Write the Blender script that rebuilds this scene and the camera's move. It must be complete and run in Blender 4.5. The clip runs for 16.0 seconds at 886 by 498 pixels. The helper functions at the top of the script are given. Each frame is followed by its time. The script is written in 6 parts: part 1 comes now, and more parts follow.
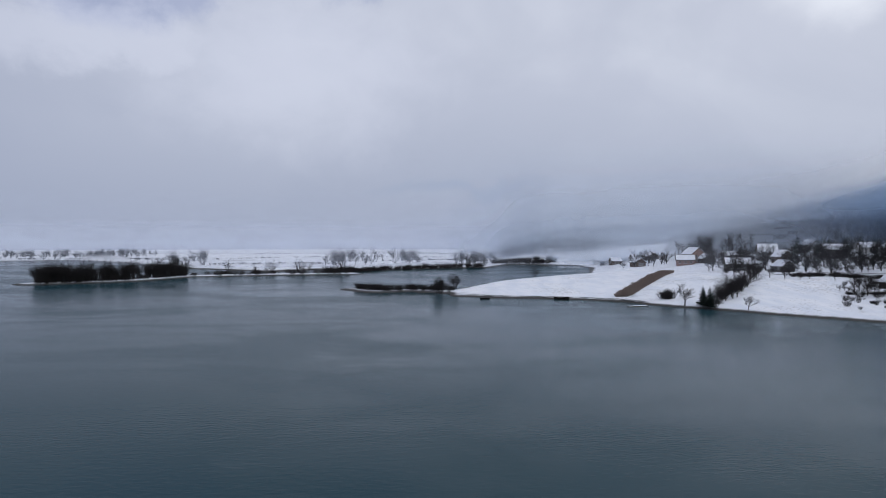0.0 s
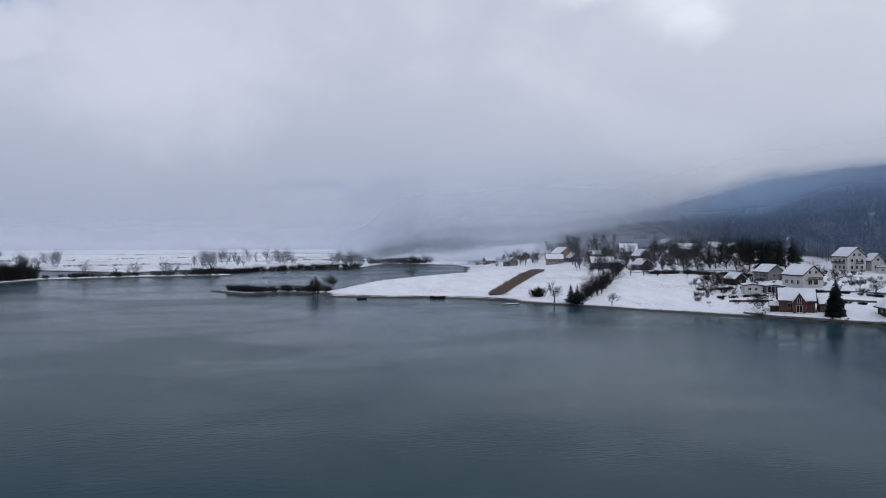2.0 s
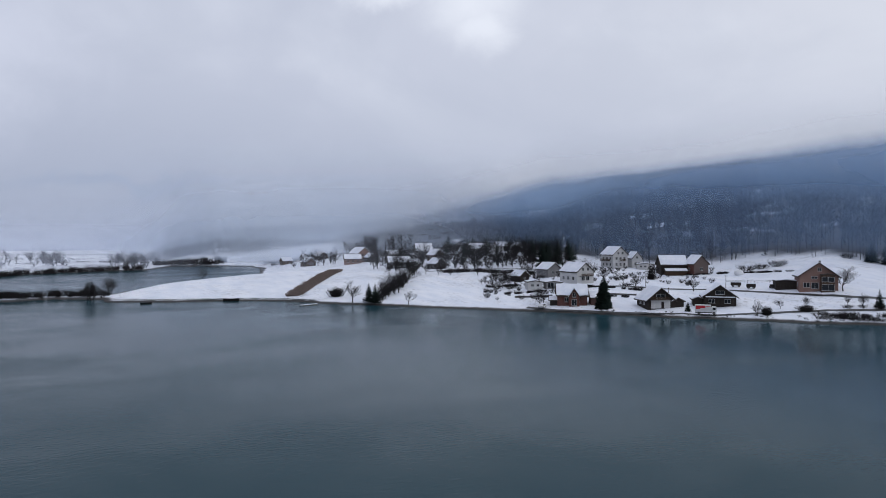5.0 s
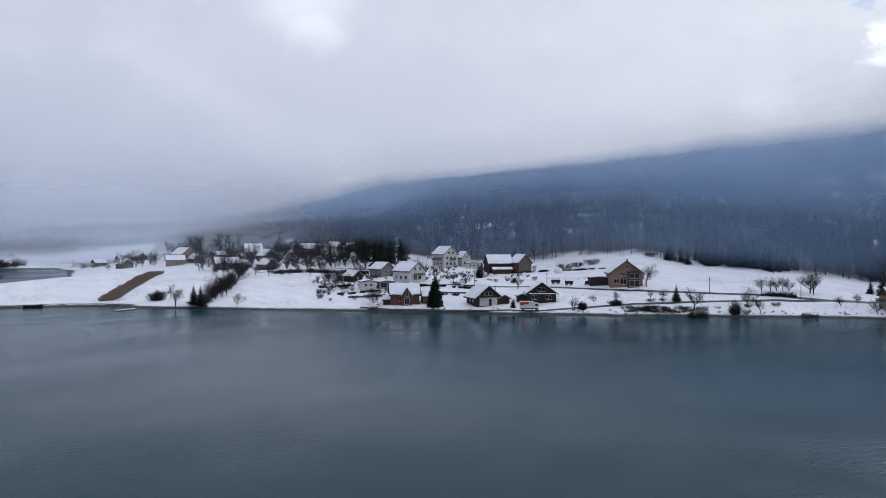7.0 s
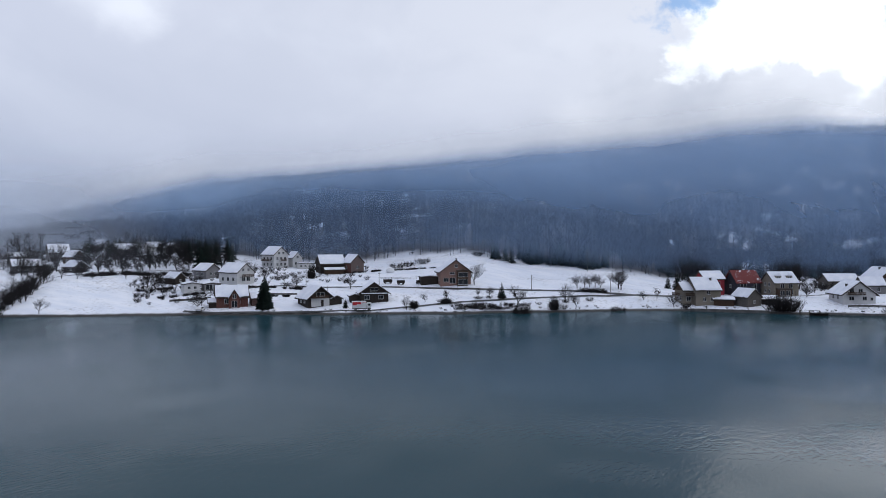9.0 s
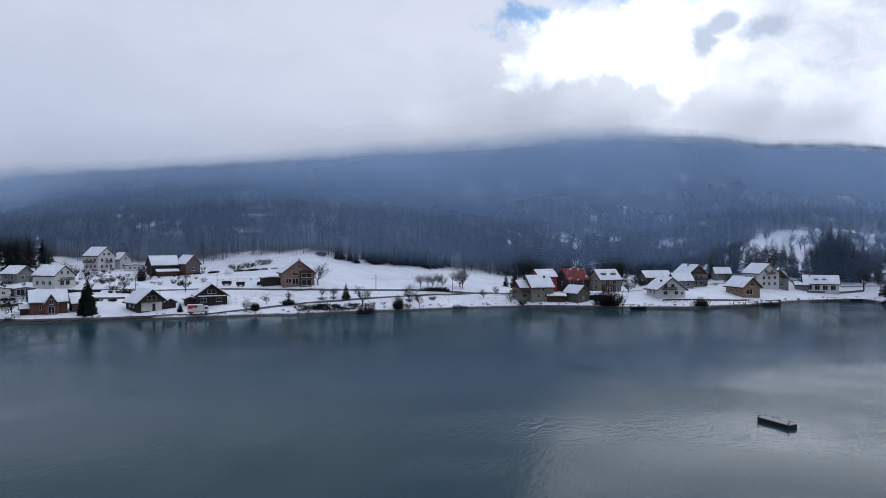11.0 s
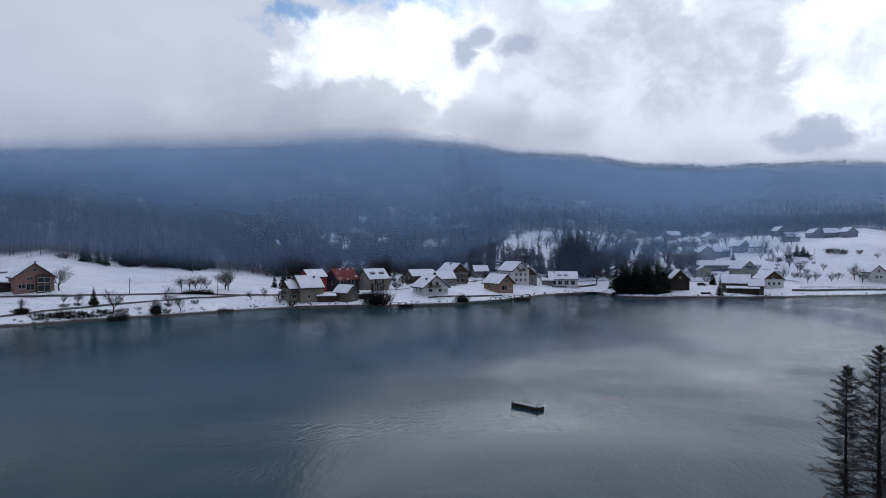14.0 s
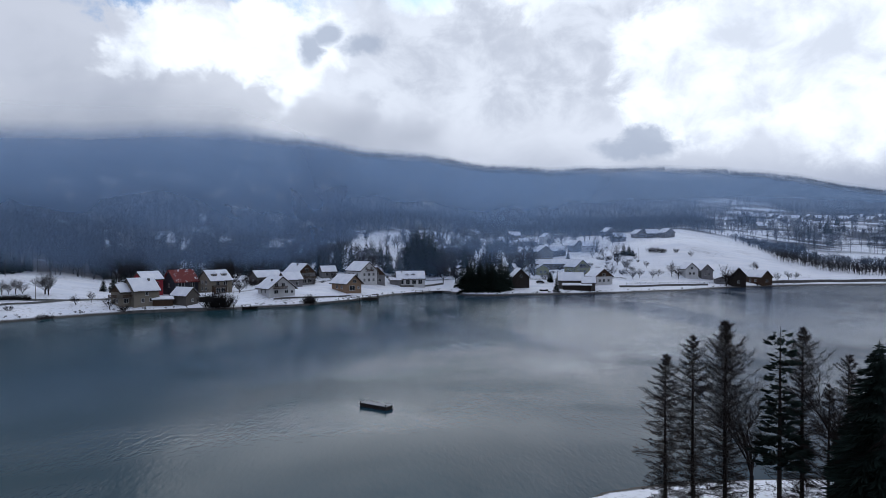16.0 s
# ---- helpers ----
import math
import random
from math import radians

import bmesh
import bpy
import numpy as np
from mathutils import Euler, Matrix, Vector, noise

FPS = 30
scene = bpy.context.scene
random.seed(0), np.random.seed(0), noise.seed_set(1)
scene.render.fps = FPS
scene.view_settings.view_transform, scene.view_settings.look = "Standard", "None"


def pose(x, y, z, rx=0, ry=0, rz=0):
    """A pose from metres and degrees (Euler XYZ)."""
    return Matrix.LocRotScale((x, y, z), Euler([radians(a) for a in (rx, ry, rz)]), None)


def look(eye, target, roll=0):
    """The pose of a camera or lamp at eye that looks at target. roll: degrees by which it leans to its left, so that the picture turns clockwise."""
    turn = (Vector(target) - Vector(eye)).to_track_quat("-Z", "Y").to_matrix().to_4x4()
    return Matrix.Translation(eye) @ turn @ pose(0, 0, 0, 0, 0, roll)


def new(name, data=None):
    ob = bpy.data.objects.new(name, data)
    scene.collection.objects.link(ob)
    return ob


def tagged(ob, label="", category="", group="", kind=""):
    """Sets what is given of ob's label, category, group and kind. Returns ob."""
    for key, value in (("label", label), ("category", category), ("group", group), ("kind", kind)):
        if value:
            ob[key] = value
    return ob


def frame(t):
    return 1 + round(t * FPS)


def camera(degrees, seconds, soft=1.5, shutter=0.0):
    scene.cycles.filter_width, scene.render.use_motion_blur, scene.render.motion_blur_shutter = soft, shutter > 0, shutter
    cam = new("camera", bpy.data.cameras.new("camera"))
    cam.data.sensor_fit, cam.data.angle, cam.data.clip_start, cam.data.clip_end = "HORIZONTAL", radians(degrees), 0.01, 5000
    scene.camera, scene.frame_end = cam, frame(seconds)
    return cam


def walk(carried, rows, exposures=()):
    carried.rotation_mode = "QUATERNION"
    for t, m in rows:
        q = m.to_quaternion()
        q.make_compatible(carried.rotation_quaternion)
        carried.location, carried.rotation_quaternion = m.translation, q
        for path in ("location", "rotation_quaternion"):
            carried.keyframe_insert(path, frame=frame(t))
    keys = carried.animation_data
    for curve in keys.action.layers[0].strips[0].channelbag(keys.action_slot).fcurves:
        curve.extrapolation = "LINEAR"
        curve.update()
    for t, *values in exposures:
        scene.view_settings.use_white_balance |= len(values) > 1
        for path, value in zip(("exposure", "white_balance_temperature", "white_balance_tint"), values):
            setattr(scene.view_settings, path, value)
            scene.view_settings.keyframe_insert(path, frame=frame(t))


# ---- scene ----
# Camera: turns to the right where it hovers, 25 m over the lake.
EYE = (0.0, 0.0, 25.0)
YAW = [(0, 0), (0.5, -2.51), (1, -5.0), (1.5, -7.48), (2, -9.95), (2.5, -12.43), (3, -14.93), (3.5, -17.43),
       (6, -32.8), (6.5, -36.21), (7, -39.64), (7.5, -42.96), (8, -46.38), (8.5, -49.81), (9, -53.16),
       (11.5, -68.8), (12, -71.9), (12.5, -74.98), (13, -78.07), (13.5, -81.14), (14, -84.21), (14.5, -87.31),
       (15, -90.39), (15.5, -93.48), (16, -96.47)]
cam = camera(64.11, 16.0, soft=0.9)
walk(cam, [(t, pose(*EYE, 90 - 0.755, 0.0, yaw)) for t, yaw in YAW],
     exposures=[(0, 0.24, 6230, 9), (3.5, 0.24, 6230, 9), (6, 0.33, 6180, 9), (8.5, 0.40, 6120, 9), (11.5, 0.25, 5900, 9), (13, 0.12, 5900, 9), (14, 0.06, 5900, 9), (16, 0.06, 5900, 9)])


# ---- plan: bearings in degrees clockwise from +y, distances in metres ----
def spot(bearing, dist):
    a = radians(bearing)
    return dist * math.sin(a), dist * math.cos(a)


def ramp(a, pairs):
    xs, ys = zip(*pairs)
    return np.interp(a, xs, ys)


SHORE = [(0.7, 311), (5, 303), (10, 301), (14.6, 292), (16.3, 282), (20.4, 270), (26, 257), (33, 248), (38, 243),
         (45, 238), (54, 238), (58, 242), (63, 247), (67, 255), (72, 262), (80, 265), (85, 272), (89, 289),
         (92.6, 320), (96.5, 338), (98.3, 318), (100.4, 315), (103, 322), (106, 326), (110.6, 341), (115, 364),
         (119, 400), (124.5, 440), (129, 466), (150, 620)]
TERRACE_R = [(0.7, 330), (5, 400), (10, 420), (15, 400), (20, 350), (25, 330), (30, 340), (35, 300), (45, 290),
             (55, 275), (65, 275), (75, 290), (85, 300), (90, 320), (95, 355), (105, 350), (110, 365), (115, 400),
             (120, 425), (125, 465), (130, 490), (150, 650)]
TERRACE_Z = [(0.7, 0.8), (5, 1.9), (10, 4.7), (15, 7.9), (25, 7.9), (30, 8.4), (35, 7.3), (45, 6.3), (50, 7.0),
             (55, 7.3), (60, 5.9), (70, 4.6), (75, 2.9), (85, 4.2), (95, 2.8), (100, 4.0), (105, 3.0), (110, 4.2),
             (120, 1.9), (150, 1.2)]
EDGE_R = [(0.7, 350), (5, 470), (10, 520), (15, 520), (20, 470), (25, 500), (30, 500), (35, 400), (40, 365),
          (45, 370), (50, 380), (55, 345), (60, 335), (65, 330), (70, 345), (75, 480), (80, 480), (85, 450),
          (90, 520), (95, 540), (100, 620), (105, 620), (110, 500), (115, 480), (120, 475), (125, 500), (150, 700)]
EDGE_Z = [(0.7, -1.5), (11, -1.5), (15, 7.1), (20, 12.4), (25, 16.1), (30, 19), (35, 17.2), (40, 12.4), (45, 11.6),
          (50, 15.8), (55, 17.5), (60, 13.2), (65, 11.1), (70, 7.4), (75, 7.6), (85, 8.8), (90, 27), (95, 29),
          (100, 25), (105, 25), (110, 21), (115, 23), (120, 12), (125, 4), (150, 3)]
KNOLL_R = [(0.7, 700), (20, 600), (85, 620), (95, 700), (105, 900), (112, 1050), (150, 1050)]
KNOLL_Z = [(0.7, -1.5), (11, -1.5), (15, 8), (20, 14), (25, 20), (30, 25), (35, 33), (40, 50), (45, 53), (50, 56),
           (60, 58), (70, 42), (80, 40), (90, 48), (100, 44), (110, 50), (120, 54), (128, 50), (150, 50)]
RIDGE_R = [(0.7, 1050), (88, 1050), (95, 1150), (100, 1400), (105, 1700), (150, 1700)]
RIDGE_Z = [(0.7, 1), (4, 4), (7, 22), (10, 32), (15, 38), (20, 44), (25, 56), (30, 74), (35, 97), (40, 109), (45, 118), (50, 129),
           (55, 136), (60, 143), (70, 153), (75, 162), (80, 166), (85, 162), (90, 153), (95, 152), (100, 165),
           (103, 180), (108, 186), (112, 184), (118, 174), (123, 154), (128, 118), (140, 60), (150, 60)]
PLAIN_R = [(-90, 900), (-35, 960), (-28, 950), (-23, 760), (-19.5, 632), (-14, 561), (-10, 590), (-7, 560),
           (-2, 600), (3.5, 625), (5.3, 706), (11.3, 701), (14, 720)]
NEAR_R = [(103, 20), (105, 55), (107.2, 69), (110.7, 73), (119, 79), (126, 86), (140, 110), (150, 700)]
ISLAND = [(-30.0, 458), (-27, 462), (-24, 470), (-19.9, 508), (-14.1, 516), (-7.6, 520)]
SPIT = [(-6.9, 358), (-5.2, 342), (-2.5, 348), (0.9, 336), (3.5, 372)]


def ripple(x, y, size):
    """Smooth uneven relief between about -1 and 1."""
    u, v = x / size, y / size
    return (np.sin(u * 1.9 + 1.3 * np.sin(v * 1.1 + 0.7)) * np.cos(v * 2.3 + 0.9 * np.sin(u * 1.7)) * 0.6
            + 0.4 * np.sin(u * 4.7 + 2.1 * np.sin(v * 3.1 + 2)) * np.cos(v * 5.3 + 1.1 * np.sin(u * 3.9 + 1)))


def strip_dist(x, y, line):
    best = np.full(np.shape(x), 1e9)
    for (a0, r0), (a1, r1) in zip(line, line[1:]):
        (x0, y0), (x1, y1) = spot(a0, r0), spot(a1, r1)
        dx, dy = x1 - x0, y1 - y0
        s = np.clip(((x - x0) * dx + (y - y0) * dy) / (dx * dx + dy * dy), 0, 1)
        best = np.minimum(best, np.hypot(x - x0 - s * dx, y - y0 - s * dy))
    return best


def ground_height(x, y):
    """Height of the ground over the lake's level; below zero on the lake's bed."""
    x, y = np.asarray(x, float), np.asarray(y, float)
    a, r = np.degrees(np.arctan2(x, y)), np.hypot(x, y)
    r0 = ramp(a, SHORE) + 1.2 * ripple(x, y, 9.0)
    rs = [r0 - 40, r0, r0 + 2.2, ramp(a, TERRACE_R), ramp(a, EDGE_R), ramp(a, KNOLL_R), ramp(a, RIDGE_R)]
    zs = [-3 + 0 * a, -0.1 + 0 * a, 0.75 + 0 * a, ramp(a, TERRACE_Z), ramp(a, EDGE_Z), ramp(a, KNOLL_Z), ramp(a, RIDGE_Z)]
    rs.append(rs[-1] + 900), zs.append(zs[-1] * 0.8)
    z = np.where(r < rs[0], -3.0, zs[-1])
    for (ra, rb, za, zb) in zip(rs, rs[1:], zs, zs[1:]):
        s = np.clip((r - ra) / np.maximum(rb - ra, 1e-6), 0, 1)
        z = np.where((r >= ra) & (r < rb), za + (zb - za) * s, z)
    wild = np.clip((r - ramp(a, EDGE_R)) / 150, 0, 1)
    z = z + np.where(z > 0.5, 0.22 * ripple(x, y, 14) + wild * (1.8 * ripple(x, y, 70) + 3 * ripple(x + 40, y, 190)), 0)
    z = np.where(a < 14, np.minimum(z, z - np.clip(0.9 - a, 0, 3) * 2), z)
    plain_r = ramp(a, PLAIN_R) + 9 * ripple(x, y, 45)
    low = (r - plain_r) * 0.03
    plain = np.where(low > 0, np.minimum(low, 0.8 + 0.25 * ripple(x, y, 60)) + np.clip(r - 900, 0, 1500) * 0.004, np.maximum(low * 3, -3))
    z = np.where(a < 15, np.maximum(z, plain), z)
    for line, width, top in ((ISLAND, 11, 1.0), (SPIT, 9, 0.7)):
        d = strip_dist(x, y, line) + 1.5 * ripple(x, y, 12)
        z = np.maximum(z, top * (1 - (d / width) ** 2))
    near = (ramp(a, NEAR_R) + 1.0 * ripple(x, y, 8) - r) * 0.22
    z = np.where((a > 103) & (a <= 150), np.maximum(z, np.minimum(near, 1.6 + 0.2 * ripple(x, y, 11))), z)
    back = 1.8 + 0.3 * ripple(x, y, 20) + np.clip(r - 150, 0, 1500) * 0.05
    side = np.minimum(np.clip((-70 - a) * 0.3, -3, 1.8) if np.ndim(a) else -3, back)
    z = np.where(a > 150, back, np.where(a < -70, np.where(a < -90, back, np.maximum(side, -3)), z))
    return z


def ground(bearing, dist):
    x, y = spot(bearing, dist)
    return x, y, float(ground_height(np.array([x]), np.array([y]))[0])


# ---- node helpers ----
def link(nt, a, b):
    nt.links.new(a, b)


def feed(nt, socket, value):
    if hasattr(value, "is_output"):
        nt.links.new(value, socket)
    elif isinstance(value, tuple) and len(value) == 3 and socket.type == "RGBA":
        socket.default_value = (*value, 1.0)
    else:
        socket.default_value = value


def calc(nt, op, a, b=0.0, clamp=False):
    n = nt.nodes.new("ShaderNodeMath")
    n.operation, n.use_clamp = op, clamp
    feed(nt, n.inputs[0], a), feed(nt, n.inputs[1], b)
    return n.outputs[0]


def blend(nt, fac, a, b):
    n = nt.nodes.new("ShaderNodeMix")
    n.data_type = "RGBA"
    feed(nt, n.inputs[0], fac), feed(nt, n.inputs[6], a), feed(nt, n.inputs[7], b)
    return n.outputs[2]


def grain(nt, vec, scale, detail=4.0, rough=0.55, warp=0.0):
    n = nt.nodes.new("ShaderNodeTexNoise")
    if vec is not None:
        link(nt, vec, n.inputs["Vector"])
    n.inputs["Scale"].default_value, n.inputs["Detail"].default_value = scale, detail
    n.inputs["Roughness"].default_value, n.inputs["Distortion"].default_value = rough, warp
    return n.outputs["Fac"]


def step(nt, value, low, high):
    n = nt.nodes.new("ShaderNodeMapRange")
    n.interpolation_type = "SMOOTHSTEP"
    feed(nt, n.inputs["Value"], value)
    n.inputs["From Min"].default_value, n.inputs["From Max"].default_value = low, high
    return n.outputs["Result"]


def stretch(nt, vec, sx, sy, sz, turn=0.0):
    n = nt.nodes.new("ShaderNodeMapping")
    link(nt, vec, n.inputs["Vector"])
    n.inputs["Scale"].default_value, n.inputs["Rotation"].default_value = (sx, sy, sz), (0, 0, radians(turn))
    return n.outputs["Vector"]


def place_vec(nt, kind="Object"):
    n = nt.nodes.new("ShaderNodeTexCoord")
    return n.outputs["Object"] if kind == "Object" else n.outputs["Generated"]


def world_vec(nt):
    return nt.nodes.new("ShaderNodeNewGeometry").outputs["Position"]


def relief(nt, height, strength, distance):
    n = nt.nodes.new("ShaderNodeBump")
    n.inputs["Distance"].default_value = distance
    feed(nt, n.inputs["Strength"], strength), feed(nt, n.inputs["Height"], height)
    return n.outputs["Normal"]


def surface(name, rough=0.7, metal=0.0, spec=0.3):
    m = bpy.data.materials.new(name)
    m.use_nodes = True
    nt = m.node_tree
    b = nt.nodes["Principled BSDF"]
    b.inputs["Roughness"].default_value, b.inputs["Metallic"].default_value = rough, metal
    b.inputs["Specular IOR Level"].default_value = spec
    return m, nt, b


def plain(name, dark, light, scale=1.5, rough=0.8, bump=0.15, spec=0.3, fine=14.0):
    """A painted, plastered or raw surface: two tones, in stains and in grain, that differ a little from object to object."""
    m, nt, b = surface(name, rough, 0.0, spec)
    v = place_vec(nt)
    coarse, small = grain(nt, v, scale * 0.25, 3), grain(nt, v, fine, 5, 0.65)
    mixed = calc(nt, "ADD", calc(nt, "MULTIPLY", coarse, 0.65), calc(nt, "MULTIPLY", small, 0.35))
    colour = blend(nt, step(nt, mixed, 0.3, 0.7), dark, light)
    feed(nt, b.inputs["Base Color"], colour)
    feed(nt, b.inputs["Normal"], relief(nt, small, bump, 0.02))
    return m


# ---- sky, sun ----
SUN_BEARING, SUN_HEIGHT = 96.0, 27.0
world = bpy.data.worlds.new("winter_sky")
scene.world = world
world.use_nodes = True
wt = world.node_tree
way = place_vec(wt, "Generated")
parts = wt.nodes.new("ShaderNodeSeparateXYZ")
link(wt, way, parts.inputs[0])
up = parts.outputs[2]


def lobe(bearing, height, tight):
    """1 towards a part of the sky, falling off round it."""
    a, e = radians(bearing), radians(height)
    n = wt.nodes.new("ShaderNodeVectorMath")
    n.operation = "DOT_PRODUCT"
    link(wt, way, n.inputs[0])
    n.inputs[1].default_value = (math.sin(a) * math.cos(e), math.cos(a) * math.cos(e), math.sin(e))
    d = calc(wt, "SUBTRACT", 1.0, n.outputs["Value"])
    return calc(wt, "EXPONENT", calc(wt, "MULTIPLY", d, -tight))


blue = wt.nodes.new("ShaderNodeTexSky")
blue.sky_type, blue.sun_disc = "NISHITA", False
blue.sun_elevation, blue.sun_rotation = radians(SUN_HEIGHT), radians(SUN_BEARING)
blue_sky = wt.nodes.new("ShaderNodeVectorMath")
blue_sky.operation = "MULTIPLY"
link(wt, blue.outputs[0], blue_sky.inputs[0])
blue_sky.inputs[1].default_value = (0.020, 0.040, 0.065)
mid = grain(wt, stretch(wt, way, 1, 1, 1.7), 2.6, 6, 0.5, 0.4)
puff = grain(wt, stretch(wt, way, 1, 1, 1.35), 5.2, 10, 0.52, 0.45)
fluff = grain(wt, stretch(wt, way, 1, 1, 1.3), 14.0, 8, 0.58, 0.3)
curl = grain(wt, stretch(wt, way, 1, 1, 1.2, 40), 11.0, 9, 0.60, 0.2)
azimuth = calc(wt, "MULTIPLY", calc(wt, "ARCTAN2", parts.outputs[0], parts.outputs[1]), 57.2958)
height = calc(wt, "MULTIPLY", calc(wt, "ARCSINE", up), 57.2958)
billow_a = calc(wt, "ADD", azimuth, calc(wt, "MULTIPLY", calc(wt, "SUBTRACT", fluff, 0.5), 11.0))
billow_h = calc(wt, "ADD", height, calc(wt, "MULTIPLY", calc(wt, "SUBTRACT", curl, 0.5), 8.0))


def patch(bearing, high, wide, tall, soft, calm=0.0):
    """1 inside an oval part of the sky with a billowing edge, 0 outside. calm: how much smoother the edge is."""
    a = calc(wt, "ADD", calc(wt, "MULTIPLY", azimuth, calm), calc(wt, "MULTIPLY", billow_a, 1 - calm))
    h = calc(wt, "ADD", calc(wt, "MULTIPLY", height, calm), calc(wt, "MULTIPLY", billow_h, 1 - calm))
    u = calc(wt, "DIVIDE", calc(wt, "SUBTRACT", a, bearing), wide)
    v = calc(wt, "DIVIDE", calc(wt, "SUBTRACT", h, high), tall)
    return step(wt, calc(wt, "SQRT", calc(wt, "ADD", calc(wt, "MULTIPLY", u, u), calc(wt, "MULTIPLY", v, v))), 1 + soft, 1 - soft)


def bank(ovals):
    """Several ovals of cloud run together."""
    total = 0.0
    for o in ovals:
        total = calc(wt, "MAXIMUM", total, patch(*o))
    return total


low_sky = step(wt, up, -0.01, 0.30)
bright_side = step(wt, lobe(88, 12, 2.0), 0.2, 1.0)
grey = blend(wt, low_sky, (0.34, 0.37, 0.46), (0.51, 0.525, 0.60))
grey = blend(wt, calc(wt, "MULTIPLY", bright_side, low_sky), grey, (0.60, 0.605, 0.65))
grey = blend(wt, calc(wt, "MULTIPLY", step(wt, mid, 0.40, 0.66), calc(wt, "MULTIPLY", low_sky, 0.34)), grey, (0.74, 0.75, 0.80))
grey = blend(wt, calc(wt, "MULTIPLY", step(wt, puff, 0.42, 0.66), calc(wt, "MULTIPLY", low_sky, 0.22)), grey, (0.40, 0.425, 0.50))
grey = blend(wt, calc(wt, "MULTIPLY", lobe(-65, 5, 2.2), 0.75), grey, (0.27, 0.30, 0.40))
grey = blend(wt, calc(wt, "MULTIPLY", bank([(-25, 20.6, 9, 5.4, 0.14, 0.5), (-10, 24.0, 9, 4.8, 0.3), (-52, 22, 17, 10, 0.3), (-40, 30, 30, 9, 0.4)]), 0.85), grey, (0.30, 0.335, 0.47))
grey = blend(wt, calc(wt, "MULTIPLY", bank([(-26, 14.6, 9, 2.2, 0.6), (-12, 13.0, 9, 5.0, 0.8)]), 0.35), grey, (0.66, 0.67, 0.76))
grey = blend(wt, calc(wt, "MULTIPLY", bank([(1.0, 4.0, 5.2, 0.55, 0.7)]), 0.42), grey, (0.27, 0.32, 0.43))
grey = blend(wt, calc(wt, "MULTIPLY", bank([(28.5, 18.6, 3.4, 2.2, 0.95, 0.6), (29.5, 16.8, 2.2, 1.6, 0.95, 0.6), (21, 19.2, 3, 1.0, 0.95, 0.5)]), 0.36), grey, (0.98, 0.98, 1.0))
# White sunlit cloud, from the break in the overcast to the east.
bright = bank([(77.5, 14.6, 6.0, 2.5, 0.25), (73.0, 12.9, 2.6, 1.2, 0.3), (84, 15.6, 5.0, 3.2, 0.25), (83, 11.8, 4.2, 2.0, 0.35),
               (117, 12.8, 7.5, 5.6, 0.2), (128, 12, 8, 6, 0.3), (100, 19.0, 9, 1.6, 0.4), (140, 16, 12, 9, 0.4)])
shine = blend(wt, step(wt, calc(wt, "ADD", calc(wt, "MULTIPLY", fluff, 0.5), calc(wt, "MULTIPLY", puff, 0.5)), 0.36, 0.56), (0.74, 0.755, 0.80), (1.06, 1.07, 1.09))
east = step(wt, azimuth, 66.0, 82.0)
clouds = blend(wt, calc(wt, "MULTIPLY", east, calc(wt, "MULTIPLY", step(wt, height, 2.0, 9.0), 0.75)), grey, blend(wt, step(wt, puff, 0.36, 0.62), (0.62, 0.63, 0.675), (0.86, 0.865, 0.90)))
clouds = blend(wt, bright, clouds, shine)
# Blue gaps high up.
gaps = bank([(79.5, 19.3, 4.2, 1.3, 0.5), (72.0, 16.8, 2.4, 0.7, 0.7), (86, 21, 7, 2.0, 0.5), (116.0, 19.8, 4.0, 1.1, 0.5), (105, 22, 9, 2.2, 0.5), (92, 25.5, 12, 6.5, 0.35)])
overhead = calc(wt, "MULTIPLY", lobe(88, 37, 13), calc(wt, "ADD", 0.45, calc(wt, "MULTIPLY", mid, 1.1)))
hole = calc(wt, "MAXIMUM", calc(wt, "MULTIPLY", gaps, 0.85), calc(wt, "MULTIPLY", step(wt, overhead, 0.45, 0.95), step(wt, up, 0.345, 0.46)))
clouds = blend(wt, calc(wt, "MULTIPLY", hole, 0.85), clouds, blue_sky.outputs[0])
# Grey cloud in front of the bright one.
veil = bank([(96, 15.2, 6.8, 2.8, 0.45), (102, 12.6, 7.5, 3.4, 0.45), (92, 12.2, 4.0, 1.6, 0.6), (107.5, 16.5, 4.0, 2.6, 0.4)])
clouds = blend(wt, calc(wt, "MULTIPLY", veil, 0.85), clouds, blend(wt, step(wt, fluff, 0.36, 0.64), (0.56, 0.575, 0.63), (0.80, 0.81, 0.85)))
shelf = bank([(76.5, 9.6, 6.8, 2.5, 0.35), (68.5, 9.5, 6, 4.0, 0.6), (88, 8.6, 6, 1.6, 0.7), (80.5, 10.6, 3.0, 1.7, 0.35)])
clouds = blend(wt, calc(wt, "MULTIPLY", shelf, 0.9), clouds, blend(wt, step(wt, puff, 0.36, 0.64), (0.47, 0.485, 0.54), (0.62, 0.625, 0.665)))
scraps = bank([(85.7, 14.9, 1.0, 1.4, 0.4, 0.7), (86.9, 16.0, 1.3, 0.9, 0.4, 0.7), (89.8, 15.2, 1.7, 0.6, 0.6, 0.6), (111.7, 7.5, 3.0, 0.9, 0.35, 0.5), (112.4, 8.3, 2.0, 0.8, 0.4, 0.5)])
clouds = blend(wt, calc(wt, "MULTIPLY", scraps, 0.85), clouds, (0.42, 0.455, 0.535))
feed(wt, wt.nodes["Background"].inputs["Color"], clouds)
wt.nodes["Background"].inputs["Strength"].default_value = 1.0

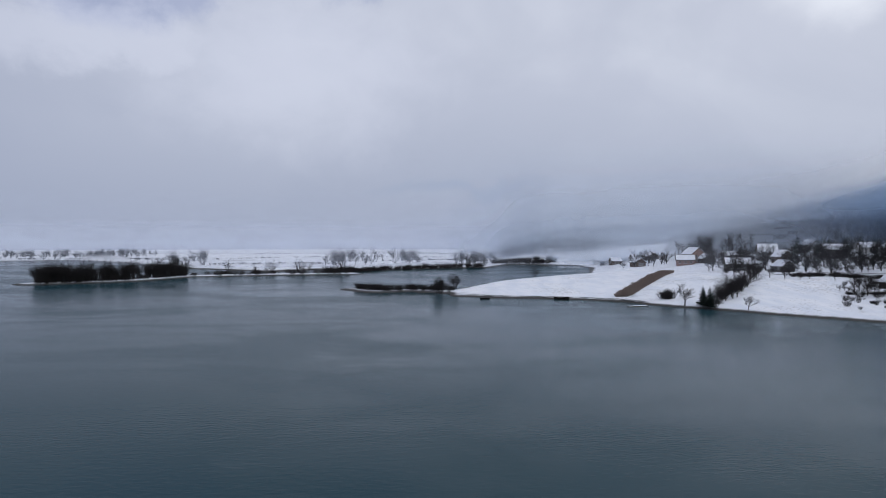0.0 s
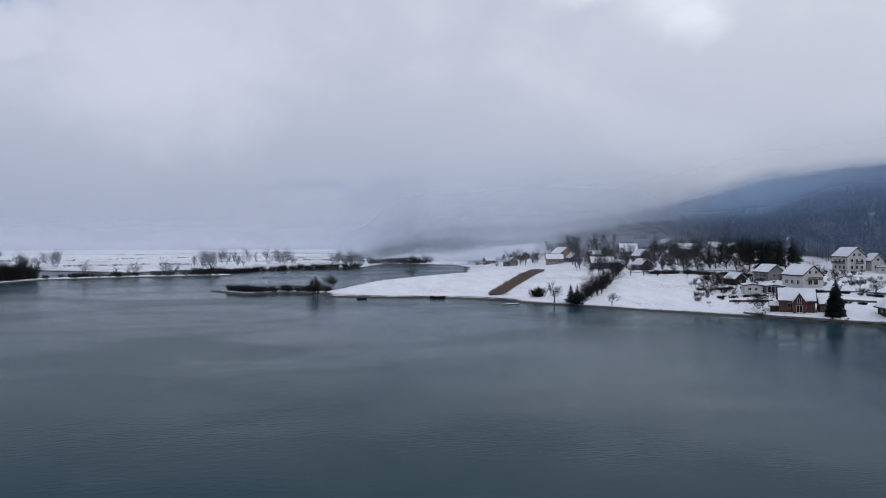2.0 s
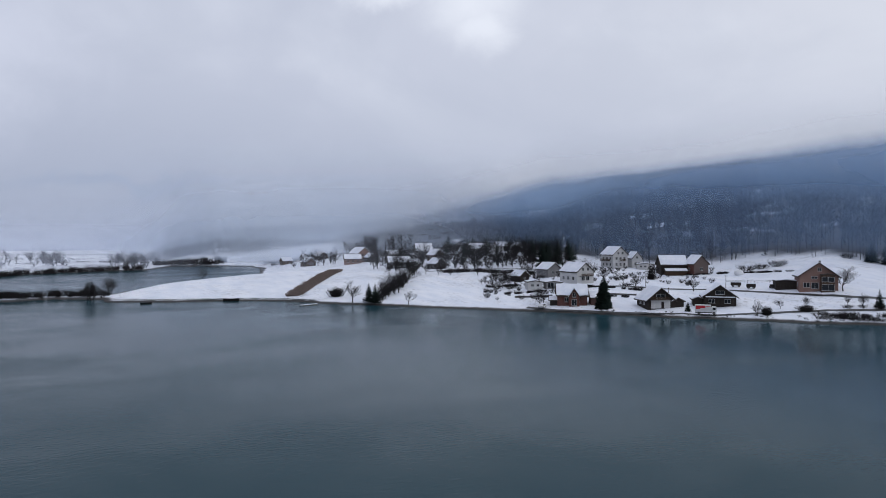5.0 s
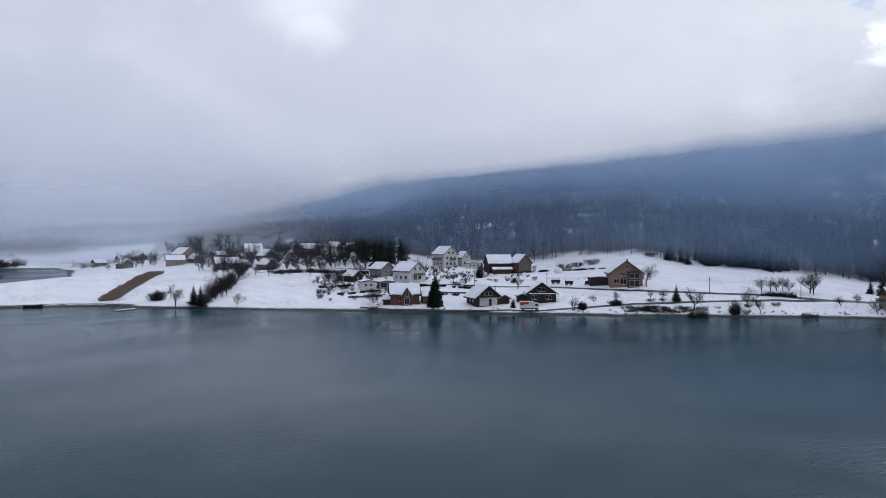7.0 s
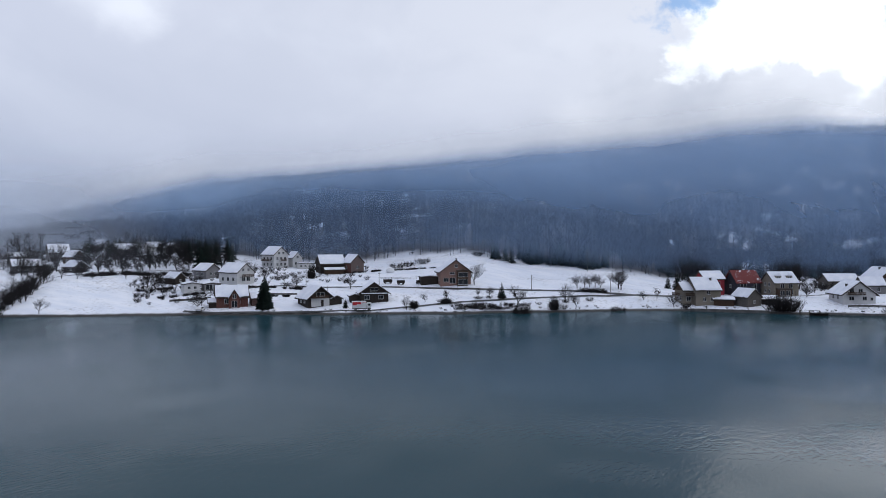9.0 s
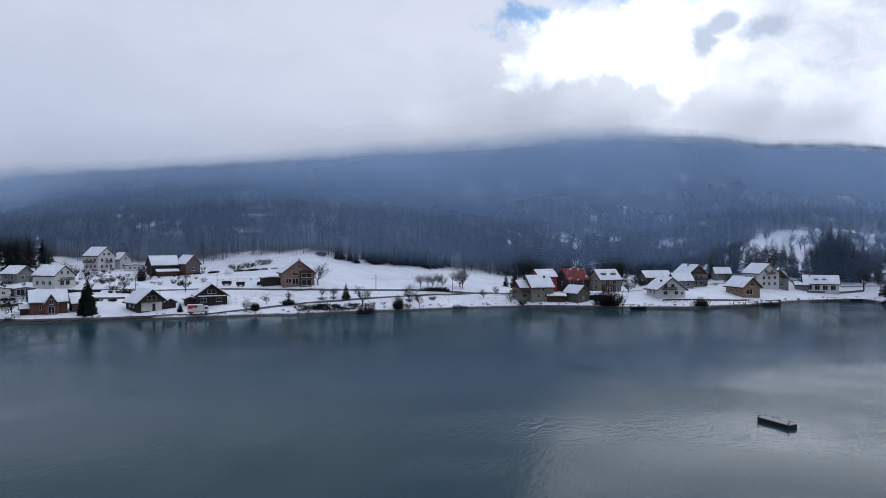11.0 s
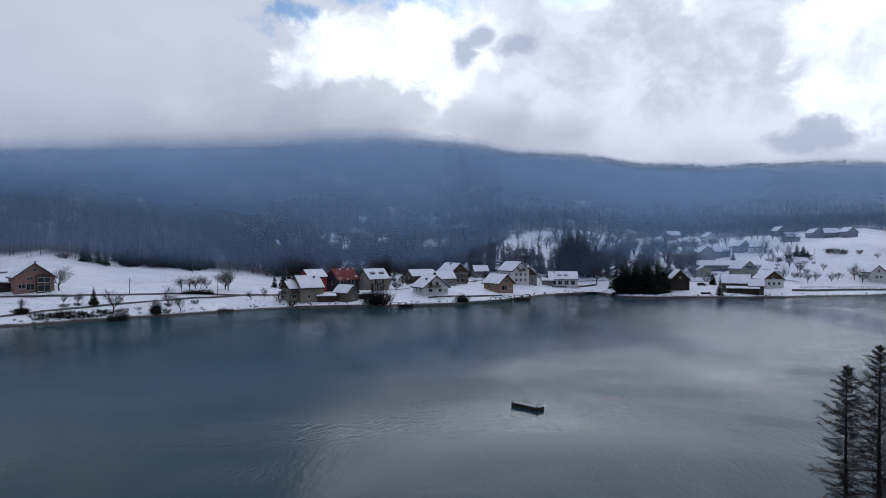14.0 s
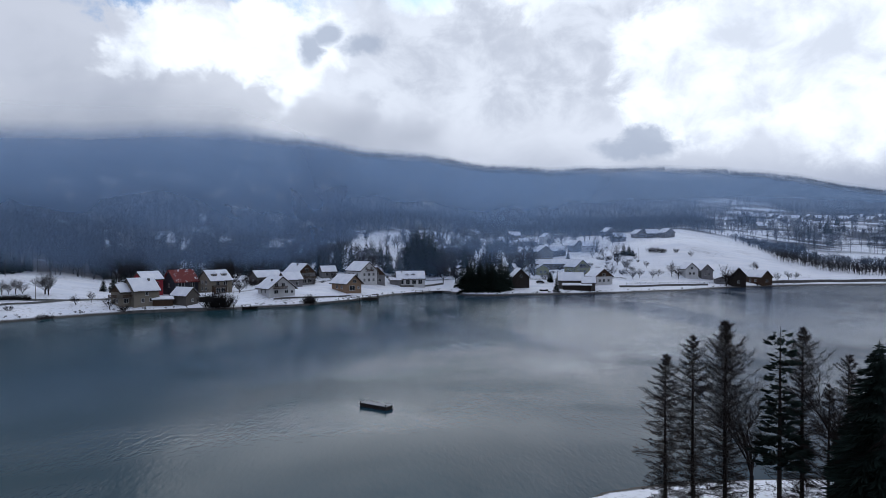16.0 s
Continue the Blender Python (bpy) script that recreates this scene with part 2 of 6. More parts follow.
sun = new("sun", bpy.data.lights.new("sun", "SUN"))
sun.data.energy, sun.data.angle, sun.data.color = 0.7, radians(45), (1.0, 0.95, 0.88)
sx, sy = spot(SUN_BEARING, 100)
sun.matrix_world = look((sx, sy, 100 * math.tan(radians(SUN_HEIGHT))), (0, 0, 0))


# ---- materials ----
def snow_ground():
    m, nt, b = surface("snow_ground", 0.75, 0.0, 0.25)
    v = world_vec(nt)
    geo = nt.nodes.new("ShaderNodeNewGeometry")
    xyz, nrm = nt.nodes.new("ShaderNodeSeparateXYZ"), nt.nodes.new("ShaderNodeSeparateXYZ")
    link(nt, v, xyz.inputs[0]), link(nt, geo.outputs["Normal"], nrm.inputs[0])
    tufts, patch, fine = grain(nt, v, 0.9, 6, 0.7), grain(nt, v, 0.045, 5, 0.6), grain(nt, v, 3.0, 6, 0.7)
    drift = grain(nt, stretch(nt, v, 0.5, 0.12, 1, 35), 0.35, 4, 0.6)
    snow = blend(nt, step(nt, drift, 0.3, 0.7), (0.70, 0.73, 0.80), (0.82, 0.83, 0.87))
    grass = blend(nt, fine, (0.05, 0.042, 0.03), (0.17, 0.14, 0.09))
    thin = calc(nt, "MULTIPLY", step(nt, calc(nt, "ADD", tufts, calc(nt, "MULTIPLY", patch, 0.55)), 0.82, 1.0), 0.55)
    colour = blend(nt, thin, snow, grass)
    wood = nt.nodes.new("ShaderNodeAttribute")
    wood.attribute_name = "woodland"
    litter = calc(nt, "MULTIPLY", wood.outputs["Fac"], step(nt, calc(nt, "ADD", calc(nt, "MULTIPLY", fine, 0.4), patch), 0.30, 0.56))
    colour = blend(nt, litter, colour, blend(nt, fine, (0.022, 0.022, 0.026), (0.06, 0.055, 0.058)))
    # Waterline mud, its dark band widened to paint in the shore's dark reflection.
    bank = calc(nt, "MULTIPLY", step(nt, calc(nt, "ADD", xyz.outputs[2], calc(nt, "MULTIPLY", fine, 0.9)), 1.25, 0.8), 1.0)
    mud_and_reflection = blend(nt, fine, (0.014, 0.013, 0.012), (0.055, 0.048, 0.042))
    colour = blend(nt, bank, colour, mud_and_reflection)
    steep = step(nt, nrm.outputs[2], 0.86, 0.72)
    colour = blend(nt, calc(nt, "MULTIPLY", steep, 0.5), colour, mud_and_reflection)
    feed(nt, b.inputs["Base Color"], colour)
    feed(nt, b.inputs["Normal"], relief(nt, calc(nt, "ADD", tufts, drift), 0.35, 0.25))
    return m


def lake_water():
    m, nt, b = surface("lake_water", 0.1, 0.0, 0.06)
    b.inputs["Specular Tint"].default_value = (0.74, 0.88, 1.0, 1.0)
    v = world_vec(nt)
    b.inputs["IOR"].default_value = 1.33
    murk = grain(nt, v, 0.006, 3)
    xyz = nt.nodes.new("ShaderNodeSeparateXYZ")
    link(nt, v, xyz.inputs[0])
    ragged = calc(nt, "MULTIPLY", calc(nt, "SUBTRACT", grain(nt, stretch(nt, v, 1, 1, 1, 30), 0.035, 7, 0.6, 0.5), 0.5), 2.2)

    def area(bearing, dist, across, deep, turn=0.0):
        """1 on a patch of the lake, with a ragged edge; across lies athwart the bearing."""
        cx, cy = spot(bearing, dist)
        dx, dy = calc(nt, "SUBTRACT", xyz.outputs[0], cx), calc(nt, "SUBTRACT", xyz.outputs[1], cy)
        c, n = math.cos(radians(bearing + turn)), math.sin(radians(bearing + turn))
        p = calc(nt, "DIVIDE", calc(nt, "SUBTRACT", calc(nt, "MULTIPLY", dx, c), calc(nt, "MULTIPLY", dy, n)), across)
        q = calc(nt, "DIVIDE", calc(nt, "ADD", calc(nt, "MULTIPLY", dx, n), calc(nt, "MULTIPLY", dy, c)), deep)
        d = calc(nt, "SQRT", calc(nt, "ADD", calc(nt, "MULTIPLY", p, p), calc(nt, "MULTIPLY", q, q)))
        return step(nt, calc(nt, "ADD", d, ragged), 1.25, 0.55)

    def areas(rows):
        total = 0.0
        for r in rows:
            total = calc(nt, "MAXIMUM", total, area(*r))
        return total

    # Bright-sky reflection put into the eastern water's colour and specular level.
    shelter = step(nt, calc(nt, "ADD", xyz.outputs[1], calc(nt, "MULTIPLY", murk, 160.0)), 130.0, -20.0)
    deep = blend(nt, murk, (0.011, 0.039, 0.052), (0.016, 0.049, 0.062))
    feed(nt, b.inputs["Base Color"], blend(nt, shelter, deep, (0.020, 0.038, 0.066)))
    gust = step(nt, grain(nt, stretch(nt, v, 1.0, 1.9, 1, 20), 0.012, 4, 0.55, 0.6), 0.42, 0.62)
    # Sheen painted by place: wind-ruffled streaks and a near strip duller, chosen patches brighter.
    ruffled_dimmed = areas([(90, 186, 34, 5.5, 3), (101, 121, 14, 6, -4), (109.5, 107, 6.5, 3.5, 8), (84, 70, 14, 8, 0), (113, 150, 16, 7, 0), (96, 68, 70, 22, 0)])
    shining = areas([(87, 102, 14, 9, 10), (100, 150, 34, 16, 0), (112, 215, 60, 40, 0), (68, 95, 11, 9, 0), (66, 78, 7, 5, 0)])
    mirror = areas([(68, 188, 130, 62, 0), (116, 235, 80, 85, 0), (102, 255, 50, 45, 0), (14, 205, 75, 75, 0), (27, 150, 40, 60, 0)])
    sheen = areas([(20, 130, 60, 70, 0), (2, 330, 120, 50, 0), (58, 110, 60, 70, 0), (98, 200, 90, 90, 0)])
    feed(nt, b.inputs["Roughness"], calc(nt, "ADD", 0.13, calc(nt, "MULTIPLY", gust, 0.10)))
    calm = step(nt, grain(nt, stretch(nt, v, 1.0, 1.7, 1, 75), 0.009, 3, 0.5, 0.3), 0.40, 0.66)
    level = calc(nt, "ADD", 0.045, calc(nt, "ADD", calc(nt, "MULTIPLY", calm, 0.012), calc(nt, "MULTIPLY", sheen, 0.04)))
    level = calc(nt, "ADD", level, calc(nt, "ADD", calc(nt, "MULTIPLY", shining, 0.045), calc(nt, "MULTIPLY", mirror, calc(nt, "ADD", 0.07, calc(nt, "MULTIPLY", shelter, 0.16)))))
    level = calc(nt, "MULTIPLY", level, calc(nt, "SUBTRACT", 1.0, calc(nt, "MULTIPLY", ruffled_dimmed, 0.40)))
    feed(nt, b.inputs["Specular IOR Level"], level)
    waves = grain(nt, stretch(nt, v, 1.0, 2.2, 1, -25), 0.55, 3, 0.5, 0.4)
    chop = grain(nt, stretch(nt, v, 0.7, 1.9, 1, -62), 1.1, 3, 0.5, 0.3)
    height = calc(nt, "ADD", calc(nt, "MULTIPLY", waves, 0.7), calc(nt, "MULTIPLY", chop, calc(nt, "ADD", 0.3, calc(nt, "MULTIPLY", gust, 0.6))))
    lively = calc(nt, "ADD", calc(nt, "MULTIPLY", shelter, calc(nt, "ADD", 0.16, calc(nt, "MULTIPLY", gust, 0.2))), calc(nt, "MULTIPLY", shining, 0.25))
    feed(nt, b.inputs["Normal"], relief(nt, height, calc(nt, "ADD", 0.16, lively), 0.22))
    return m


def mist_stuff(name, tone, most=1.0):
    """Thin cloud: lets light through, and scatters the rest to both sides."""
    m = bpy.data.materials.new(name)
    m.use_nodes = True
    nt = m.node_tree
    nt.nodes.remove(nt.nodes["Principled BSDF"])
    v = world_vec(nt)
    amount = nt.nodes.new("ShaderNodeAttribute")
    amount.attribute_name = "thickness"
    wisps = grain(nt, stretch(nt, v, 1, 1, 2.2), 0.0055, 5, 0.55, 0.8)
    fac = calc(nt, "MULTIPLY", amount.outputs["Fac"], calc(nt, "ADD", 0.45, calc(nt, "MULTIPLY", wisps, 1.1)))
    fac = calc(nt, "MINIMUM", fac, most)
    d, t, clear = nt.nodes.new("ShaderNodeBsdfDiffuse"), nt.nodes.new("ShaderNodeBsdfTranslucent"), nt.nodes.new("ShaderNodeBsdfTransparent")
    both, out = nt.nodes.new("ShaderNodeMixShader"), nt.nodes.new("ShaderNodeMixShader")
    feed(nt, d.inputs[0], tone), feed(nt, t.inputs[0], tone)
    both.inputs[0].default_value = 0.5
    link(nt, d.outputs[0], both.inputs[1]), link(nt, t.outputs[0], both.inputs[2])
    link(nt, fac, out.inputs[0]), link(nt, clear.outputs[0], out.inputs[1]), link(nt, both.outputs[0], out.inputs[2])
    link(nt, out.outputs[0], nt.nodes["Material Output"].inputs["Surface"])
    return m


def bark(name, dark, light, rough=0.9):
    m, nt, b = surface(name, rough, 0.0, 0.15)
    v = world_vec(nt)
    geo = nt.nodes.new("ShaderNodeNewGeometry")
    tone = calc(nt, "ADD", calc(nt, "MULTIPLY", geo.outputs["Random Per Island"], 0.6), calc(nt, "MULTIPLY", grain(nt, v, 2.5, 4), 0.4))
    feed(nt, b.inputs["Base Color"], blend(nt, tone, dark, light))
    return m


def timber(name, dark, light, across=0.18):
    """Boards that stand upright, in weathered tones."""
    m, nt, b = surface(name, 0.8, 0.0, 0.2)
    v = place_vec(nt)
    w = nt.nodes.new("ShaderNodeTexWave")
    link(nt, stretch(nt, v, 1, 1, 0.02, 45), w.inputs["Vector"])
    w.inputs["Scale"].default_value, w.inputs["Distortion"].default_value = 1.1 / across * 0.3, 0.6
    g = grain(nt, stretch(nt, v, 3, 3, 0.3), 2.0, 5, 0.6)
    tone = calc(nt, "ADD", calc(nt, "MULTIPLY", w.outputs["Fac"], 0.35), calc(nt, "MULTIPLY", g, 0.65))
    feed(nt, b.inputs["Base Color"], blend(nt, step(nt, tone, 0.2, 0.8), dark, light))
    feed(nt, b.inputs["Normal"], relief(nt, w.outputs["Fac"], 0.3, 0.02))
    return m


def brickwork():
    m, nt, b = surface("brickwork", 0.85, 0.0, 0.2)
    v = place_vec(nt)
    n = nt.nodes.new("ShaderNodeTexBrick")
    link(nt, stretch(nt, v, 1, 1, 1), n.inputs["Vector"])
    n.inputs["Scale"].default_value = 4.0
    feed(nt, n.inputs["Color1"], (0.16, 0.06, 0.045)), feed(nt, n.inputs["Color2"], (0.10, 0.045, 0.038)), feed(nt, n.inputs["Mortar"], (0.15, 0.12, 0.11))
    g = grain(nt, v, 2.0, 5)
    feed(nt, b.inputs["Base Color"], blend(nt, calc(nt, "MULTIPLY", g, 0.5), n.outputs["Color"], (0.07, 0.035, 0.03)))
    return m


def red_tiles():
    m, nt, b = surface("red_tiles", 0.7, 0.0, 0.3)
    v = place_vec(nt)
    g, s = grain(nt, v, 5, 5), grain(nt, v, 0.55, 6, 0.7)
    base = blend(nt, g, (0.09, 0.016, 0.016), (0.19, 0.030, 0.028))
    feed(nt, b.inputs["Base Color"], blend(nt, step(nt, s, 0.55, 0.66), base, (0.72, 0.74, 0.80)))
    w = nt.nodes.new("ShaderNodeTexWave")
    link(nt, v, w.inputs["Vector"])
    w.inputs["Scale"].default_value = 1.2
    feed(nt, b.inputs["Normal"], relief(nt, w.outputs["Fac"], 0.4, 0.04))
    return m


def glass_dark():
    m, nt, b = surface("window_glass", 0.15, 0.0, 0.35)
    feed(nt, b.inputs["Base Color"], (0.015, 0.018, 0.022))
    return m


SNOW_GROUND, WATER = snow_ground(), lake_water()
# Haze is put into these sheet tones, bluer low down and paler high up.
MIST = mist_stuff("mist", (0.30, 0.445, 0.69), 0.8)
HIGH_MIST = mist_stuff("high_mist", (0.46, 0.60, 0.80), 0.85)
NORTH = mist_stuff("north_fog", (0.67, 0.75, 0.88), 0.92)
FOG = mist_stuff("fog", (0.72, 0.76, 0.86))
CLOUD = mist_stuff("low_cloud", (0.94, 0.95, 0.98), 0.75)
ROOF_SNOW = plain("roof_snow", (0.66, 0.69, 0.76), (0.84, 0.85, 0.89), 1.2, 0.7, 0.3, 0.25, 5)
WHITE = plain("white_render", (0.44, 0.44, 0.44), (0.58, 0.57, 0.56), 1.0)
CREAM = plain("cream_render", (0.165, 0.144, 0.111), (0.214, 0.189, 0.152), 1.0)
GREY = plain("grey_render", (0.135, 0.135, 0.140), (0.214, 0.207, 0.207), 1.0)
PINK = plain("pink_render", (0.197, 0.121, 0.099), (0.253, 0.159, 0.132), 1.0)
TAN = plain("tan_render", (0.209, 0.135, 0.085), (0.259, 0.179, 0.119), 1.0)
YELLOW = plain("yellow_render", (0.224, 0.219, 0.100), (0.278, 0.268, 0.135), 1.0)
MAROON = plain("maroon_paint", (0.20, 0.02, 0.03), (0.30, 0.035, 0.045), 1.0)
NAVY = timber("dark_blue_timber", (0.018, 0.020, 0.028), (0.05, 0.05, 0.065))
BROWN = timber("brown_timber", (0.035, 0.022, 0.015), (0.09, 0.055, 0.035))
DARKWOOD = timber("dark_timber", (0.014, 0.012, 0.011), (0.045, 0.036, 0.03))
GREYWOOD = timber("grey_timber", (0.06, 0.055, 0.05), (0.15, 0.135, 0.12))
BRICK, RED_TILES, GLASS = brickwork(), red_tiles(), glass_dark()
ROOF_EDGE = plain("roof_edge", (0.03, 0.026, 0.024), (0.08, 0.065, 0.055))
FRAME_WHITE = plain("frame_white", (0.465, 0.465, 0.465), (0.555, 0.555, 0.547))
STONE = plain("stone_wall", (0.06, 0.058, 0.055), (0.17, 0.16, 0.15), 3.0, 0.9, 0.6, 0.2, 6)
ASPHALT = plain("wet_asphalt", (0.022, 0.022, 0.024), (0.055, 0.053, 0.052), 1.0, 0.5)
# Paler and bluer than the nearer bark: distance haze put into the colour.
BARK_HAZED = bark("bark_hazed", (0.016, 0.017, 0.022), (0.05, 0.05, 0.056))
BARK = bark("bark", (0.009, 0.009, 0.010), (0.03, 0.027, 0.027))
BARK_NEAR = bark("bark_near", (0.008, 0.007, 0.007), (0.035, 0.026, 0.022))
NEEDLES = bark("needles", (0.006, 0.013, 0.011), (0.022, 0.036, 0.028))
TWIGS = bark("twigs", (0.010, 0.010, 0.012), (0.034, 0.029, 0.029))
REED = bark("reeds", (0.14, 0.11, 0.10), (0.30, 0.24, 0.21))


# ---- mesh helpers ----
def mesh_from(name, verts, faces, material, smooth=False):
    """A mesh from arrays; faces all have the same number of corners."""
    verts, faces = np.asarray(verts, np.float32), np.asarray(faces, np.int32)
    me = bpy.data.meshes.new(name)
    me.vertices.add(len(verts))
    me.vertices.foreach_set("co", verts.ravel())
    k = faces.shape[1]
    me.loops.add(faces.size)
    me.loops.foreach_set("vertex_index", faces.ravel())
    me.polygons.add(len(faces))
    me.polygons.foreach_set("loop_start", np.arange(0, faces.size, k, dtype=np.int32))
    me.polygons.foreach_set("use_smooth", np.full(len(faces), smooth))
    me.materials.append(material)
    me.update(calc_edges=True)
    return me


def part(name, bm, material, parent, label=""):
    me = bpy.data.meshes.new(name)
    bm.normal_update()
    bm.to_mesh(me)
    bm.free()
    me.materials.append(material)
    ob = new(name, me)
    ob.parent = parent
    return tagged(ob, label)


def box(bm, x0, x1, y0, y1, z0, z1):
    vs = [bm.verts.new(p) for p in ((x0, y0, z0), (x1, y0, z0), (x1, y1, z0), (x0, y1, z0),
                                    (x0, y0, z1), (x1, y0, z1), (x1, y1, z1), (x0, y1, z1))]
    for f in ((3, 2, 1, 0), (4, 5, 6, 7), (0, 1, 5, 4), (1, 2, 6, 5), (2, 3, 7, 6), (3, 0, 4, 7)):
        bm.faces.new([vs[i] for i in f])
    return vs


def prism(bm, outline, y0, y1):
    """An outline in x and z, pushed from y0 to y1."""
    a = [bm.verts.new((x, y0, z)) for x, z in outline]
    b = [bm.verts.new((x, y1, z)) for x, z in outline]
    bm.faces.new(a), bm.faces.new(b[::-1])
    for i in range(len(a)):
        j = (i + 1) % len(a)
        bm.faces.new((a[j], a[i], b[i], b[j]))


def block(name, material, parent, boxes, label=""):
    bm = bmesh.new()
    for b in boxes:
        box(bm, *b)
    return part(name, bm, material, parent, label)


def tubes(segs, sides=3):
    """Arrays of tapered sticks from rows of start, end, start radius, end radius."""
    s = np.asarray(segs, float)
    a, b, ra, rb = s[:, 0:3], s[:, 3:6], s[:, 6], s[:, 7]
    d = b - a
    d /= np.maximum(np.linalg.norm(d, axis=1, keepdims=True), 1e-9)
    ref = np.where(np.abs(d[:, 2:3]) > 0.9, np.array([[1.0, 0, 0]]), np.array([[0, 0, 1.0]]))
    u = np.cross(d, ref)
    u /= np.linalg.norm(u, axis=1, keepdims=True)
    w = np.cross(d, u)
    ang = np.arange(sides) * 2 * np.pi / sides
    ring = u[:, None] * np.cos(ang)[None, :, None] + w[:, None] * np.sin(ang)[None, :, None]
    va, vb = a[:, None] + ring * ra[:, None, None], b[:, None] + ring * rb[:, None, None]
    verts = np.concatenate([va, vb], 1).reshape(-1, 3)
    base = (np.arange(len(s)) * 2 * sides)[:, None, None]
    i = np.arange(sides)
    j = (i + 1) % sides
    quad = np.stack([i, j, j + sides, i + sides], 1)[None]
    return verts, (base + quad).reshape(-1, 4)


# ---- ground, lake ----
def grid_lines(lo, hi, fine, end, grow=1.06):
    mid = list(np.arange(lo, hi + fine / 2, fine))
    for sign in (-1, 1):
        s, p = fine, mid[0] if sign < 0 else mid[-1]
        out = []
        while abs(p) < end:
            s *= grow
            p += sign * s
            out.append(p)
        mid = out[::-1] + mid if sign < 0 else mid + out
    return np.array(mid)


def build_ground():
    xs, ys = grid_lines(-230, 470, 3.2, 4700), grid_lines(-190, 480, 3.2, 4700)
    gx, gy = np.meshgrid(xs, ys)
    gz = ground_height(gx, gy)
    nx, ny = len(xs), len(ys)
    idx = np.arange(nx * ny).reshape(ny, nx)
    quads = np.stack([idx[:-1, :-1], idx[:-1, 1:], idx[1:, 1:], idx[1:, :-1]], -1).reshape(-1, 4)
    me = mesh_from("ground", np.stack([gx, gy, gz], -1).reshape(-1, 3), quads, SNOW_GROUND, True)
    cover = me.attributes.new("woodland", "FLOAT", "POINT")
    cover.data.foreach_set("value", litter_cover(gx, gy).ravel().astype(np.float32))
    tagged(new("ground", me), "snow-covered ground with frozen meadows and wooded hillside", "ground", kind="structure")
    w = bmesh.new()
    vs = [w.verts.new((x, y, 0)) for x, y in ((-4700, -4700), (4700, -4700), (4700, 4700), (-4700, 4700))]
    w.faces.new(vs)
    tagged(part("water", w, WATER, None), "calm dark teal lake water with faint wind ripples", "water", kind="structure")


WOOD_R = [(a, r) for a, r in EDGE_R if a <= 70] + [(75, 372), (80, 385), (85, 395)] + [(a, r) for a, r in EDGE_R if a >= 90]


def woodland(x, y):
    """How wooded the ground is, 0 to 1."""
    a, r = np.degrees(np.arctan2(x, y)), np.hypot(x, y)
    edge = ramp(a, WOOD_R) - 2 + 7 * ripple(x, y, 30)
    slope = np.clip((r - edge) / 8, 0, 1) * np.maximum(np.clip((a - 17) / 5, 0, 1), np.clip((a - 4) / 1.5, 0, 1) * np.clip((r - 790) / 40, 0, 1))
    clear = np.clip((ripple(x + 300, y - 70, 27) - 0.34 - 0.14 * np.clip((a - 84) / 8, 0, 1)) * 4, 0, 0.6) * np.clip((r - 430) / 60, 0, 1)
    village = np.clip((a - 84) / 5, 0, 1) * np.clip((ramp(a, [(84, 410), (88, 440), (91, 560), (97, 600), (103, 655), (109, 640), (113, 650), (128, 650)]) - r) / 20, 0, 1)
    clump = np.clip((0.10 - ripple(x + 90, y + 30, 34)) * 6, 0, 1)
    village = np.maximum(village, np.clip((a - 116) / 1.5, 0, 1) * np.clip((r - 640 + 12 * ripple(x, y, 25)) / 20, 0, 1) * np.clip((ramp(a, [(112, 1250), (119, 1250), (123, 1130), (132, 1130)]) + 40 * ripple(x, y, 60) - r) / 20, 0, 1) * clump)
    meadow = np.clip((a - 72) / 3, 0, 1) * np.clip((86 - a) / 3, 0, 1) * np.clip((385 - r) / 6, 0, 1)
    crag = np.exp(-((a - 98.4) / 1.3) ** 2 - ((r - 1190) / 45) ** 2) + np.clip((a - 106) / 2, 0, 1) * np.clip((119 - a) / 2, 0, 1) * np.clip((r - 1545) / 20, 0, 1) * np.clip((1655 - r) / 20, 0, 1)
    clear = np.maximum(clear, np.clip(crag * (0.55 + 0.9 * ripple(x, y, 15)), 0, 1.0))
    return slope * (1 - clear) * (1 - village) * (1 - meadow)


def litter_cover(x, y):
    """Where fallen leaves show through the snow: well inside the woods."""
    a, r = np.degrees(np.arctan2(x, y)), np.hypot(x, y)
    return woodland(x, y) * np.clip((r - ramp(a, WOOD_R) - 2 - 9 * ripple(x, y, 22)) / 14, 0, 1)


build_ground()


# ---- mist ----
def sheet(name, rows, material, label):
    """A soft sheet from rows of points with their thickness."""
    pts = np.array(rows)
    n, k = pts.shape[:2]
    idx = np.arange(n * k).reshape(n, k)
    quads = np.stack([idx[:-1, :-1], idx[:-1, 1:], idx[1:, 1:], idx[1:, :-1]], -1).reshape(-1, 4)
    me = mesh_from(name, pts[:, :, :3].reshape(-1, 3), quads, material, True)
    me.attributes.new("thickness", "FLOAT", "POINT").data.foreach_set("value", pts[:, :, 3].ravel().astype(np.float32))
    return tagged(new(name, me), label, "mist", kind="stuff")


def crest_angle(bearing):
    """How high the hill's crest stands over the eye's level, in degrees."""
    best = -9.0
    r = np.linspace(500, ramp(bearing, RIDGE_R) + 60, 24)
    x, y = spot(bearing, 1.0)
    return max(best, math.degrees(np.max(np.arctan2(ground_height(x * r, y * r) + 7 - 25, r))))


def ease(v):
    v = min(max(v, 0.0), 1.0)
    return v * v * (3 - 2 * v)


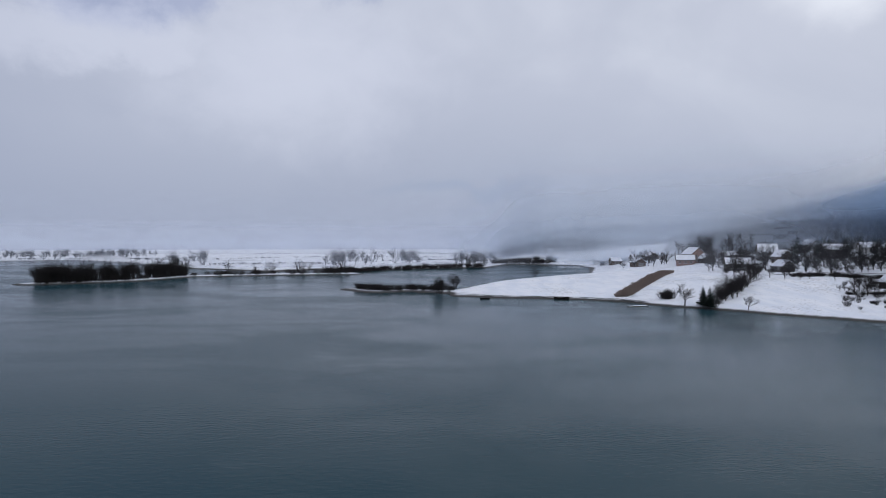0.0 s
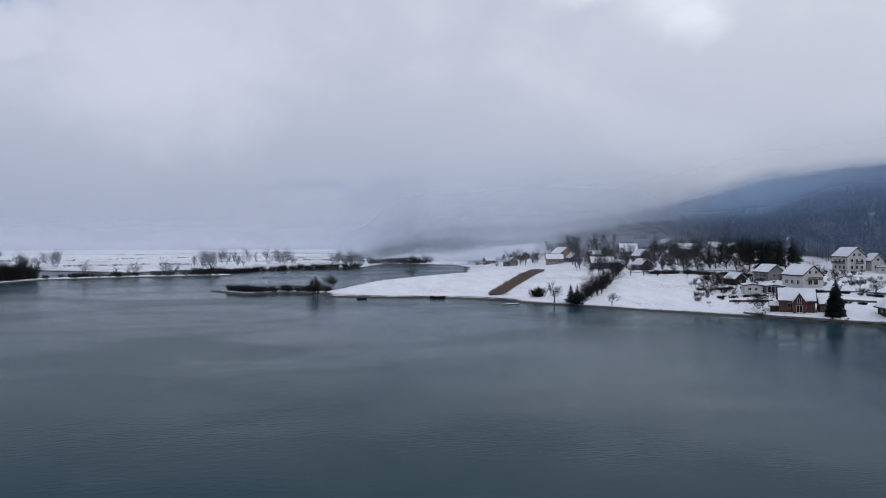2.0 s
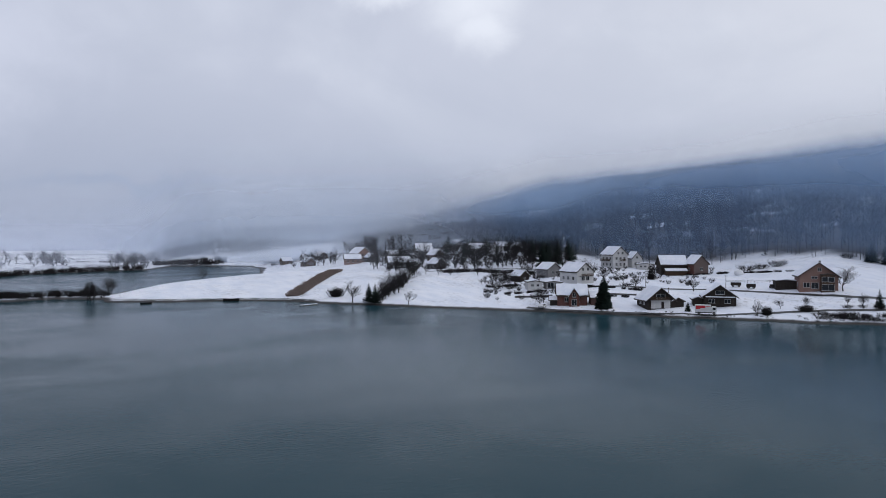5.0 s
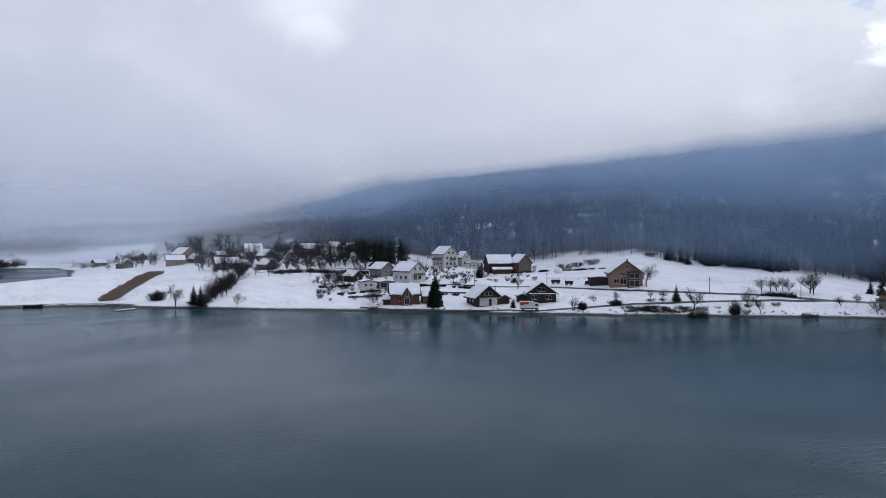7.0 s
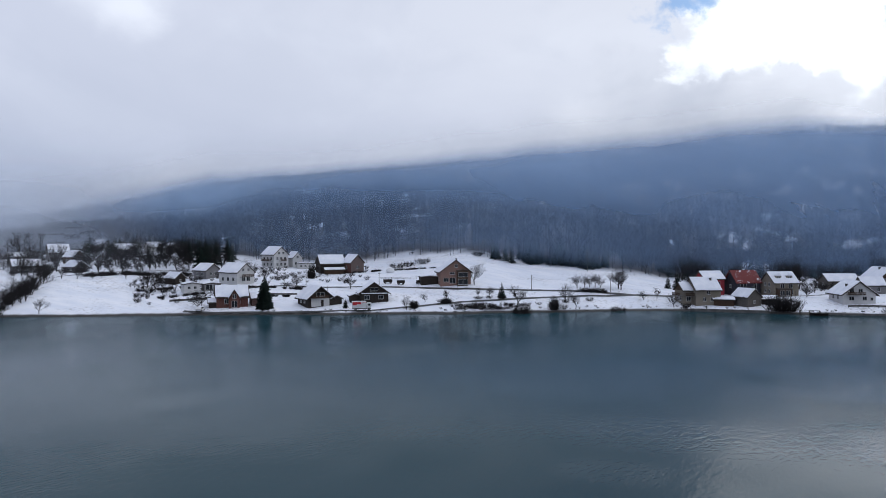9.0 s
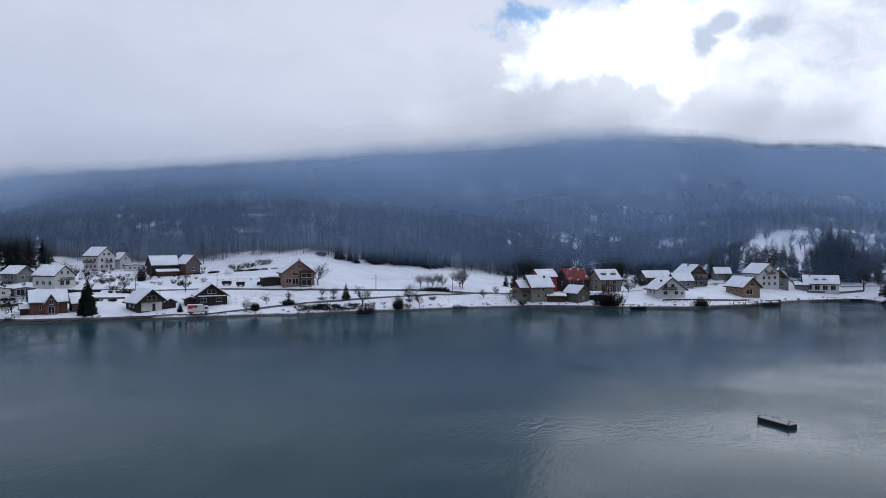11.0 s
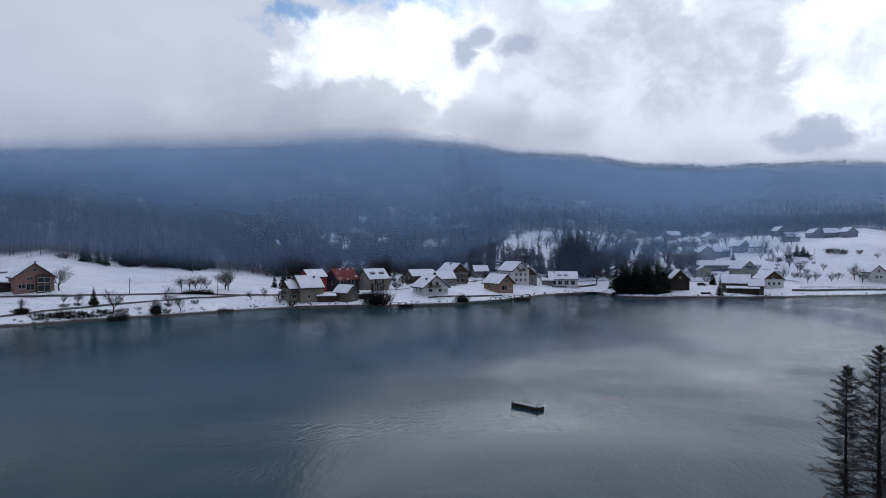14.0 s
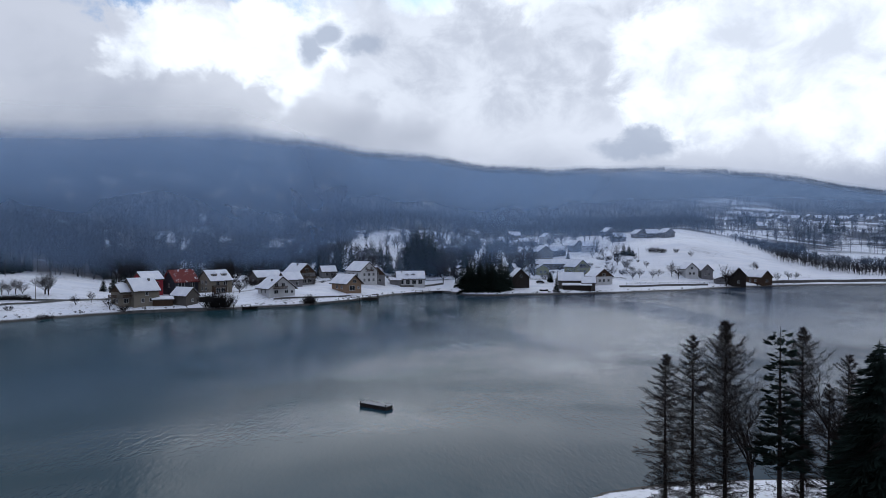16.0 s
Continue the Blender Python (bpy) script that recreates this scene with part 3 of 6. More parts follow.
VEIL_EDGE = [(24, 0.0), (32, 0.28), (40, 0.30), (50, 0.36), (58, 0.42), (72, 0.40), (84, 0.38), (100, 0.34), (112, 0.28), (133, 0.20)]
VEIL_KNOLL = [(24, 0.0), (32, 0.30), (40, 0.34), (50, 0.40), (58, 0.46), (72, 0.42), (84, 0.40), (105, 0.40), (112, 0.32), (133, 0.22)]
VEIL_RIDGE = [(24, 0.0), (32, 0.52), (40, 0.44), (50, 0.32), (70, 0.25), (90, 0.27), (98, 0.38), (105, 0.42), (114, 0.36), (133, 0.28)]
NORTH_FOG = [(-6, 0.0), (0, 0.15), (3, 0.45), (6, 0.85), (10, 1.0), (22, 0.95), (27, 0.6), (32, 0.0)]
CLOUD_CAP = [(4, 0.0), (12, 1.0), (28, 1.0), (34, 0.9), (40, 0.6), (48, 0.6), (56, 0.8), (64, 1.0), (74, 1.0), (80, 0.7), (86, 0.35), (92, 0.1), (100, 0.0), (133, 0.0)]


def hill_mist():
    """Upright veils one behind the other, added to stand in for haze, each thinning out at the ground and thickening
    towards the crest.
    """
    bearings = np.arange(-6, 134, 1.0)
    crest = {b: max(crest_angle(b), 1.5) for b in bearings}

    def edge_of(b):
        e = ramp(b, WOOD_R)
        return ramp(b, [(2, 745), (8, 735), (12, 650), (16, 575), (20, 530), (24, 498), (30, e - 4), (84, e - 4), (92, 440), (96, 415), (108, 430), (113, 490), (117, 525), (133, 530)])

    def knoll_of(b):
        return max(ramp(b, KNOLL_R), edge_of(b) + 30)

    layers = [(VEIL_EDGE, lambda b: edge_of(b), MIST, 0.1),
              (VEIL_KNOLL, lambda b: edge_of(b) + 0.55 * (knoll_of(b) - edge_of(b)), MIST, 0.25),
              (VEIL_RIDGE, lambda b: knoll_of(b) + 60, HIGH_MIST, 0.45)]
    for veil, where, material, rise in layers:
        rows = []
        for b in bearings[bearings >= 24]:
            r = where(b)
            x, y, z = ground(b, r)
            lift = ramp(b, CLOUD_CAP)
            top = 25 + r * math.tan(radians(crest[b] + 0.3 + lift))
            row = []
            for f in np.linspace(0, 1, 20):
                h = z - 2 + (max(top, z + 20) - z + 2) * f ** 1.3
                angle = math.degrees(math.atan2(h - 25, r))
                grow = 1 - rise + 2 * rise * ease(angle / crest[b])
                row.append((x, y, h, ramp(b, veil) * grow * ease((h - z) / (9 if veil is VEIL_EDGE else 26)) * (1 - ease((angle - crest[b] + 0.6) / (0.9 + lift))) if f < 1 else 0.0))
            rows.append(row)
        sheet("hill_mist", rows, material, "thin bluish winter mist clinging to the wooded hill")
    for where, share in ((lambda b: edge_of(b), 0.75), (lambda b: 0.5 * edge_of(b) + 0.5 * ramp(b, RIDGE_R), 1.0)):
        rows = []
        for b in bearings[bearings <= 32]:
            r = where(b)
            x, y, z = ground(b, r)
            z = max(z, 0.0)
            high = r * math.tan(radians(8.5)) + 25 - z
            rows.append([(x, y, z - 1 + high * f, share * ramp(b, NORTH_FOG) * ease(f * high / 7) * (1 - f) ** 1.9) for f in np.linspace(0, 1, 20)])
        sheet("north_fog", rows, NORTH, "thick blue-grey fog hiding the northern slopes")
    rows = []
    for b in bearings[(bearings < 101) & (bearings >= 4)]:
        e, g = max(ramp(b, EDGE_R) + 25, edge_of(b)), ramp(b, RIDGE_R)
        r = e + (g - e) * 0.55
        x, y, z = ground(b, r)
        row = []
        for over in np.linspace(-3.8, 6.5, 22):
            h = 25 + r * math.tan(radians(crest[b] + over))
            row.append((x, y, h, ramp(b, CLOUD_CAP) * 0.72 * ease((over + 2.4) / 2.9) * (1 - ease((over + 0.3) / 4.5)) * ease((h - z) / 25)))
        rows.append(row)
    sheet("cloud_cap", rows, CLOUD, "pale low cloud resting on the hill's crest")


def fog_bank(lo, hi, dist, thick, top, material=FOG, label="pale low fog bank lying over the far flood plain"):
    rows = []
    for bearing in np.arange(lo, hi + 0.1, 2.0):
        x, y = spot(bearing, ramp(bearing, dist))
        rows.append([(x, y, -3 + top * s, ramp(bearing, thick) * (1 - s) ** 1.1) for s in np.linspace(0, 1, 10)])
    sheet("fog_bank", rows, material, label)


hill_mist()
fog_bank(-70, 8, [(-70, 900), (-24, 780), (-18, 640), (-10, 626), (8, 650)], [(-70, 0), (-50, 0.32), (2, 0.32), (8, 0)], 70)
fog_bank(9, 33, [(9, 500), (14, 400), (22, 366), (33, 345)], [(9, 0), (13, 0.16), (24, 0.16), (33, 0)], 48)
fog_bank(-76, 17, [(-76, 1300), (10, 1150), (17, 1000)], [(-76, 0), (-60, 0.24), (12, 0.24), (17, 0)], 110)
fog_bank(-76, 18, [(-76, 1700), (18, 1550)], [(-76, 0), (-60, 1.5), (10, 1.5), (18, 0)], 75)
fog_bank(80, 114, [(80, 345), (93, 360), (100, 364), (114, 374)], [(80, 0), (86, 0.2), (108, 0.2), (114, 0)], 70, MIST, "thin bluish haze sheet added behind the lakeside houses")


# ---- far woods ----
def conifer_arrays(seed, high, wide, levels, ragged, bare=0.06, blade=0.055, sprays=9, droops=(0.1, 0.45), inner=0.05, taper=0.85):
    """Drooping boughs in tiers, each a spray of narrow blades."""
    rng = random.Random(seed)
    vs, fs = [], []
    for i in range(levels):
        s = i / (levels - 1)
        z = high * (bare + (0.985 - bare) * s)
        reach = wide * (1 - s) ** taper * rng.uniform(1 - ragged * 0.4, 1.0) + 0.14
        n = max(5, int(11 * (1 - s * 0.5)))
        for k in range(n):
            a = k * 6.283 / n + i * 1.1 + rng.uniform(-0.3, 0.3)
            l = reach * rng.uniform(1 - ragged, 1.0 + ragged * 0.4)
            droop = l * rng.uniform(*droops)
            for j in range(sprays):
                f0 = inner + (0.85 - inner) * j / sprays
                b = a + rng.uniform(-0.55, 0.55) * (1 - 0.5 * f0)
                f1 = min(1.0, f0 + 0.32)
                q0 = Vector((math.cos(a) * l * f0 * 0.8, math.sin(a) * l * f0 * 0.8, z - droop * f0))
                q1 = Vector((math.cos(b) * l * f1, math.sin(b) * l * f1, z - droop * f1 + rng.uniform(-0.12, 0.06) * l))
                w = Vector((-math.sin(b), math.cos(b), rng.uniform(-0.6, 0.6))) * (0.035 + blade * l)
                base = len(vs)
                mid = (q0 + q1) * 0.5
                vs += [q0, mid + w, q1, mid - w - Vector((0, 0, 0.07 * l))]
                fs.append((base, base + 1, base + 2, base + 3))
    return np.array([tuple(v) for v in vs]), np.array(fs)


def bare_template(rng, high, boughs, twigs, thick):
    segs = [(0, 0, -0.8, 0.15, 0.1, high * 0.55, 0.16, 0.10), (0.15, 0.1, high * 0.55, 0.0, 0.2, high, 0.10, 0.02)]
    for _ in range(boughs):
        z = high * rng.uniform(0.35, 0.85)
        a, l = rng.uniform(0, 6.28), high * rng.uniform(0.14, 0.3)
        e = (math.cos(a) * l * 0.7, math.sin(a) * l * 0.7, z + l * rng.uniform(0.5, 1.0))
        segs.append((0.05, 0.08, z, *e, 0.06 * thick, 0.03 * thick))
        for _ in range(twigs):
            b = a + rng.uniform(-1.6, 1.6)
            q = l * rng.uniform(0.3, 0.65)
            f = rng.uniform(0.4, 1.0)
            p = [v * f for v in e[:2]] + [z + (e[2] - z) * f]
            segs.append((*p, p[0] + math.cos(b) * q * 0.8, p[1] + math.sin(b) * q * 0.8, p[2] + q * rng.uniform(0.3, 0.9), 0.055 * thick, 0.035 * thick))
    v, f = tubes(segs)
    return v, f


def scatter(name, label, templates, places, material):
    """Many copies of a few shapes in one mesh: places are x, y, z, size, turn."""
    vs, fs, base = [], [], 0
    for i, (x, y, z, s, t) in enumerate(places):
        v, f = templates[i % len(templates)]
        c, n = math.cos(t) * s, math.sin(t) * s
        vs.append(np.stack([v[:, 0] * c - v[:, 1] * n + x, v[:, 0] * n + v[:, 1] * c + y, v[:, 2] * s + z], 1))
        fs.append(f + base)
        base += len(v)
    me = mesh_from(name, np.concatenate(vs), np.concatenate(fs), material)
    return tagged(new(name, me), label, "trees", kind="stuff")


def far_woods():
    rng = random.Random(5)
    shapes = [bare_template(rng, rng.uniform(11, 14), 15, 4, 1.3) for _ in range(7)]
    distant = [bare_template(rng, rng.uniform(7.5, 10), 7, 2, 2.3) for _ in range(6)]
    n = 112000
    nr = np.random.RandomState(3)
    a = nr.uniform(4, 132, n)
    r = np.sqrt(nr.uniform(330 ** 2, 1780 ** 2, n))
    x, y = r * np.sin(np.radians(a)), r * np.cos(np.radians(a))
    keep = (nr.uniform(0, 1, n) < woodland(x, y)) & (r < ramp(a, RIDGE_R) + 140)
    keep &= nr.uniform(0, 1, n) < np.clip(1.3 - r / 2200, 0.3, 1)
    x, y, r = x[keep], y[keep], r[keep]
    z = ground_height(x, y)
    near = r < 640
    for mask, kinds, name, label in ((near, shapes, "bare_woods", "leafless grey-brown winter woods above the meadows"), (~near, distant, "hill_woods", "distant leafless woods covering the misty hill")):
        scatter(name, label, kinds, [(*p, rng.uniform(0.8, 1.15), rng.uniform(0, 6.28)) for p in zip(x[mask], y[mask], z[mask])], BARK_HAZED)
    firs = [conifer_arrays(300 + i, 11, 2.4, 9, 0.4, 0.05, 0.12, 3) for i in range(4)]
    pick = (ripple(x + 500, y + 120, 52) + 0.35 * ripple(x, y, 17) > 0.42) & (r < 900) & (nr.uniform(0, 1, len(x)) < 0.45)
    scatter("hill_firs", "dark firs standing in groups among the bare hillside woods", firs, [(*p, rng.uniform(0.75, 1.35), rng.uniform(0, 6.28)) for p in zip(x[pick] + 2.0, y[pick] + 1.5, z[pick])], NEEDLES)


far_woods()


# ---- houses ----
WINDOW_MESHES = {}


def window_meshes(w, h):
    key = (round(w, 1), round(h, 1))
    if key not in WINDOW_MESHES:
        f, p = bmesh.new(), bmesh.new()
        t = 0.07
        for b in ((-w / 2, -w / 2 + t, 0, h), (w / 2 - t, w / 2, 0, h), (-w / 2 + t, w / 2 - t, 0, t), (-w / 2 + t, w / 2 - t, h - t, h)):
            box(f, b[0], b[1], -0.07, 0.05, b[2], b[3])
        if w > 0.9:
            box(f, -0.04, 0.04, -0.06, 0.03, t, h - t)
        box(f, -w / 2 - 0.08, w / 2 + 0.08, -0.16, 0.04, -0.07, 0)
        box(p, -w / 2 + t, w / 2 - t, -0.025, 0.03, t, h - t)
        made = []
        for bm, nm, mat in ((f, "window", FRAME_WHITE), (p, "pane", GLASS)):
            me = bpy.data.meshes.new(nm)
            bm.normal_update()
            bm.to_mesh(me)
            bm.free()
            me.materials.append(mat)
            made.append(me)
        WINDOW_MESHES[key] = made
    return WINDOW_MESHES[key]


def add_window(root, m, w, h):
    f, p = window_meshes(w * 1.2, h * 1.12)
    win, pane = new("window", f), new("pane", p)
    win.parent, pane.parent = root, win
    win.matrix_basis = m


def face_pose(face, w, d, u, z):
    if face == "gable":
        return pose(u, -d / 2, z)
    return pose(w / 2, u, z, 0, 0, 90) if face == "right" else pose(-w / 2, u, z, 0, 0, -90)


def roof_parts(root, w, d, eaves, rise, over, y0, y1, roof, snow, rng, thick=0.3):
    k = rise / (w / 2)
    half, drop = w / 2 + over, eaves - over * k
    bm = bmesh.new()
    prism(bm, [(-half, drop), (0, eaves + rise), (half, drop), (half, drop + thick), (0, eaves + rise + thick), (-half, drop + thick)][::-1], y0, y1)
    ob = part("roof", bm, roof, root)
    if snow:
        bm, n = bmesh.new(), 9
        for side in (-1, 1):
            rows = []
            for i in range(n + 1):
                y = y0 + 0.2 + (y1 - y0 - 0.4) * i / n
                cut = rng.uniform(0.02, 0.22)
                he = half - cut
                ze = eaves + rise - he * k + thick
                deep = 0.20 + 0.06 * rng.random()
                pts = [(side * he, ze + 0.006), (side * he, ze + deep * 0.6), (side * (he - 0.25), ze + 0.25 * k + deep), (side * half * 0.5, eaves + rise - half * 0.5 * k + thick + deep + rng.uniform(-0.03, 0.05)), (0, eaves + rise + thick + deep)]
                rows.append([bm.verts.new((x, y, z)) for x, z in pts])
            for a, b in zip(rows, rows[1:]):
                for j in range(len(a) - 1):
                    bm.faces.new((a[j], a[j + 1], b[j + 1], b[j]) if side > 0 else (a[j + 1], a[j], b[j], b[j + 1]))
            for row in (rows[0], rows[-1]):
                low = bm.verts.new((0, row[0].co.y, eaves + rise + thick + 0.006))
                bm.faces.new([*row, low])
        bmesh.ops.remove_doubles(bm, verts=bm.verts, dist=0.001)
        bmesh.ops.recalc_face_normals(bm, faces=bm.faces)
        part("snow", bm, ROOF_SNOW, root, "layer of white snow")
    return ob


def house(name, label, bearing, dist, turn, w, d, eaves, rise, wall, roof=ROOF_EDGE, snow=True, over=0.55, gable_wall=None,
          gable=(), right=(), left=(), door=None, chimney=None, balcony=(), dormers=(), category="house", base=0.0, group="", extras=()):
    """A gabled building. Its gable front looks at the lake when turn is 0; a positive turn shows it to the viewer's right.
    gable, right and left list windows as (along, sill height, width, height)."""
    rng = random.Random(hash((round(bearing * 10), round(dist))) & 0xffff)
    x, y, _ = ground(bearing, dist)
    spin = pose(x, y, 0, 0, 0, turn - bearing)
    corners = [spin @ Vector((sx * w / 2, sy * d / 2, 0)) for sx in (-1, 1) for sy in (-1, 1)]
    zs = ground_height(np.array([c.x for c in corners]), np.array([c.y for c in corners]))
    root = new(name)
    root.matrix_basis = Matrix.Translation((0, 0, float(np.mean(zs)) + base)) @ spin
    tagged(root, label, category, group)
    deep = float(np.mean(zs) - np.min(zs)) + base + 0.8
    bm = bmesh.new()
    if gable_wall:
        box(bm, -w / 2, w / 2, -d / 2, d / 2, -deep, eaves - 0.02)
    else:
        prism(bm, [(-w / 2, -deep), (w / 2, -deep), (w / 2, eaves), (0, eaves + rise), (-w / 2, eaves)], -d / 2, d / 2)
    part("wall", bm, wall, root)
    if gable_wall:
        bm = bmesh.new()
        prism(bm, [(-w / 2 - 0.03, eaves - 0.02), (w / 2 + 0.03, eaves - 0.02), (0, eaves + rise)], -d / 2 - 0.04, d / 2 + 0.04)
        part("gable", bm, gable_wall, root, "upper gable clad in another tone than the walls")
    roof_parts(root, w, d, eaves, rise, over, -d / 2 - over, d / 2 + over, roof, snow, rng)
    for face, spec in (("gable", gable), ("right", right), ("left", left)):
        for u, z, ww, hh in spec:
            m = face_pose(face, w, d, u, z)
            if gable_wall and z >= eaves - 0.1:
                m = m @ pose(0, -0.04, 0)
            add_window(root, m, ww, hh)
    if door:
        face, u, ww, hh = door
        bm = bmesh.new()
        box(bm, -ww / 2, ww / 2, -0.06, 0.05, -0.3, hh)
        ob = part("door", bm, DARKWOOD, root)
        ob.matrix_basis = face_pose(face, w, d, u, 0)
    if chimney:
        cx, cy = chimney
        zr = eaves + rise * (1 - abs(cx) / (w / 2))
        c = block("chimney", STONE, root, [(cx - 0.32, cx + 0.32, cy - 0.32, cy + 0.32, zr - 0.4, zr + 1.25)])
        block("chimney_cap", ROOF_SNOW, c, [(cx - 0.42, cx + 0.42, cy - 0.42, cy + 0.42, zr + 1.254, zr + 1.4)], "snow-covered cap")
    for face, u, z, ww in balcony:
        bars = [(-ww / 2, ww / 2, -1.3, 0, -0.16, 0)]
        rail = [(-ww / 2, ww / 2, -1.3, -1.24, 0.86, 0.98), (-ww / 2, ww / 2, -1.3, -1.26, 0.12, 0.24)]
        for i in range(int(ww / 0.3) + 1):
            bx = -ww / 2 + 0.03 + (ww - 0.12) * i / int(ww / 0.3)
            rail.append((bx, bx + 0.16, -1.296, -1.262, 0.0, 0.9))
        b = block("balcony", GREY, root, bars)
        b.matrix_basis = face_pose(face, w, d, u, z)
        block("railing", BROWN, b, rail, "brown wooden railing")
    for face, u, out, ww, hh in dormers:
        s = 1 if face == "right" else -1
        zb = eaves + rise * (1 - out / (w / 2))
        bm = bmesh.new()
        box(bm, min(s * out, s * 0.4), max(s * out, s * 0.4), u - ww / 2, u + ww / 2, zb - 0.3, zb + hh)
        dm = part("dormer", bm, wall, root)
        bm = bmesh.new()
        g = [(-ww / 2 - 0.25, 0), (ww / 2 + 0.25, 0), (0, ww * 0.42)]
        prism(bm, g, 0, out + 0.1)
        rf = part("dormer_roof", bm, ROOF_SNOW, dm, "snowy little gable roof")
        rf.matrix_basis = pose(s * (out + 0.3), u, zb + hh + 0.005, 0, 0, 90 * s)
        f, p = window_meshes(ww * 0.6, hh * 0.7)
        win, pane = new("window", f), new("pane", p)
        win.parent, pane.parent = root, win
        win.matrix_basis = pose(s * out, u, zb + hh * 0.15, 0, 0, 90 * s)
    for nm, material, b, note in extras:
        block(nm, material, root, [b], note)
    return root


def row(n, span, z, w=1.0, h=1.25, mid=0.0):
    """n windows spread evenly over a wall."""
    return [(mid + span * ((i + 0.5) / n - 0.5), z, w, h) for i in range(n)]


# North village, below the wooded knoll.
house("brick_cottage", "dark red brick cottage with snowy roof beside a tall spruce", 36.5, 258, -86, 8.2, 10.4, 3.3, 3.3, BRICK, right=row(2, 8.0, 0.9, 1.1, 1.4), door=("right", 0, 1.6, 2.1), chimney=(-1.0, 2.5))
house("gable_porch", "brick gabled front bay of the cottage with snow on top", 36.7, 253.4, 4, 3.6, 2.2, 3.3, 2.7, BRICK, over=0.35, gable=[(0, 3.2, 1.0, 1.4), (0, 0.2, 1.5, 2.0)], category="porch")
house("brick_annex", "low brick annex with snowy roof behind the spruce", 38.5, 258, -80, 5, 5.2, 2.3, 1.6, BRICK, right=row(1, 3, 0.8), category="annex")
house("timber_shed", "little dark timber shed leaning on the brick cottage", 35.1, 256, -90, 3.2, 2.6, 1.7, 0.9, DARKWOOD, category="shed")
house("white_house", "white rendered house with broad snowy roof and terrace", 36.9, 300, 42, 9.0, 10.5, 4.6, 3.4, WHITE, gable=row(2, 5.5, 5.0, 0.9, 1.1) + row(2, 5, 1.0, 1.5, 1.7), left=row(3, 9, 1.2, 1.1, 1.3), chimney=(1.5, -1), balcony=[("gable", 0, 2.9, 6.5)])
house("grey_house", "grey house with snowy roof behind the white house", 34.7, 318, 40, 7.4, 8.0, 3.2, 2.6, GREY, gable=row(2, 4.6, 1.2), left=row(2, 6, 1.0), chimney=(1.2, 1))
house("flat_roof_house", "small white house with nearly flat snowy roof", 33.5, 288, 12, 5.8, 6.0, 2.9, 0.5, WHITE, over=0.4, gable=row(2, 4.4, 1.2, 0.9, 0.9), chimney=(1.8, -1.5))
house("garage", "low open garage with flat snow-covered roof", 35.0, 288, 12, 6.2, 5.6, 2.2, 0.4, GREY, over=0.45, gable=[(-1.3, 0.1, 2.1, 1.9), (1.5, 0.1, 2.1, 1.9)], category="garage")
house("timber_cabin", "small dark timber cabin with snowy roof among bare trees", 32.4, 313, 42, 5.4, 6.2, 2.2, 2.0, DARKWOOD, gable=row(1, 2, 0.8, 0.8, 0.8), category="cabin")
house("tall_white_house", "three-storey white house with snowy roof at the wood's edge", 39.8, 354, 38, 8.6, 9.5, 6.2, 3.5, WHITE, gable=row(2, 5, 6.3, 1, 1.1) + row(3, 7, 3.6, 1, 1.3) + row(3, 7, 0.8, 1, 1.3), left=row(3, 8, 3.6) + row(3, 8, 0.8), balcony=[("left", 0, 3.2, 7.5), ("gable", 0.5, 3.2, 3.5)], chimney=(1, 1.5))
house("white_annex", "white gabled annex of the tall house with snowy roof", 41.3, 358, 30, 5.2, 6, 4.4, 2.7, WHITE, gable=row(1, 2, 4.2, 0.9, 1) + row(2, 3.4, 1), category="annex")
house("white_garage", "low white garage with flat snowy roof beside the annex", 42.1, 351, 8, 7.4, 5, 2.3, 0.3, WHITE, over=0.25, gable=row(3, 6, 0.9, 0.8, 0.8), category="garage")
house("long_barn", "long dark barn with snowy roof standing in the meadow", 44.1, 337, -74, 8.5, 11.5, 4.3, 3.6, DARKWOOD, right=row(2, 7, 1.5, 1.0, 0.9), category="barn")
house("barn_wing", "red-brown barn wing with snowy roof and brick gable", 45.9, 335, 30, 6.8, 8.5, 4.6, 3.4, BRICK, left=row(1, 3, 1.6), gable=row(1, 2, 1.6, 1.2, 1.2), category="barn")
house("barn_shelter", "low lean-to of the barn with snow on its roof", 44.4, 331.5, -74, 3.0, 9, 1.8, 0.7, BROWN, category="shelter")
house("hillside_house", "small hazy house with snowy roof below the wood", 32.2, 444, 25, 7, 7.5, 3.0, 2.4, GREY, gable=row(2, 4, 0.9), left=row(2, 5, 0.9))
house("dark_chalet", "dark timber chalet with white ground floor and snowy roof", 42.9, 254, 24, 9.2, 9.0, 2.7, 3.7, DARKWOOD, extras=[("front_panel", WHITE, (-3.4, 3.4, -4.54, -4.46, -0.3, 2.45), "white rendered ground floor front")], gable=[(-2.2, 0.7, 1.8, 1.3), (2.2, 0.6, 1.1, 1.7), (0, 3.2, 2.6, 1.2)], left=row(2, 6, 0.9), balcony=[("gable", -0.6, 2.65, 6.4)], door=("gable", 0.7, 1.0, 2.0), over=0.9)
house("chalet_wing", "dark lean-to wing of the chalet with snowy roof", 44.3, 255.5, 24, 4.0, 6.5, 1.7, 1.0, DARKWOOD, category="annex")
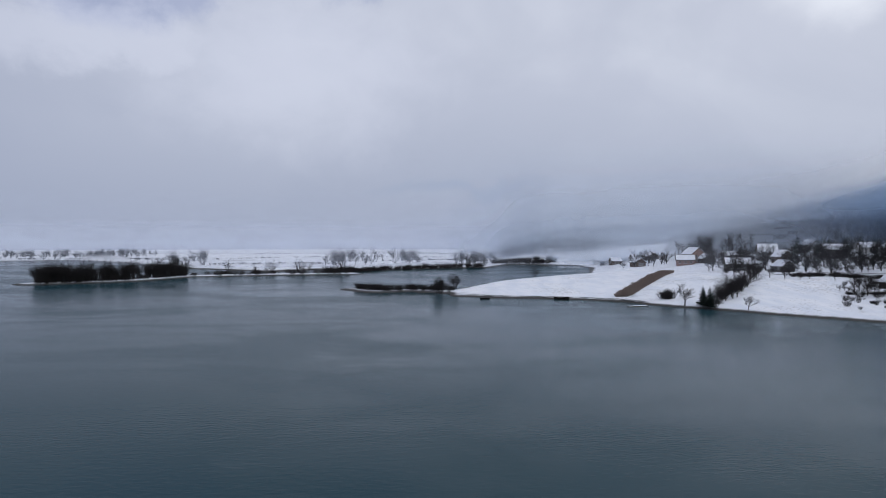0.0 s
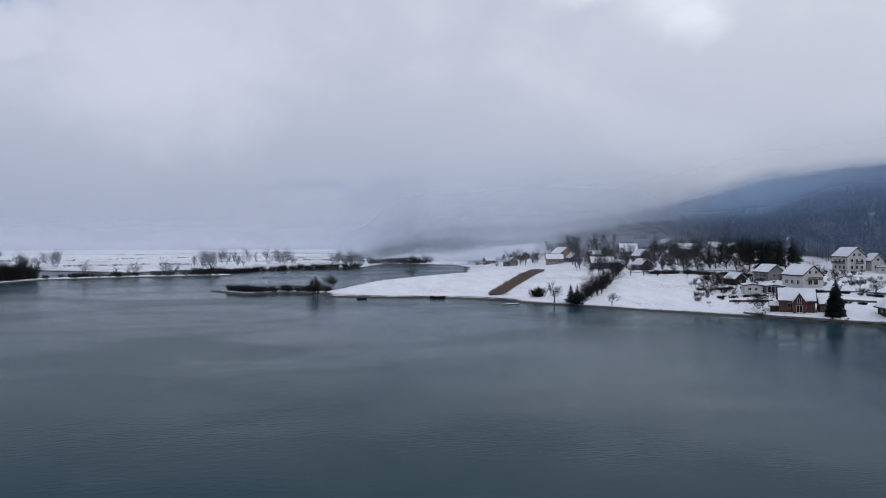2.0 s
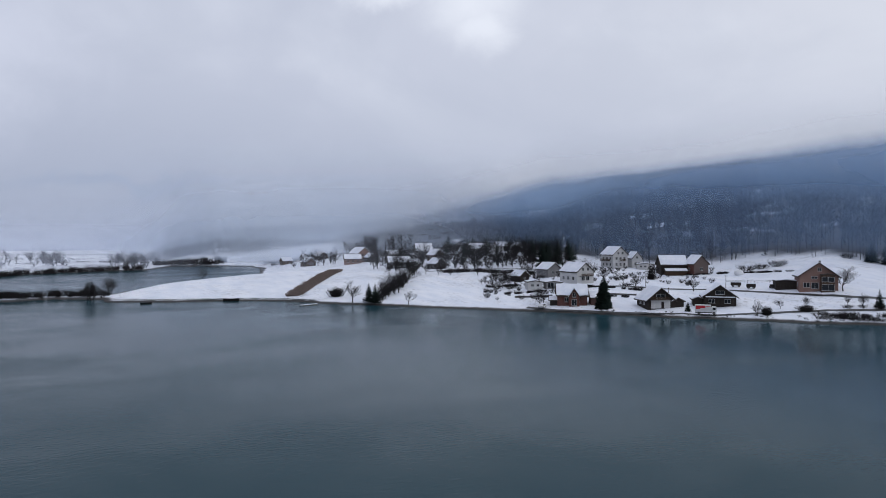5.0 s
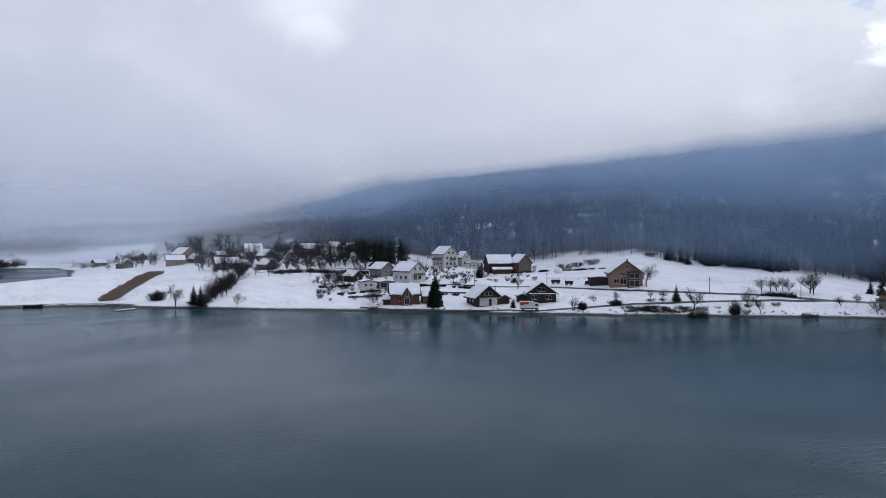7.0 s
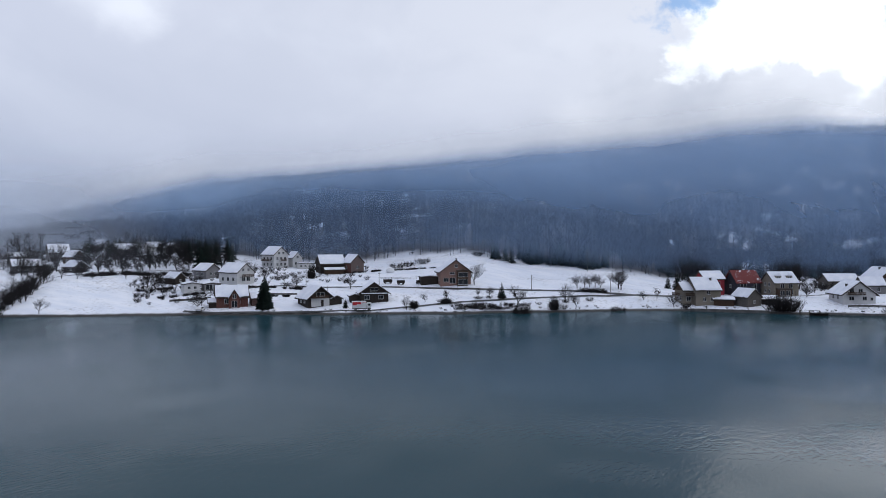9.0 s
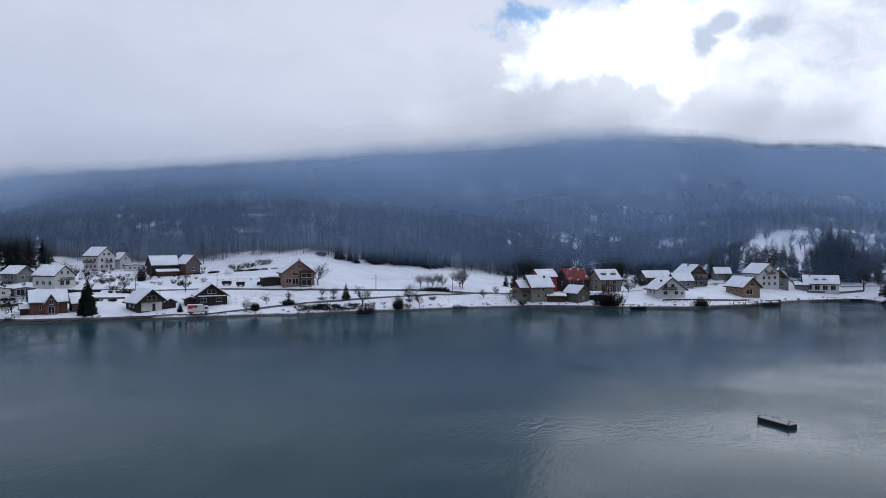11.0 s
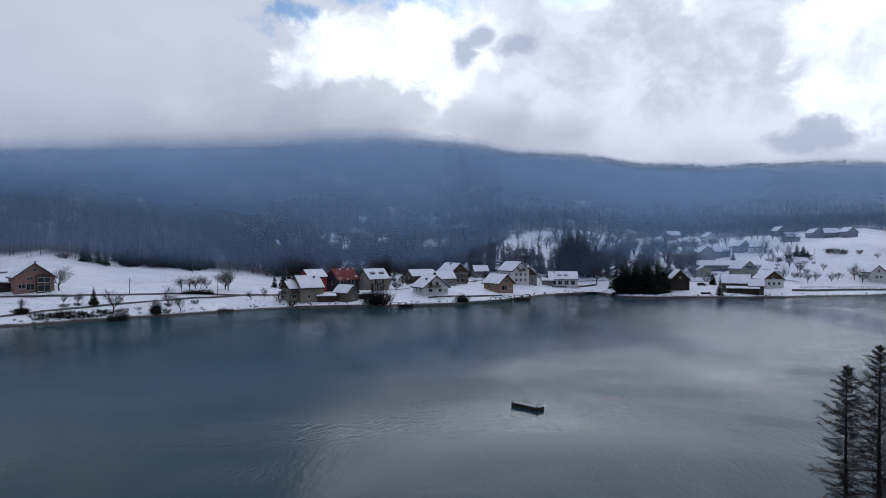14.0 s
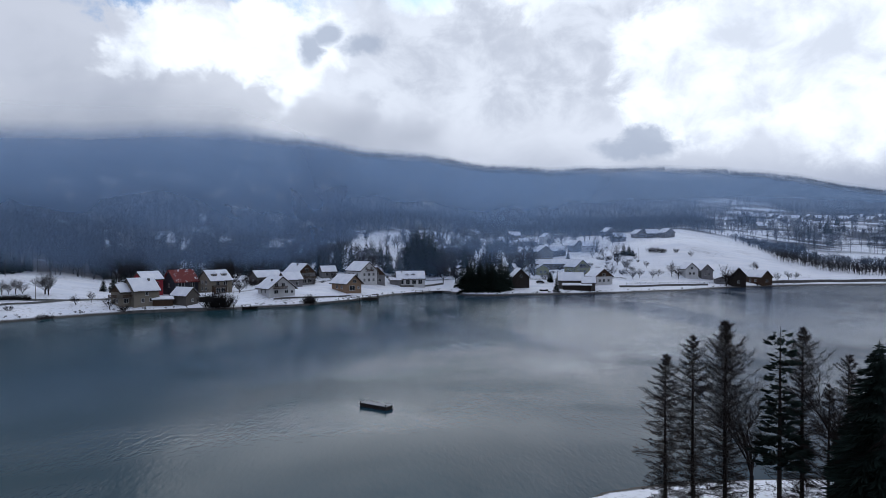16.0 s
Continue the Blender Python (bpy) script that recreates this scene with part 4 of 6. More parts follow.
house("brown_chalet", "brown timber chalet with white balcony front and snowy roof", 47.5, 258.5, 6, 10.2, 8.4, 2.9, 3.6, DARKWOOD, gable=[(-2.6, 0.7, 1.6, 1.2), (2.4, 0.7, 1.6, 1.2), (0, 3.6, 2.4, 1.1)], over=0.8, extras=[("porch_roof", ROOF_SNOW, (-4.6, 4.6, -5.9, -4.25, 2.72, 2.95), "snow-covered porch roof"), ("porch_post", DARKWOOD, (-4.3, -4.1, -5.6, -5.4, -0.8, 2.716), ""), ("porch_post", DARKWOOD, (4.1, 4.3, -5.6, -5.4, -0.8, 2.716), "")])
house("chalet_shed", "dark timber shed beside the brown chalet", 46.0, 258, 6, 3.4, 5, 1.9, 0.6, DARKWOOD, category="shed")
house("pink_house", "large pink rendered house with wide gable and snowy roof", 54.0, 281, 10, 12.0, 10.5, 4.7, 4.4, PINK, over=0.8, gable=[(-3.8, 0.8, 1.7, 1.4), (-1.2, 0.3, 1.9, 1.9), (-1.4, 3.7, 1.6, 0.8), (0.2, 6.4, 1.0, 1.1)], left=row(2, 7, 1), chimney=(0.6, -3))
house("house_loggia", "dark timber balcony bay on the pink house's gable", 54.75, 275.0, 10, 4.2, 1.6, 5.6, 0.4, BROWN, over=0.2, snow=False, gable=[(0, 0.4, 3.2, 1.9), (0, 3.4, 3.2, 1.5)], category="balcony")
house("pink_house_shed", "low dark shed with flat snowy roof beside the pink house", 52.0, 283, 10, 7.0, 6, 2.6, 0.3, DARKWOOD, over=0.2, category="shed")

# Old lakeside houses.
house("lakeside_house", "beige lakeside house with wooden balcony and broad snowy roof", 73.3, 275, -62, 9.0, 9.4, 5.0, 4.0, CREAM, right=row(2, 6, 1.0) + row(1, 3, 3.3, 1, 1.2), gable=row(2, 5, 1.0), chimney=(1.2, 2.4))
house("lakeside_porch", "timber porch of the beige house with dark railing", 72.0, 273, -62, 6.5, 4.0, 4.6, 2.4, CREAM, gable_wall=BROWN, gable=row(2, 4, 0.8), right=row(1, 2, 0.8, 1.4, 1.4), balcony=[("gable", 0, 2.7, 5.8), ("right", 0, 2.7, 3.6)], category="porch")
house("maroon_house", "maroon house with white windows and snowy roof", 73.8, 299, -58, 7.4, 8.5, 6.0, 2.6, MAROON, right=row(2, 6, 0.9, 1.5, 1.3) + row(2, 6, 3.5, 1.5, 1.3), gable=row(2, 4, 3.4))
house("red_roof_house", "dark blue-grey house with red tiled roof dusted with snow", 76.1, 303, -56, 8.4, 10.2, 5.2, 4.2, NAVY, roof=RED_TILES, snow=False, right=[(-2.4, 2.6, 2.2, 1.9), (2.6, 2.4, 1.3, 2.6), (2.6, 0.2, 1.3, 1.9)], gable=row(1, 3, 2.8), chimney=(-0.8, 1))
house("grey_boathouse", "grey timber boathouse with snowy roof at the water", 76.4, 275, 46, 6.2, 7.2, 3.2, 2.5, GREYWOOD, gable=row(1, 2, 1.0, 0.9, 0.9), category="boathouse")
house("low_shed", "long low brown shed with flat snowy roof by the shore", 74.8, 274, -84, 4, 6.8, 2.0, 0.7, BROWN, category="shed")
house("snowy_shelter", "low shelter under thick snow between two houses", 77.9, 279, -80, 4, 5, 1.7, 0.9, DARKWOOD, category="shed")
house("beige_house", "beige house with two snowy dormers and brown loggia", 78.6, 303, -56, 9.0, 10.0, 5.0, 3.7, CREAM, right=row(2, 7, 3.1, 1.4, 1.3) + row(2, 7, 0.6, 1.6, 1.5), gable=row(2, 5, 1.0) + row(2, 5, 3.6), dormers=[("right", -2.3, 2.9, 2.4, 1.4), ("right", 2.3, 2.9, 2.4, 1.4)])
house("beige_loggia", "brown timber loggia on the beige house's lake side", 78.9, 297.8, -56, 2.0, 5.6, 2.7, 0.3, BROWN, over=0.15, snow=False, right=row(2, 4.6, 0.5, 1.6, 1.6), category="porch")
house("white_villa", "white villa with wide snowy roof and timber balcony", 83.2, 291, 26, 11.0, 10.5, 2.9, 4.2, WHITE, gable=[(-2.5, 3.2, 1.2, 1.6), (0.4, 3.4, 1.2, 1.3), (-2.6, 0.7, 1.4, 1.3), (1.8, 0.7, 1.2, 1.3), (4.2, 0.7, 0.8, 1.0)], balcony=[("gable", -1.4, 2.75, 6.0)], left=row(2, 7, 0.8), chimney=(-2.6, -1.6), over=0.9)
house("grey_longhouse", "long grey outbuilding with snowy roof", 82.4, 333, -62, 8, 12.5, 3.1, 2.6, GREYWOOD, gable=row(1, 3, 1), right=row(3, 10, 1.0, 0.9, 0.9), category="outbuilding")
house("small_grey_house", "small grey rendered house with snowy roof", 84.3, 314, -66, 7, 8, 3.3, 2.7, GREY, right=row(2, 6, 1.0), gable=row(2, 4, 1))
house("balcony_house", "two-storey house with dark balconies and snowy roof", 85.0, 326, 34, 9.0, 11.5, 5.2, 3.7, GREY, gable_wall=BROWN, gable=row(2, 5, 3.2) + row(2, 5, 0.7, 1.4, 1.5) + [(0, 5.6, 1.6, 1.4)], left=row(3, 9, 1.0) + row(3, 9, 3.4), balcony=[("gable", 0, 2.75, 8.2), ("gable", 0, 5.25, 5.0)], chimney=(-1, 0))
house("garden_house", "little garden house with snowy roof below the firs", 87.2, 347, -72, 5.5, 7, 2.9, 2.3, GREY, right=row(2, 5, 0.9))
house("tan_house", "tan rendered house with snowy roof near the landing", 88.7, 309, 42, 8.2, 9.8, 3.6, 3.2, TAN, gable=[(-1.2, 0.4, 2.6, 1.9), (2.4, 0.9, 1.0, 1.0), (0.2, 3.6, 1.6, 1.3)], left=row(2, 6, 1.1), over=0.9)
house("big_white_house", "big two-storey white house with snowy roof", 89.9, 332, 38, 9.6, 11.0, 5.9, 3.7, WHITE, gable=row(2, 6, 6.2, 1.0, 1.3) + row(3, 8, 3.4) + row(3, 8, 0.9), left=row(3, 9, 3.4) + row(3, 9, 0.9), balcony=[("gable", 0, 5.7, 4.0)], chimney=(2, 1))
house("side_wing", "lower wing of the big white house under snow", 91.1, 336, 5, 7.2, 7.0, 4.2, 3.6, GREY, gable_wall=BROWN, gable=row(2, 5, 0.9) + row(1, 2, 4.2), category="annex")
house("dormer_house", "white house with dormers, brown gable end and snowy roof", 93.8, 346, -84, 8.4, 13.5, 3.1, 3.1, WHITE, gable_wall=BROWN, right=row(4, 12, 0.5, 1.6, 1.8), dormers=[("right", -1.8, 2.7, 1.9, 1.0), ("right", 1.2, 2.7, 1.9, 1.0)], chimney=(0.6, -4.2))
house("dormer_house_shed", "low shed under snow beside the dormer house", 92.6, 342, -84, 4, 5, 1.9, 0.8, GREY, category="shed")
house("dark_boathouse", "black-brown timber boathouse with snowy gable roof", 102.6, 341, 12, 8.0, 9.5, 4.6, 3.9, DARKWOOD, gable=row(1, 2, 4.8, 1.0, 1.0), category="boathouse")
house("yellow_cottage", "small yellow cottage with snowy roof", 104.4, 388, 12, 6.8, 7, 3.0, 2.1, YELLOW, gable=row(2, 4.4, 0.9, 1, 1.2), left=row(2, 5, 0.9))
house("long_stable", "long low stable with wide snowy roof", 105.3, 412, -82, 8, 20, 2.7, 2.2, GREYWOOD, right=row(5, 17, 0.9, 0.9, 0.9), category="stable")
house("yellow_house", "yellow house with dark gable and snowy roof", 107.2, 388, 34, 9.2, 10.5, 4.0, 3.6, YELLOW, gable=row(2, 5, 1.0) + [(0, 4.2, 3.2, 1.2)], left=row(2, 7, 1.0), balcony=[("gable", 0, 3.8, 5.4)])
house("long_timber_shed", "long weathered timber shed with snow on a patched roof", 106.7, 343, -88, 8, 11.5, 3.6, 3.3, GREYWOOD, right=row(2, 8, 1.0, 1.1, 1.0), category="shed")
house("shed_extension", "lower end of the weathered shed with snowy roof", 108.1, 341, -88, 6.5, 6.0, 3.2, 2.4, GREYWOOD, right=row(1, 3, 0.9, 1.4, 1.2), category="shed")
house("shed_lean_to", "dark open lean-to along the weathered shed", 107.2, 337.6, -88, 2.6, 13.0, 2.2, 0.6, DARKWOOD, category="shed")
house("brown_gable_house", "white house with brown gable and snowy roof by the shore", 108.9, 358, 32, 9.4, 9.4, 3.6, 3.5, WHITE, gable_wall=BROWN, gable=row(3, 7.5, 0.9) + row(1, 2, 3.9, 1.4, 1.1), left=row(2, 6, 0.9))
house("twin_gable_house", "white twin-gabled house with snowy roofs below the mound", 115.6, 411, 28, 7.4, 8, 4.0, 3.2, WHITE, gable=row(2, 4.4, 1.0) + row(1, 2, 3.9), left=row(2, 5, 1))
house("twin_gable_wing", "second gable of the twin house under snow", 116.7, 416, 28, 6.6, 8, 3.8, 3.0, GREY, gable=row(2, 4, 0.9) + row(1, 2, 3.6))
house("lake_barn", "dark barn beside a bare tree at the shore", 118.9, 406, 24, 8.0, 9.0, 5.2, 4.0, DARKWOOD, gable=row(1, 3, 1.2), category="barn")
house("lake_barn_annex", "low grey annex of the dark barn with snow", 117.9, 405, 10, 6, 6, 2.4, 1.0, GREY, gable=row(2, 4, 0.8), category="annex")
house("snowy_barn", "brown timber barn with broad snowy roof", 120.5, 421, 48, 8.0, 11.5, 3.6, 3.2, BROWN, gable=row(1, 2, 1.0, 1.4, 1.4), left=row(2, 7, 1.0), category="barn")

# Upper village behind the lakeside.
FAR_HOUSES = [(103.3, 558, -80, 8, 14, 3.0, 2.6), (104.8, 584, 25, 9, 9, 4.6, 3.2), (104.5, 468, 20, 10, 11, 4.4, 3.6), (105.6, 480, -70, 8, 10, 3.6, 2.8),
              (107.1, 500, 30, 8, 9, 4.0, 3.4), (108.1, 490, -80, 8, 9, 3.4, 3.0), (111.9, 568, 30, 8, 9, 3.0, 2.8), (112.9, 562, -75, 8, 9, 3.0, 2.8),
              (114.0, 556, 35, 8, 9, 3.4, 2.8), (101.2, 560, 30, 8, 9, 3.6, 3), (102.2, 620, -70, 8, 10, 3.6, 3), (109.6, 600, 30, 8, 9, 3.6, 3), (110.4, 540, -70, 8, 9, 3.2, 2.8)]
for i, (b, r, turn, w, d, e, h) in enumerate(FAR_HOUSES):
    house("village_house", "hazy upper-village house with snowy roof and small windows", b, r, turn, w, d, e, h, (GREY, WHITE, CREAM, GREYWOOD)[i % 4], gable=row(2, w * 0.6, 1.0), right=row(2, d * 0.7, 1.0), left=row(2, d * 0.7, 1.0), group="upper village")
PLATEAU = [(122.1, 985), (122.9, 992), (123.8, 1015), (124.4, 985), (125.0, 978), (125.9, 966), (126.5, 984), (127.1, 1015), (127.7, 975), (128.3, 1030), (125.5, 832), (120.6, 806), (121.4, 1010), (129.2, 1000)]
for i, (b, r) in enumerate(PLATEAU):
    house("plateau_house", "far house with snowy roof on the high meadow", b, r, (35, -70, 20, -55)[i % 4], 8.5, 10, 3.4, 3.2, (GREY, WHITE, CREAM)[i % 3], gable=row(2, 5, 1.0), right=row(2, 7, 1.0), left=row(2, 7, 1.0), group="plateau houses")

# Hamlet behind the ploughed field, half lost in the mist.
house("pale_pink_house", "pale pink house with snowy roof above the field", 19.5, 448, 36, 9.5, 9.5, 5.4, 3.6, PINK, gable=row(2, 5, 1) + row(2, 5, 3.6), left=row(3, 8, 1))
house("pale_pink_wing", "lower snowy wing of the pale pink house", 18.9, 440, -86, 7, 10.0, 3.0, 2.4, PINK, right=row(3, 9, 0.9), category="annex")
house("field_shed", "dark gabled shed with snow beside the pink house", 20.4, 440, 30, 6, 6.5, 2.6, 2.4, DARKWOOD, category="shed")
house("field_cottage", "dark cottage with snowy roof at the field's edge", 15.4, 471, 30, 7, 7.5, 2.8, 2.6, BROWN, gable=row(2, 4, 0.9))
house("steep_roof_house", "house with large snowy roof among hazy trees", 24.6, 454, -80, 9, 10.4, 4.0, 4.4, GREY, right=row(3, 9, 1.0))
house("brown_cottage", "brown cottage with half-snowy roof on the slope", 25.6, 423, 38, 6.8, 8, 3.4, 3.2, BROWN, gable=row(1, 3, 1.0), left=row(2, 5, 1))
house("low_cottage", "low cottage with snowy roof behind the hedge", 22.1, 461, -80, 7, 8.5, 2.4, 2.2, GREY, right=row(2, 6, 0.8))
house("dark_farmhouse", "dark farmhouse with thin snow at the orchard", 22.6, 381, -80, 7.5, 11.5, 3.2, 2.6, DARKWOOD, right=row(3, 9, 1.0))
house("orchard_cottage", "dark cottage with snowy roof by the orchard fence", 25.7, 370, 34, 6.5, 8, 2.6, 2.6, DARKWOOD, gable=row(1, 2, 0.9), left=row(2, 5, 0.9))
house("wide_roof_house", "wide house with snowy roof under dark trees", 29.0, 464, -78, 9, 13, 3.0, 3.0, GREY, right=row(3, 10, 0.9))
house("slope_house", "small grey house with snowy roof on the slope", 27.4, 505, 30, 7, 8, 4.2, 3, GREY, gable=row(2, 4, 1))
house("slope_cottage", "white cottage with snowy roof on the slope", 30.9, 470, -70, 7, 8, 2.8, 2.6, WHITE, right=row(2, 5, 0.9))
for i, (b, r) in enumerate([(13.0, 640), (13.7, 610), (14.6, 620), (15.3, 590), (16.4, 560), (12.4, 660)]):
    house("misty_house", "faint house with snowy roof lost in the mist", b, r, (30, -70)[i % 2], 7.5, 8.5, 2.8, 2.6, (GREY, BROWN, WHITE)[i % 3], gable=row(2, 4, 0.9), right=row(2, 5, 0.9), group="misty hamlet")


# ---- trees ----
def lean(v, rng, amount):
    return [c + rng.uniform(-amount, amount) for c in v]


def limb(segs, rng, p, d, length, radius, depth, rise):
    n = 3 if depth > 1 else 2
    for i in range(n):
        d = Vector(lean(d, rng, 0.22))
        d.z += rise * 0.25
        d.normalize()
        q = p + d * (length / n)
        r2 = radius * (0.8 if depth else 0.6)
        segs.append((*p, *q, radius, r2, depth))
        p, radius = q, r2
        if depth > 0:
            for _ in range(2 if i < n - 1 else 3):
                side = Vector((rng.uniform(-1, 1), rng.uniform(-1, 1), rng.uniform(-0.2, 0.7))).normalized()
                limb(segs, rng, p, (d * 0.75 + side * 0.8).normalized(), length * rng.uniform(0.45, 0.68), max(radius * 0.6, 0.016), depth - 1, rise)


def bare_segs(rng, high, depth=3, stem=0.28, spread=0.5):
    segs, p, d = [], Vector((0, 0, -0.4)), Vector((0, 0, 1))
    r = high * 0.021
    q = Vector((rng.uniform(-0.15, 0.15), rng.uniform(-0.15, 0.15), high * stem))
    segs.append((*p, *q, r * 1.3, r, 9))
    for k in range(5):
        a = k * 2.4 + rng.uniform(-0.4, 0.4)
        up = 1.0 if k == 0 else rng.uniform(0.7, 1.3)
        d = Vector((math.cos(a) * spread, math.sin(a) * spread, up)) if k else Vector((0.05, 0.05, 1))
        limb(segs, rng, q, d.normalized(), high * (1 - stem) * (0.62 if k == 0 else rng.uniform(0.42, 0.56)), r * (0.75 if k == 0 else 0.5), depth, 0.16)
    return segs


def tree_thing(name, label, category, pieces, m, group=""):
    root = new(name)
    root.matrix_basis = m
    tagged(root, label, category, group)
    for nm, me in pieces:
        ob = new(nm, me)
        ob.parent = root
    return root


def seg_mesh(name, segs, material, sides=3):
    v, f = tubes([s[:8] for s in segs], sides)
    return mesh_from(name, v, f, material)


def bare_kind(seed, high, depth=3, stem=0.28, spread=0.5):
    segs = bare_segs(random.Random(seed), high, depth, stem, spread)
    top = max(s[5] for s in segs)
    k = high / top
    segs = [(*[c * k for c in s[:6]], s[6], s[7], s[8]) for s in segs]
    thick = [s for s in segs if s[8] >= 3]
    fine = [s for s in segs if s[8] < 3]
    return [("trunk", seg_mesh("trunk", thick, BARK, 5)), ("crown", seg_mesh("crown", fine, TWIGS))]


def conifer_kind(seed, high, wide, levels=20, ragged=0.3, bare=0.06, blade=0.055, sprays=9, droops=(0.1, 0.45), taper=0.85):
    v, f = conifer_arrays(seed, high, wide, levels, ragged, bare, blade, sprays, droops, 0.05, taper)
    trunk = [(0, 0, -0.4, 0, 0, high * 0.5, high * 0.017, high * 0.011), (0, 0, high * 0.5, 0, 0, high, high * 0.011, 0.015)]
    return [("trunk", seg_mesh("trunk", trunk, BARK, 6)), ("crown", mesh_from("crown", v, f, NEEDLES))]


def bush_segs(seed, high, wide, n=46):
    rng = random.Random(seed)
    segs = []
    for _ in range(n):
        a, o = rng.uniform(0, 6.28), rng.uniform(0, wide * 0.35)
        p = Vector((math.cos(a) * o, math.sin(a) * o, -0.15))
        b = a + rng.uniform(-0.7, 0.7)
        l = high * rng.uniform(0.55, 1.0)
        q = p + Vector((math.cos(b) * wide * rng.uniform(0.1, 0.5), math.sin(b) * wide * rng.uniform(0.1, 0.5), l * 0.8))
        segs.append((*p, *q, 0.035, 0.02))
        for _ in range(4):
            f = rng.uniform(0.4, 1.0)
            s = p.lerp(q, f)
            e = s + Vector((rng.uniform(-0.3, 0.3) * wide * 0.6, rng.uniform(-0.3, 0.3) * wide * 0.6, rng.uniform(0.05, 0.35) * high))
            segs.append((*s, *e, 0.02, 0.012))
    return segs


def dense_bush(seed, high, wide):
    """A rounded thicket: many thin stems that fan out from the root and fork."""
    rng = random.Random(seed)
    segs = []
    for _ in range(170):
        a, e = rng.uniform(0, 6.28), math.asin(rng.uniform(0.02, 1.0))
        k = rng.uniform(0.7, 1.0)
        p = Vector((math.cos(a) * wide * 0.25 * rng.random(), math.sin(a) * wide * 0.25 * rng.random(), -0.2))
        q = Vector((math.cos(a) * math.cos(e) * wide * 0.5 * k, math.sin(a) * math.cos(e) * wide * 0.5 * k, math.sin(e) * high * k + 0.1))
        segs.append((*p, *q, 0.04, 0.02))
        for _ in range(7):
            s = p.lerp(q, rng.uniform(0.35, 1.0))
            d = Vector((rng.uniform(-1, 1), rng.uniform(-1, 1), rng.uniform(-0.3, 0.9))) * (0.22 * high)
            segs.append((*s, *(s + d), 0.024, 0.014))
    return segs


def stand(bearing, dist, size=1.0, turn=0.0, lift=0.0, wide=1.0):
    x, y, z = ground(bearing, dist)
    return Matrix.LocRotScale((x, y, z + lift), Euler((0, 0, turn)), (size * wide, size * wide, size))


BARE_KINDS = [bare_kind(11, 8, 3, 0.17, 0.95), bare_kind(12, 8, 3, 0.13, 0.8), bare_kind(13, 8, 3, 0.22, 0.75), bare_kind(14, 8, 3, 0.10, 1.1), bare_kind(15, 8, 3, 0.2, 1.0), bare_kind(16, 8, 3, 0.15, 0.6)]
SPRUCE_KINDS = [conifer_kind(21, 10, 2.3, 32, 0.3), conifer_kind(22, 10, 2.0, 32, 0.35), conifer_kind(23, 10, 2.7, 36, 0.3, 0.03)]
FULL_SPRUCE = conifer_kind(24, 10, 3.3, 46, 0.22, 0.015, 0.10, 13, (0.25, 0.6), 0.6)
PINE_KINDS = [conifer_kind(31, 20, 5.4, 60, 0.8, 0.12), conifer_kind(32, 20, 4.6, 60, 0.75, 0.08)]
BUSH_KINDS = [[("crown", seg_mesh("crown", bush_segs(s, 3, 3.4, 60), BARK))] for s in (41, 42, 43)]

BARE_MEADOW = [(45.7, 281, 5.8), (41.4, 287, 6.2), (40.5, 298, 4.7), (34.0, 255, 6.0), (34.3, 260, 5.7), (39.0, 303, 7.7), (31.0, 296, 5.7), (31.6, 298, 6.9), (30.2, 306, 5.6), (50.2, 242, 5.2), (51.7, 252, 3.2),
               (53.4, 254, 4.4), (56.0, 260, 3.7), (56.9, 260, 4.5), (59.2, 250, 8.2), (63.0, 259, 7.1), (63.8, 252, 5.7), (63.9, 282, 5.8), (64.5, 283, 6.0), (64.9, 284, 5.6), (65.3, 286, 6.0), (65.7, 286, 5.4), (55.7, 277, 9.0)]
BARE_VILLAGE = [(67.3, 286, 9.8), (67.1, 288, 8.6), (69.0, 270, 4.0), (70.0, 274, 4.4), (71.2, 266, 5.0), (79.9, 330, 10.8), (82.0, 308, 5.4), (80.9, 314, 6.5), (80.4, 296, 5.7), (97.8, 489, 18.4), (96.3, 373, 17.0), (101.6, 448, 14.8),
                (97.1, 420, 12.7), (98.5, 454, 13.6), (99.3, 494, 13.2), (100.9, 494, 12.4), (102.4, 438, 11.5), (96.5, 356, 9.7), (97.5, 354, 8.5), (104.3, 498, 10.5), (106.1, 470, 8.9), (108.9, 454, 8.1), (109.9, 376, 7.7), (107.0, 540, 12.5)]
BARE_EAST = [(111.0, 400, 6.8), (111.5, 380, 6.4), (112.0, 387, 5.4), (112.5, 414, 4.4), (113.0, 392, 5.4), (113.4, 396, 4.8), (114.4, 404, 9.2), (114.9, 402, 8.0), (118.3, 397, 12.3), (122.5, 444, 5.7), (121.8, 437, 5.7), (120.2, 452, 5.9),
             (120.4, 454, 4.6), (115.8, 452, 4.1), (123.0, 454, 4.5)]
BARE_NORTH = [(18.9, 276, 8.8), (21.2, 270, 4.7), (23.4, 266, 5.3), (22.6, 291, 8.3), (22.3, 288, 6.9), (21.8, 283, 6.3), (21.4, 286, 5.5), (22.9, 304, 8.2), (23.3, 314, 8.0), (23.5, 331, 10.5), (23.9, 338, 9.7), (25.8, 338, 5.9), (26.1, 348, 5.5),
              (26.8, 336, 3.7), (27.4, 338, 3.7), (29.0, 336, 4.7), (29.3, 308, 2.9), (29.6, 308, 2.9), (30.5, 308, 7.2), (31.0, 302, 7.5), (31.4, 302, 7.0), (24.5, 376, 10.1), (21.3, 404, 7.7), (17.2, 474, 8.3), (16.6, 455, 7.3), (14.3, 470, 5.3)]
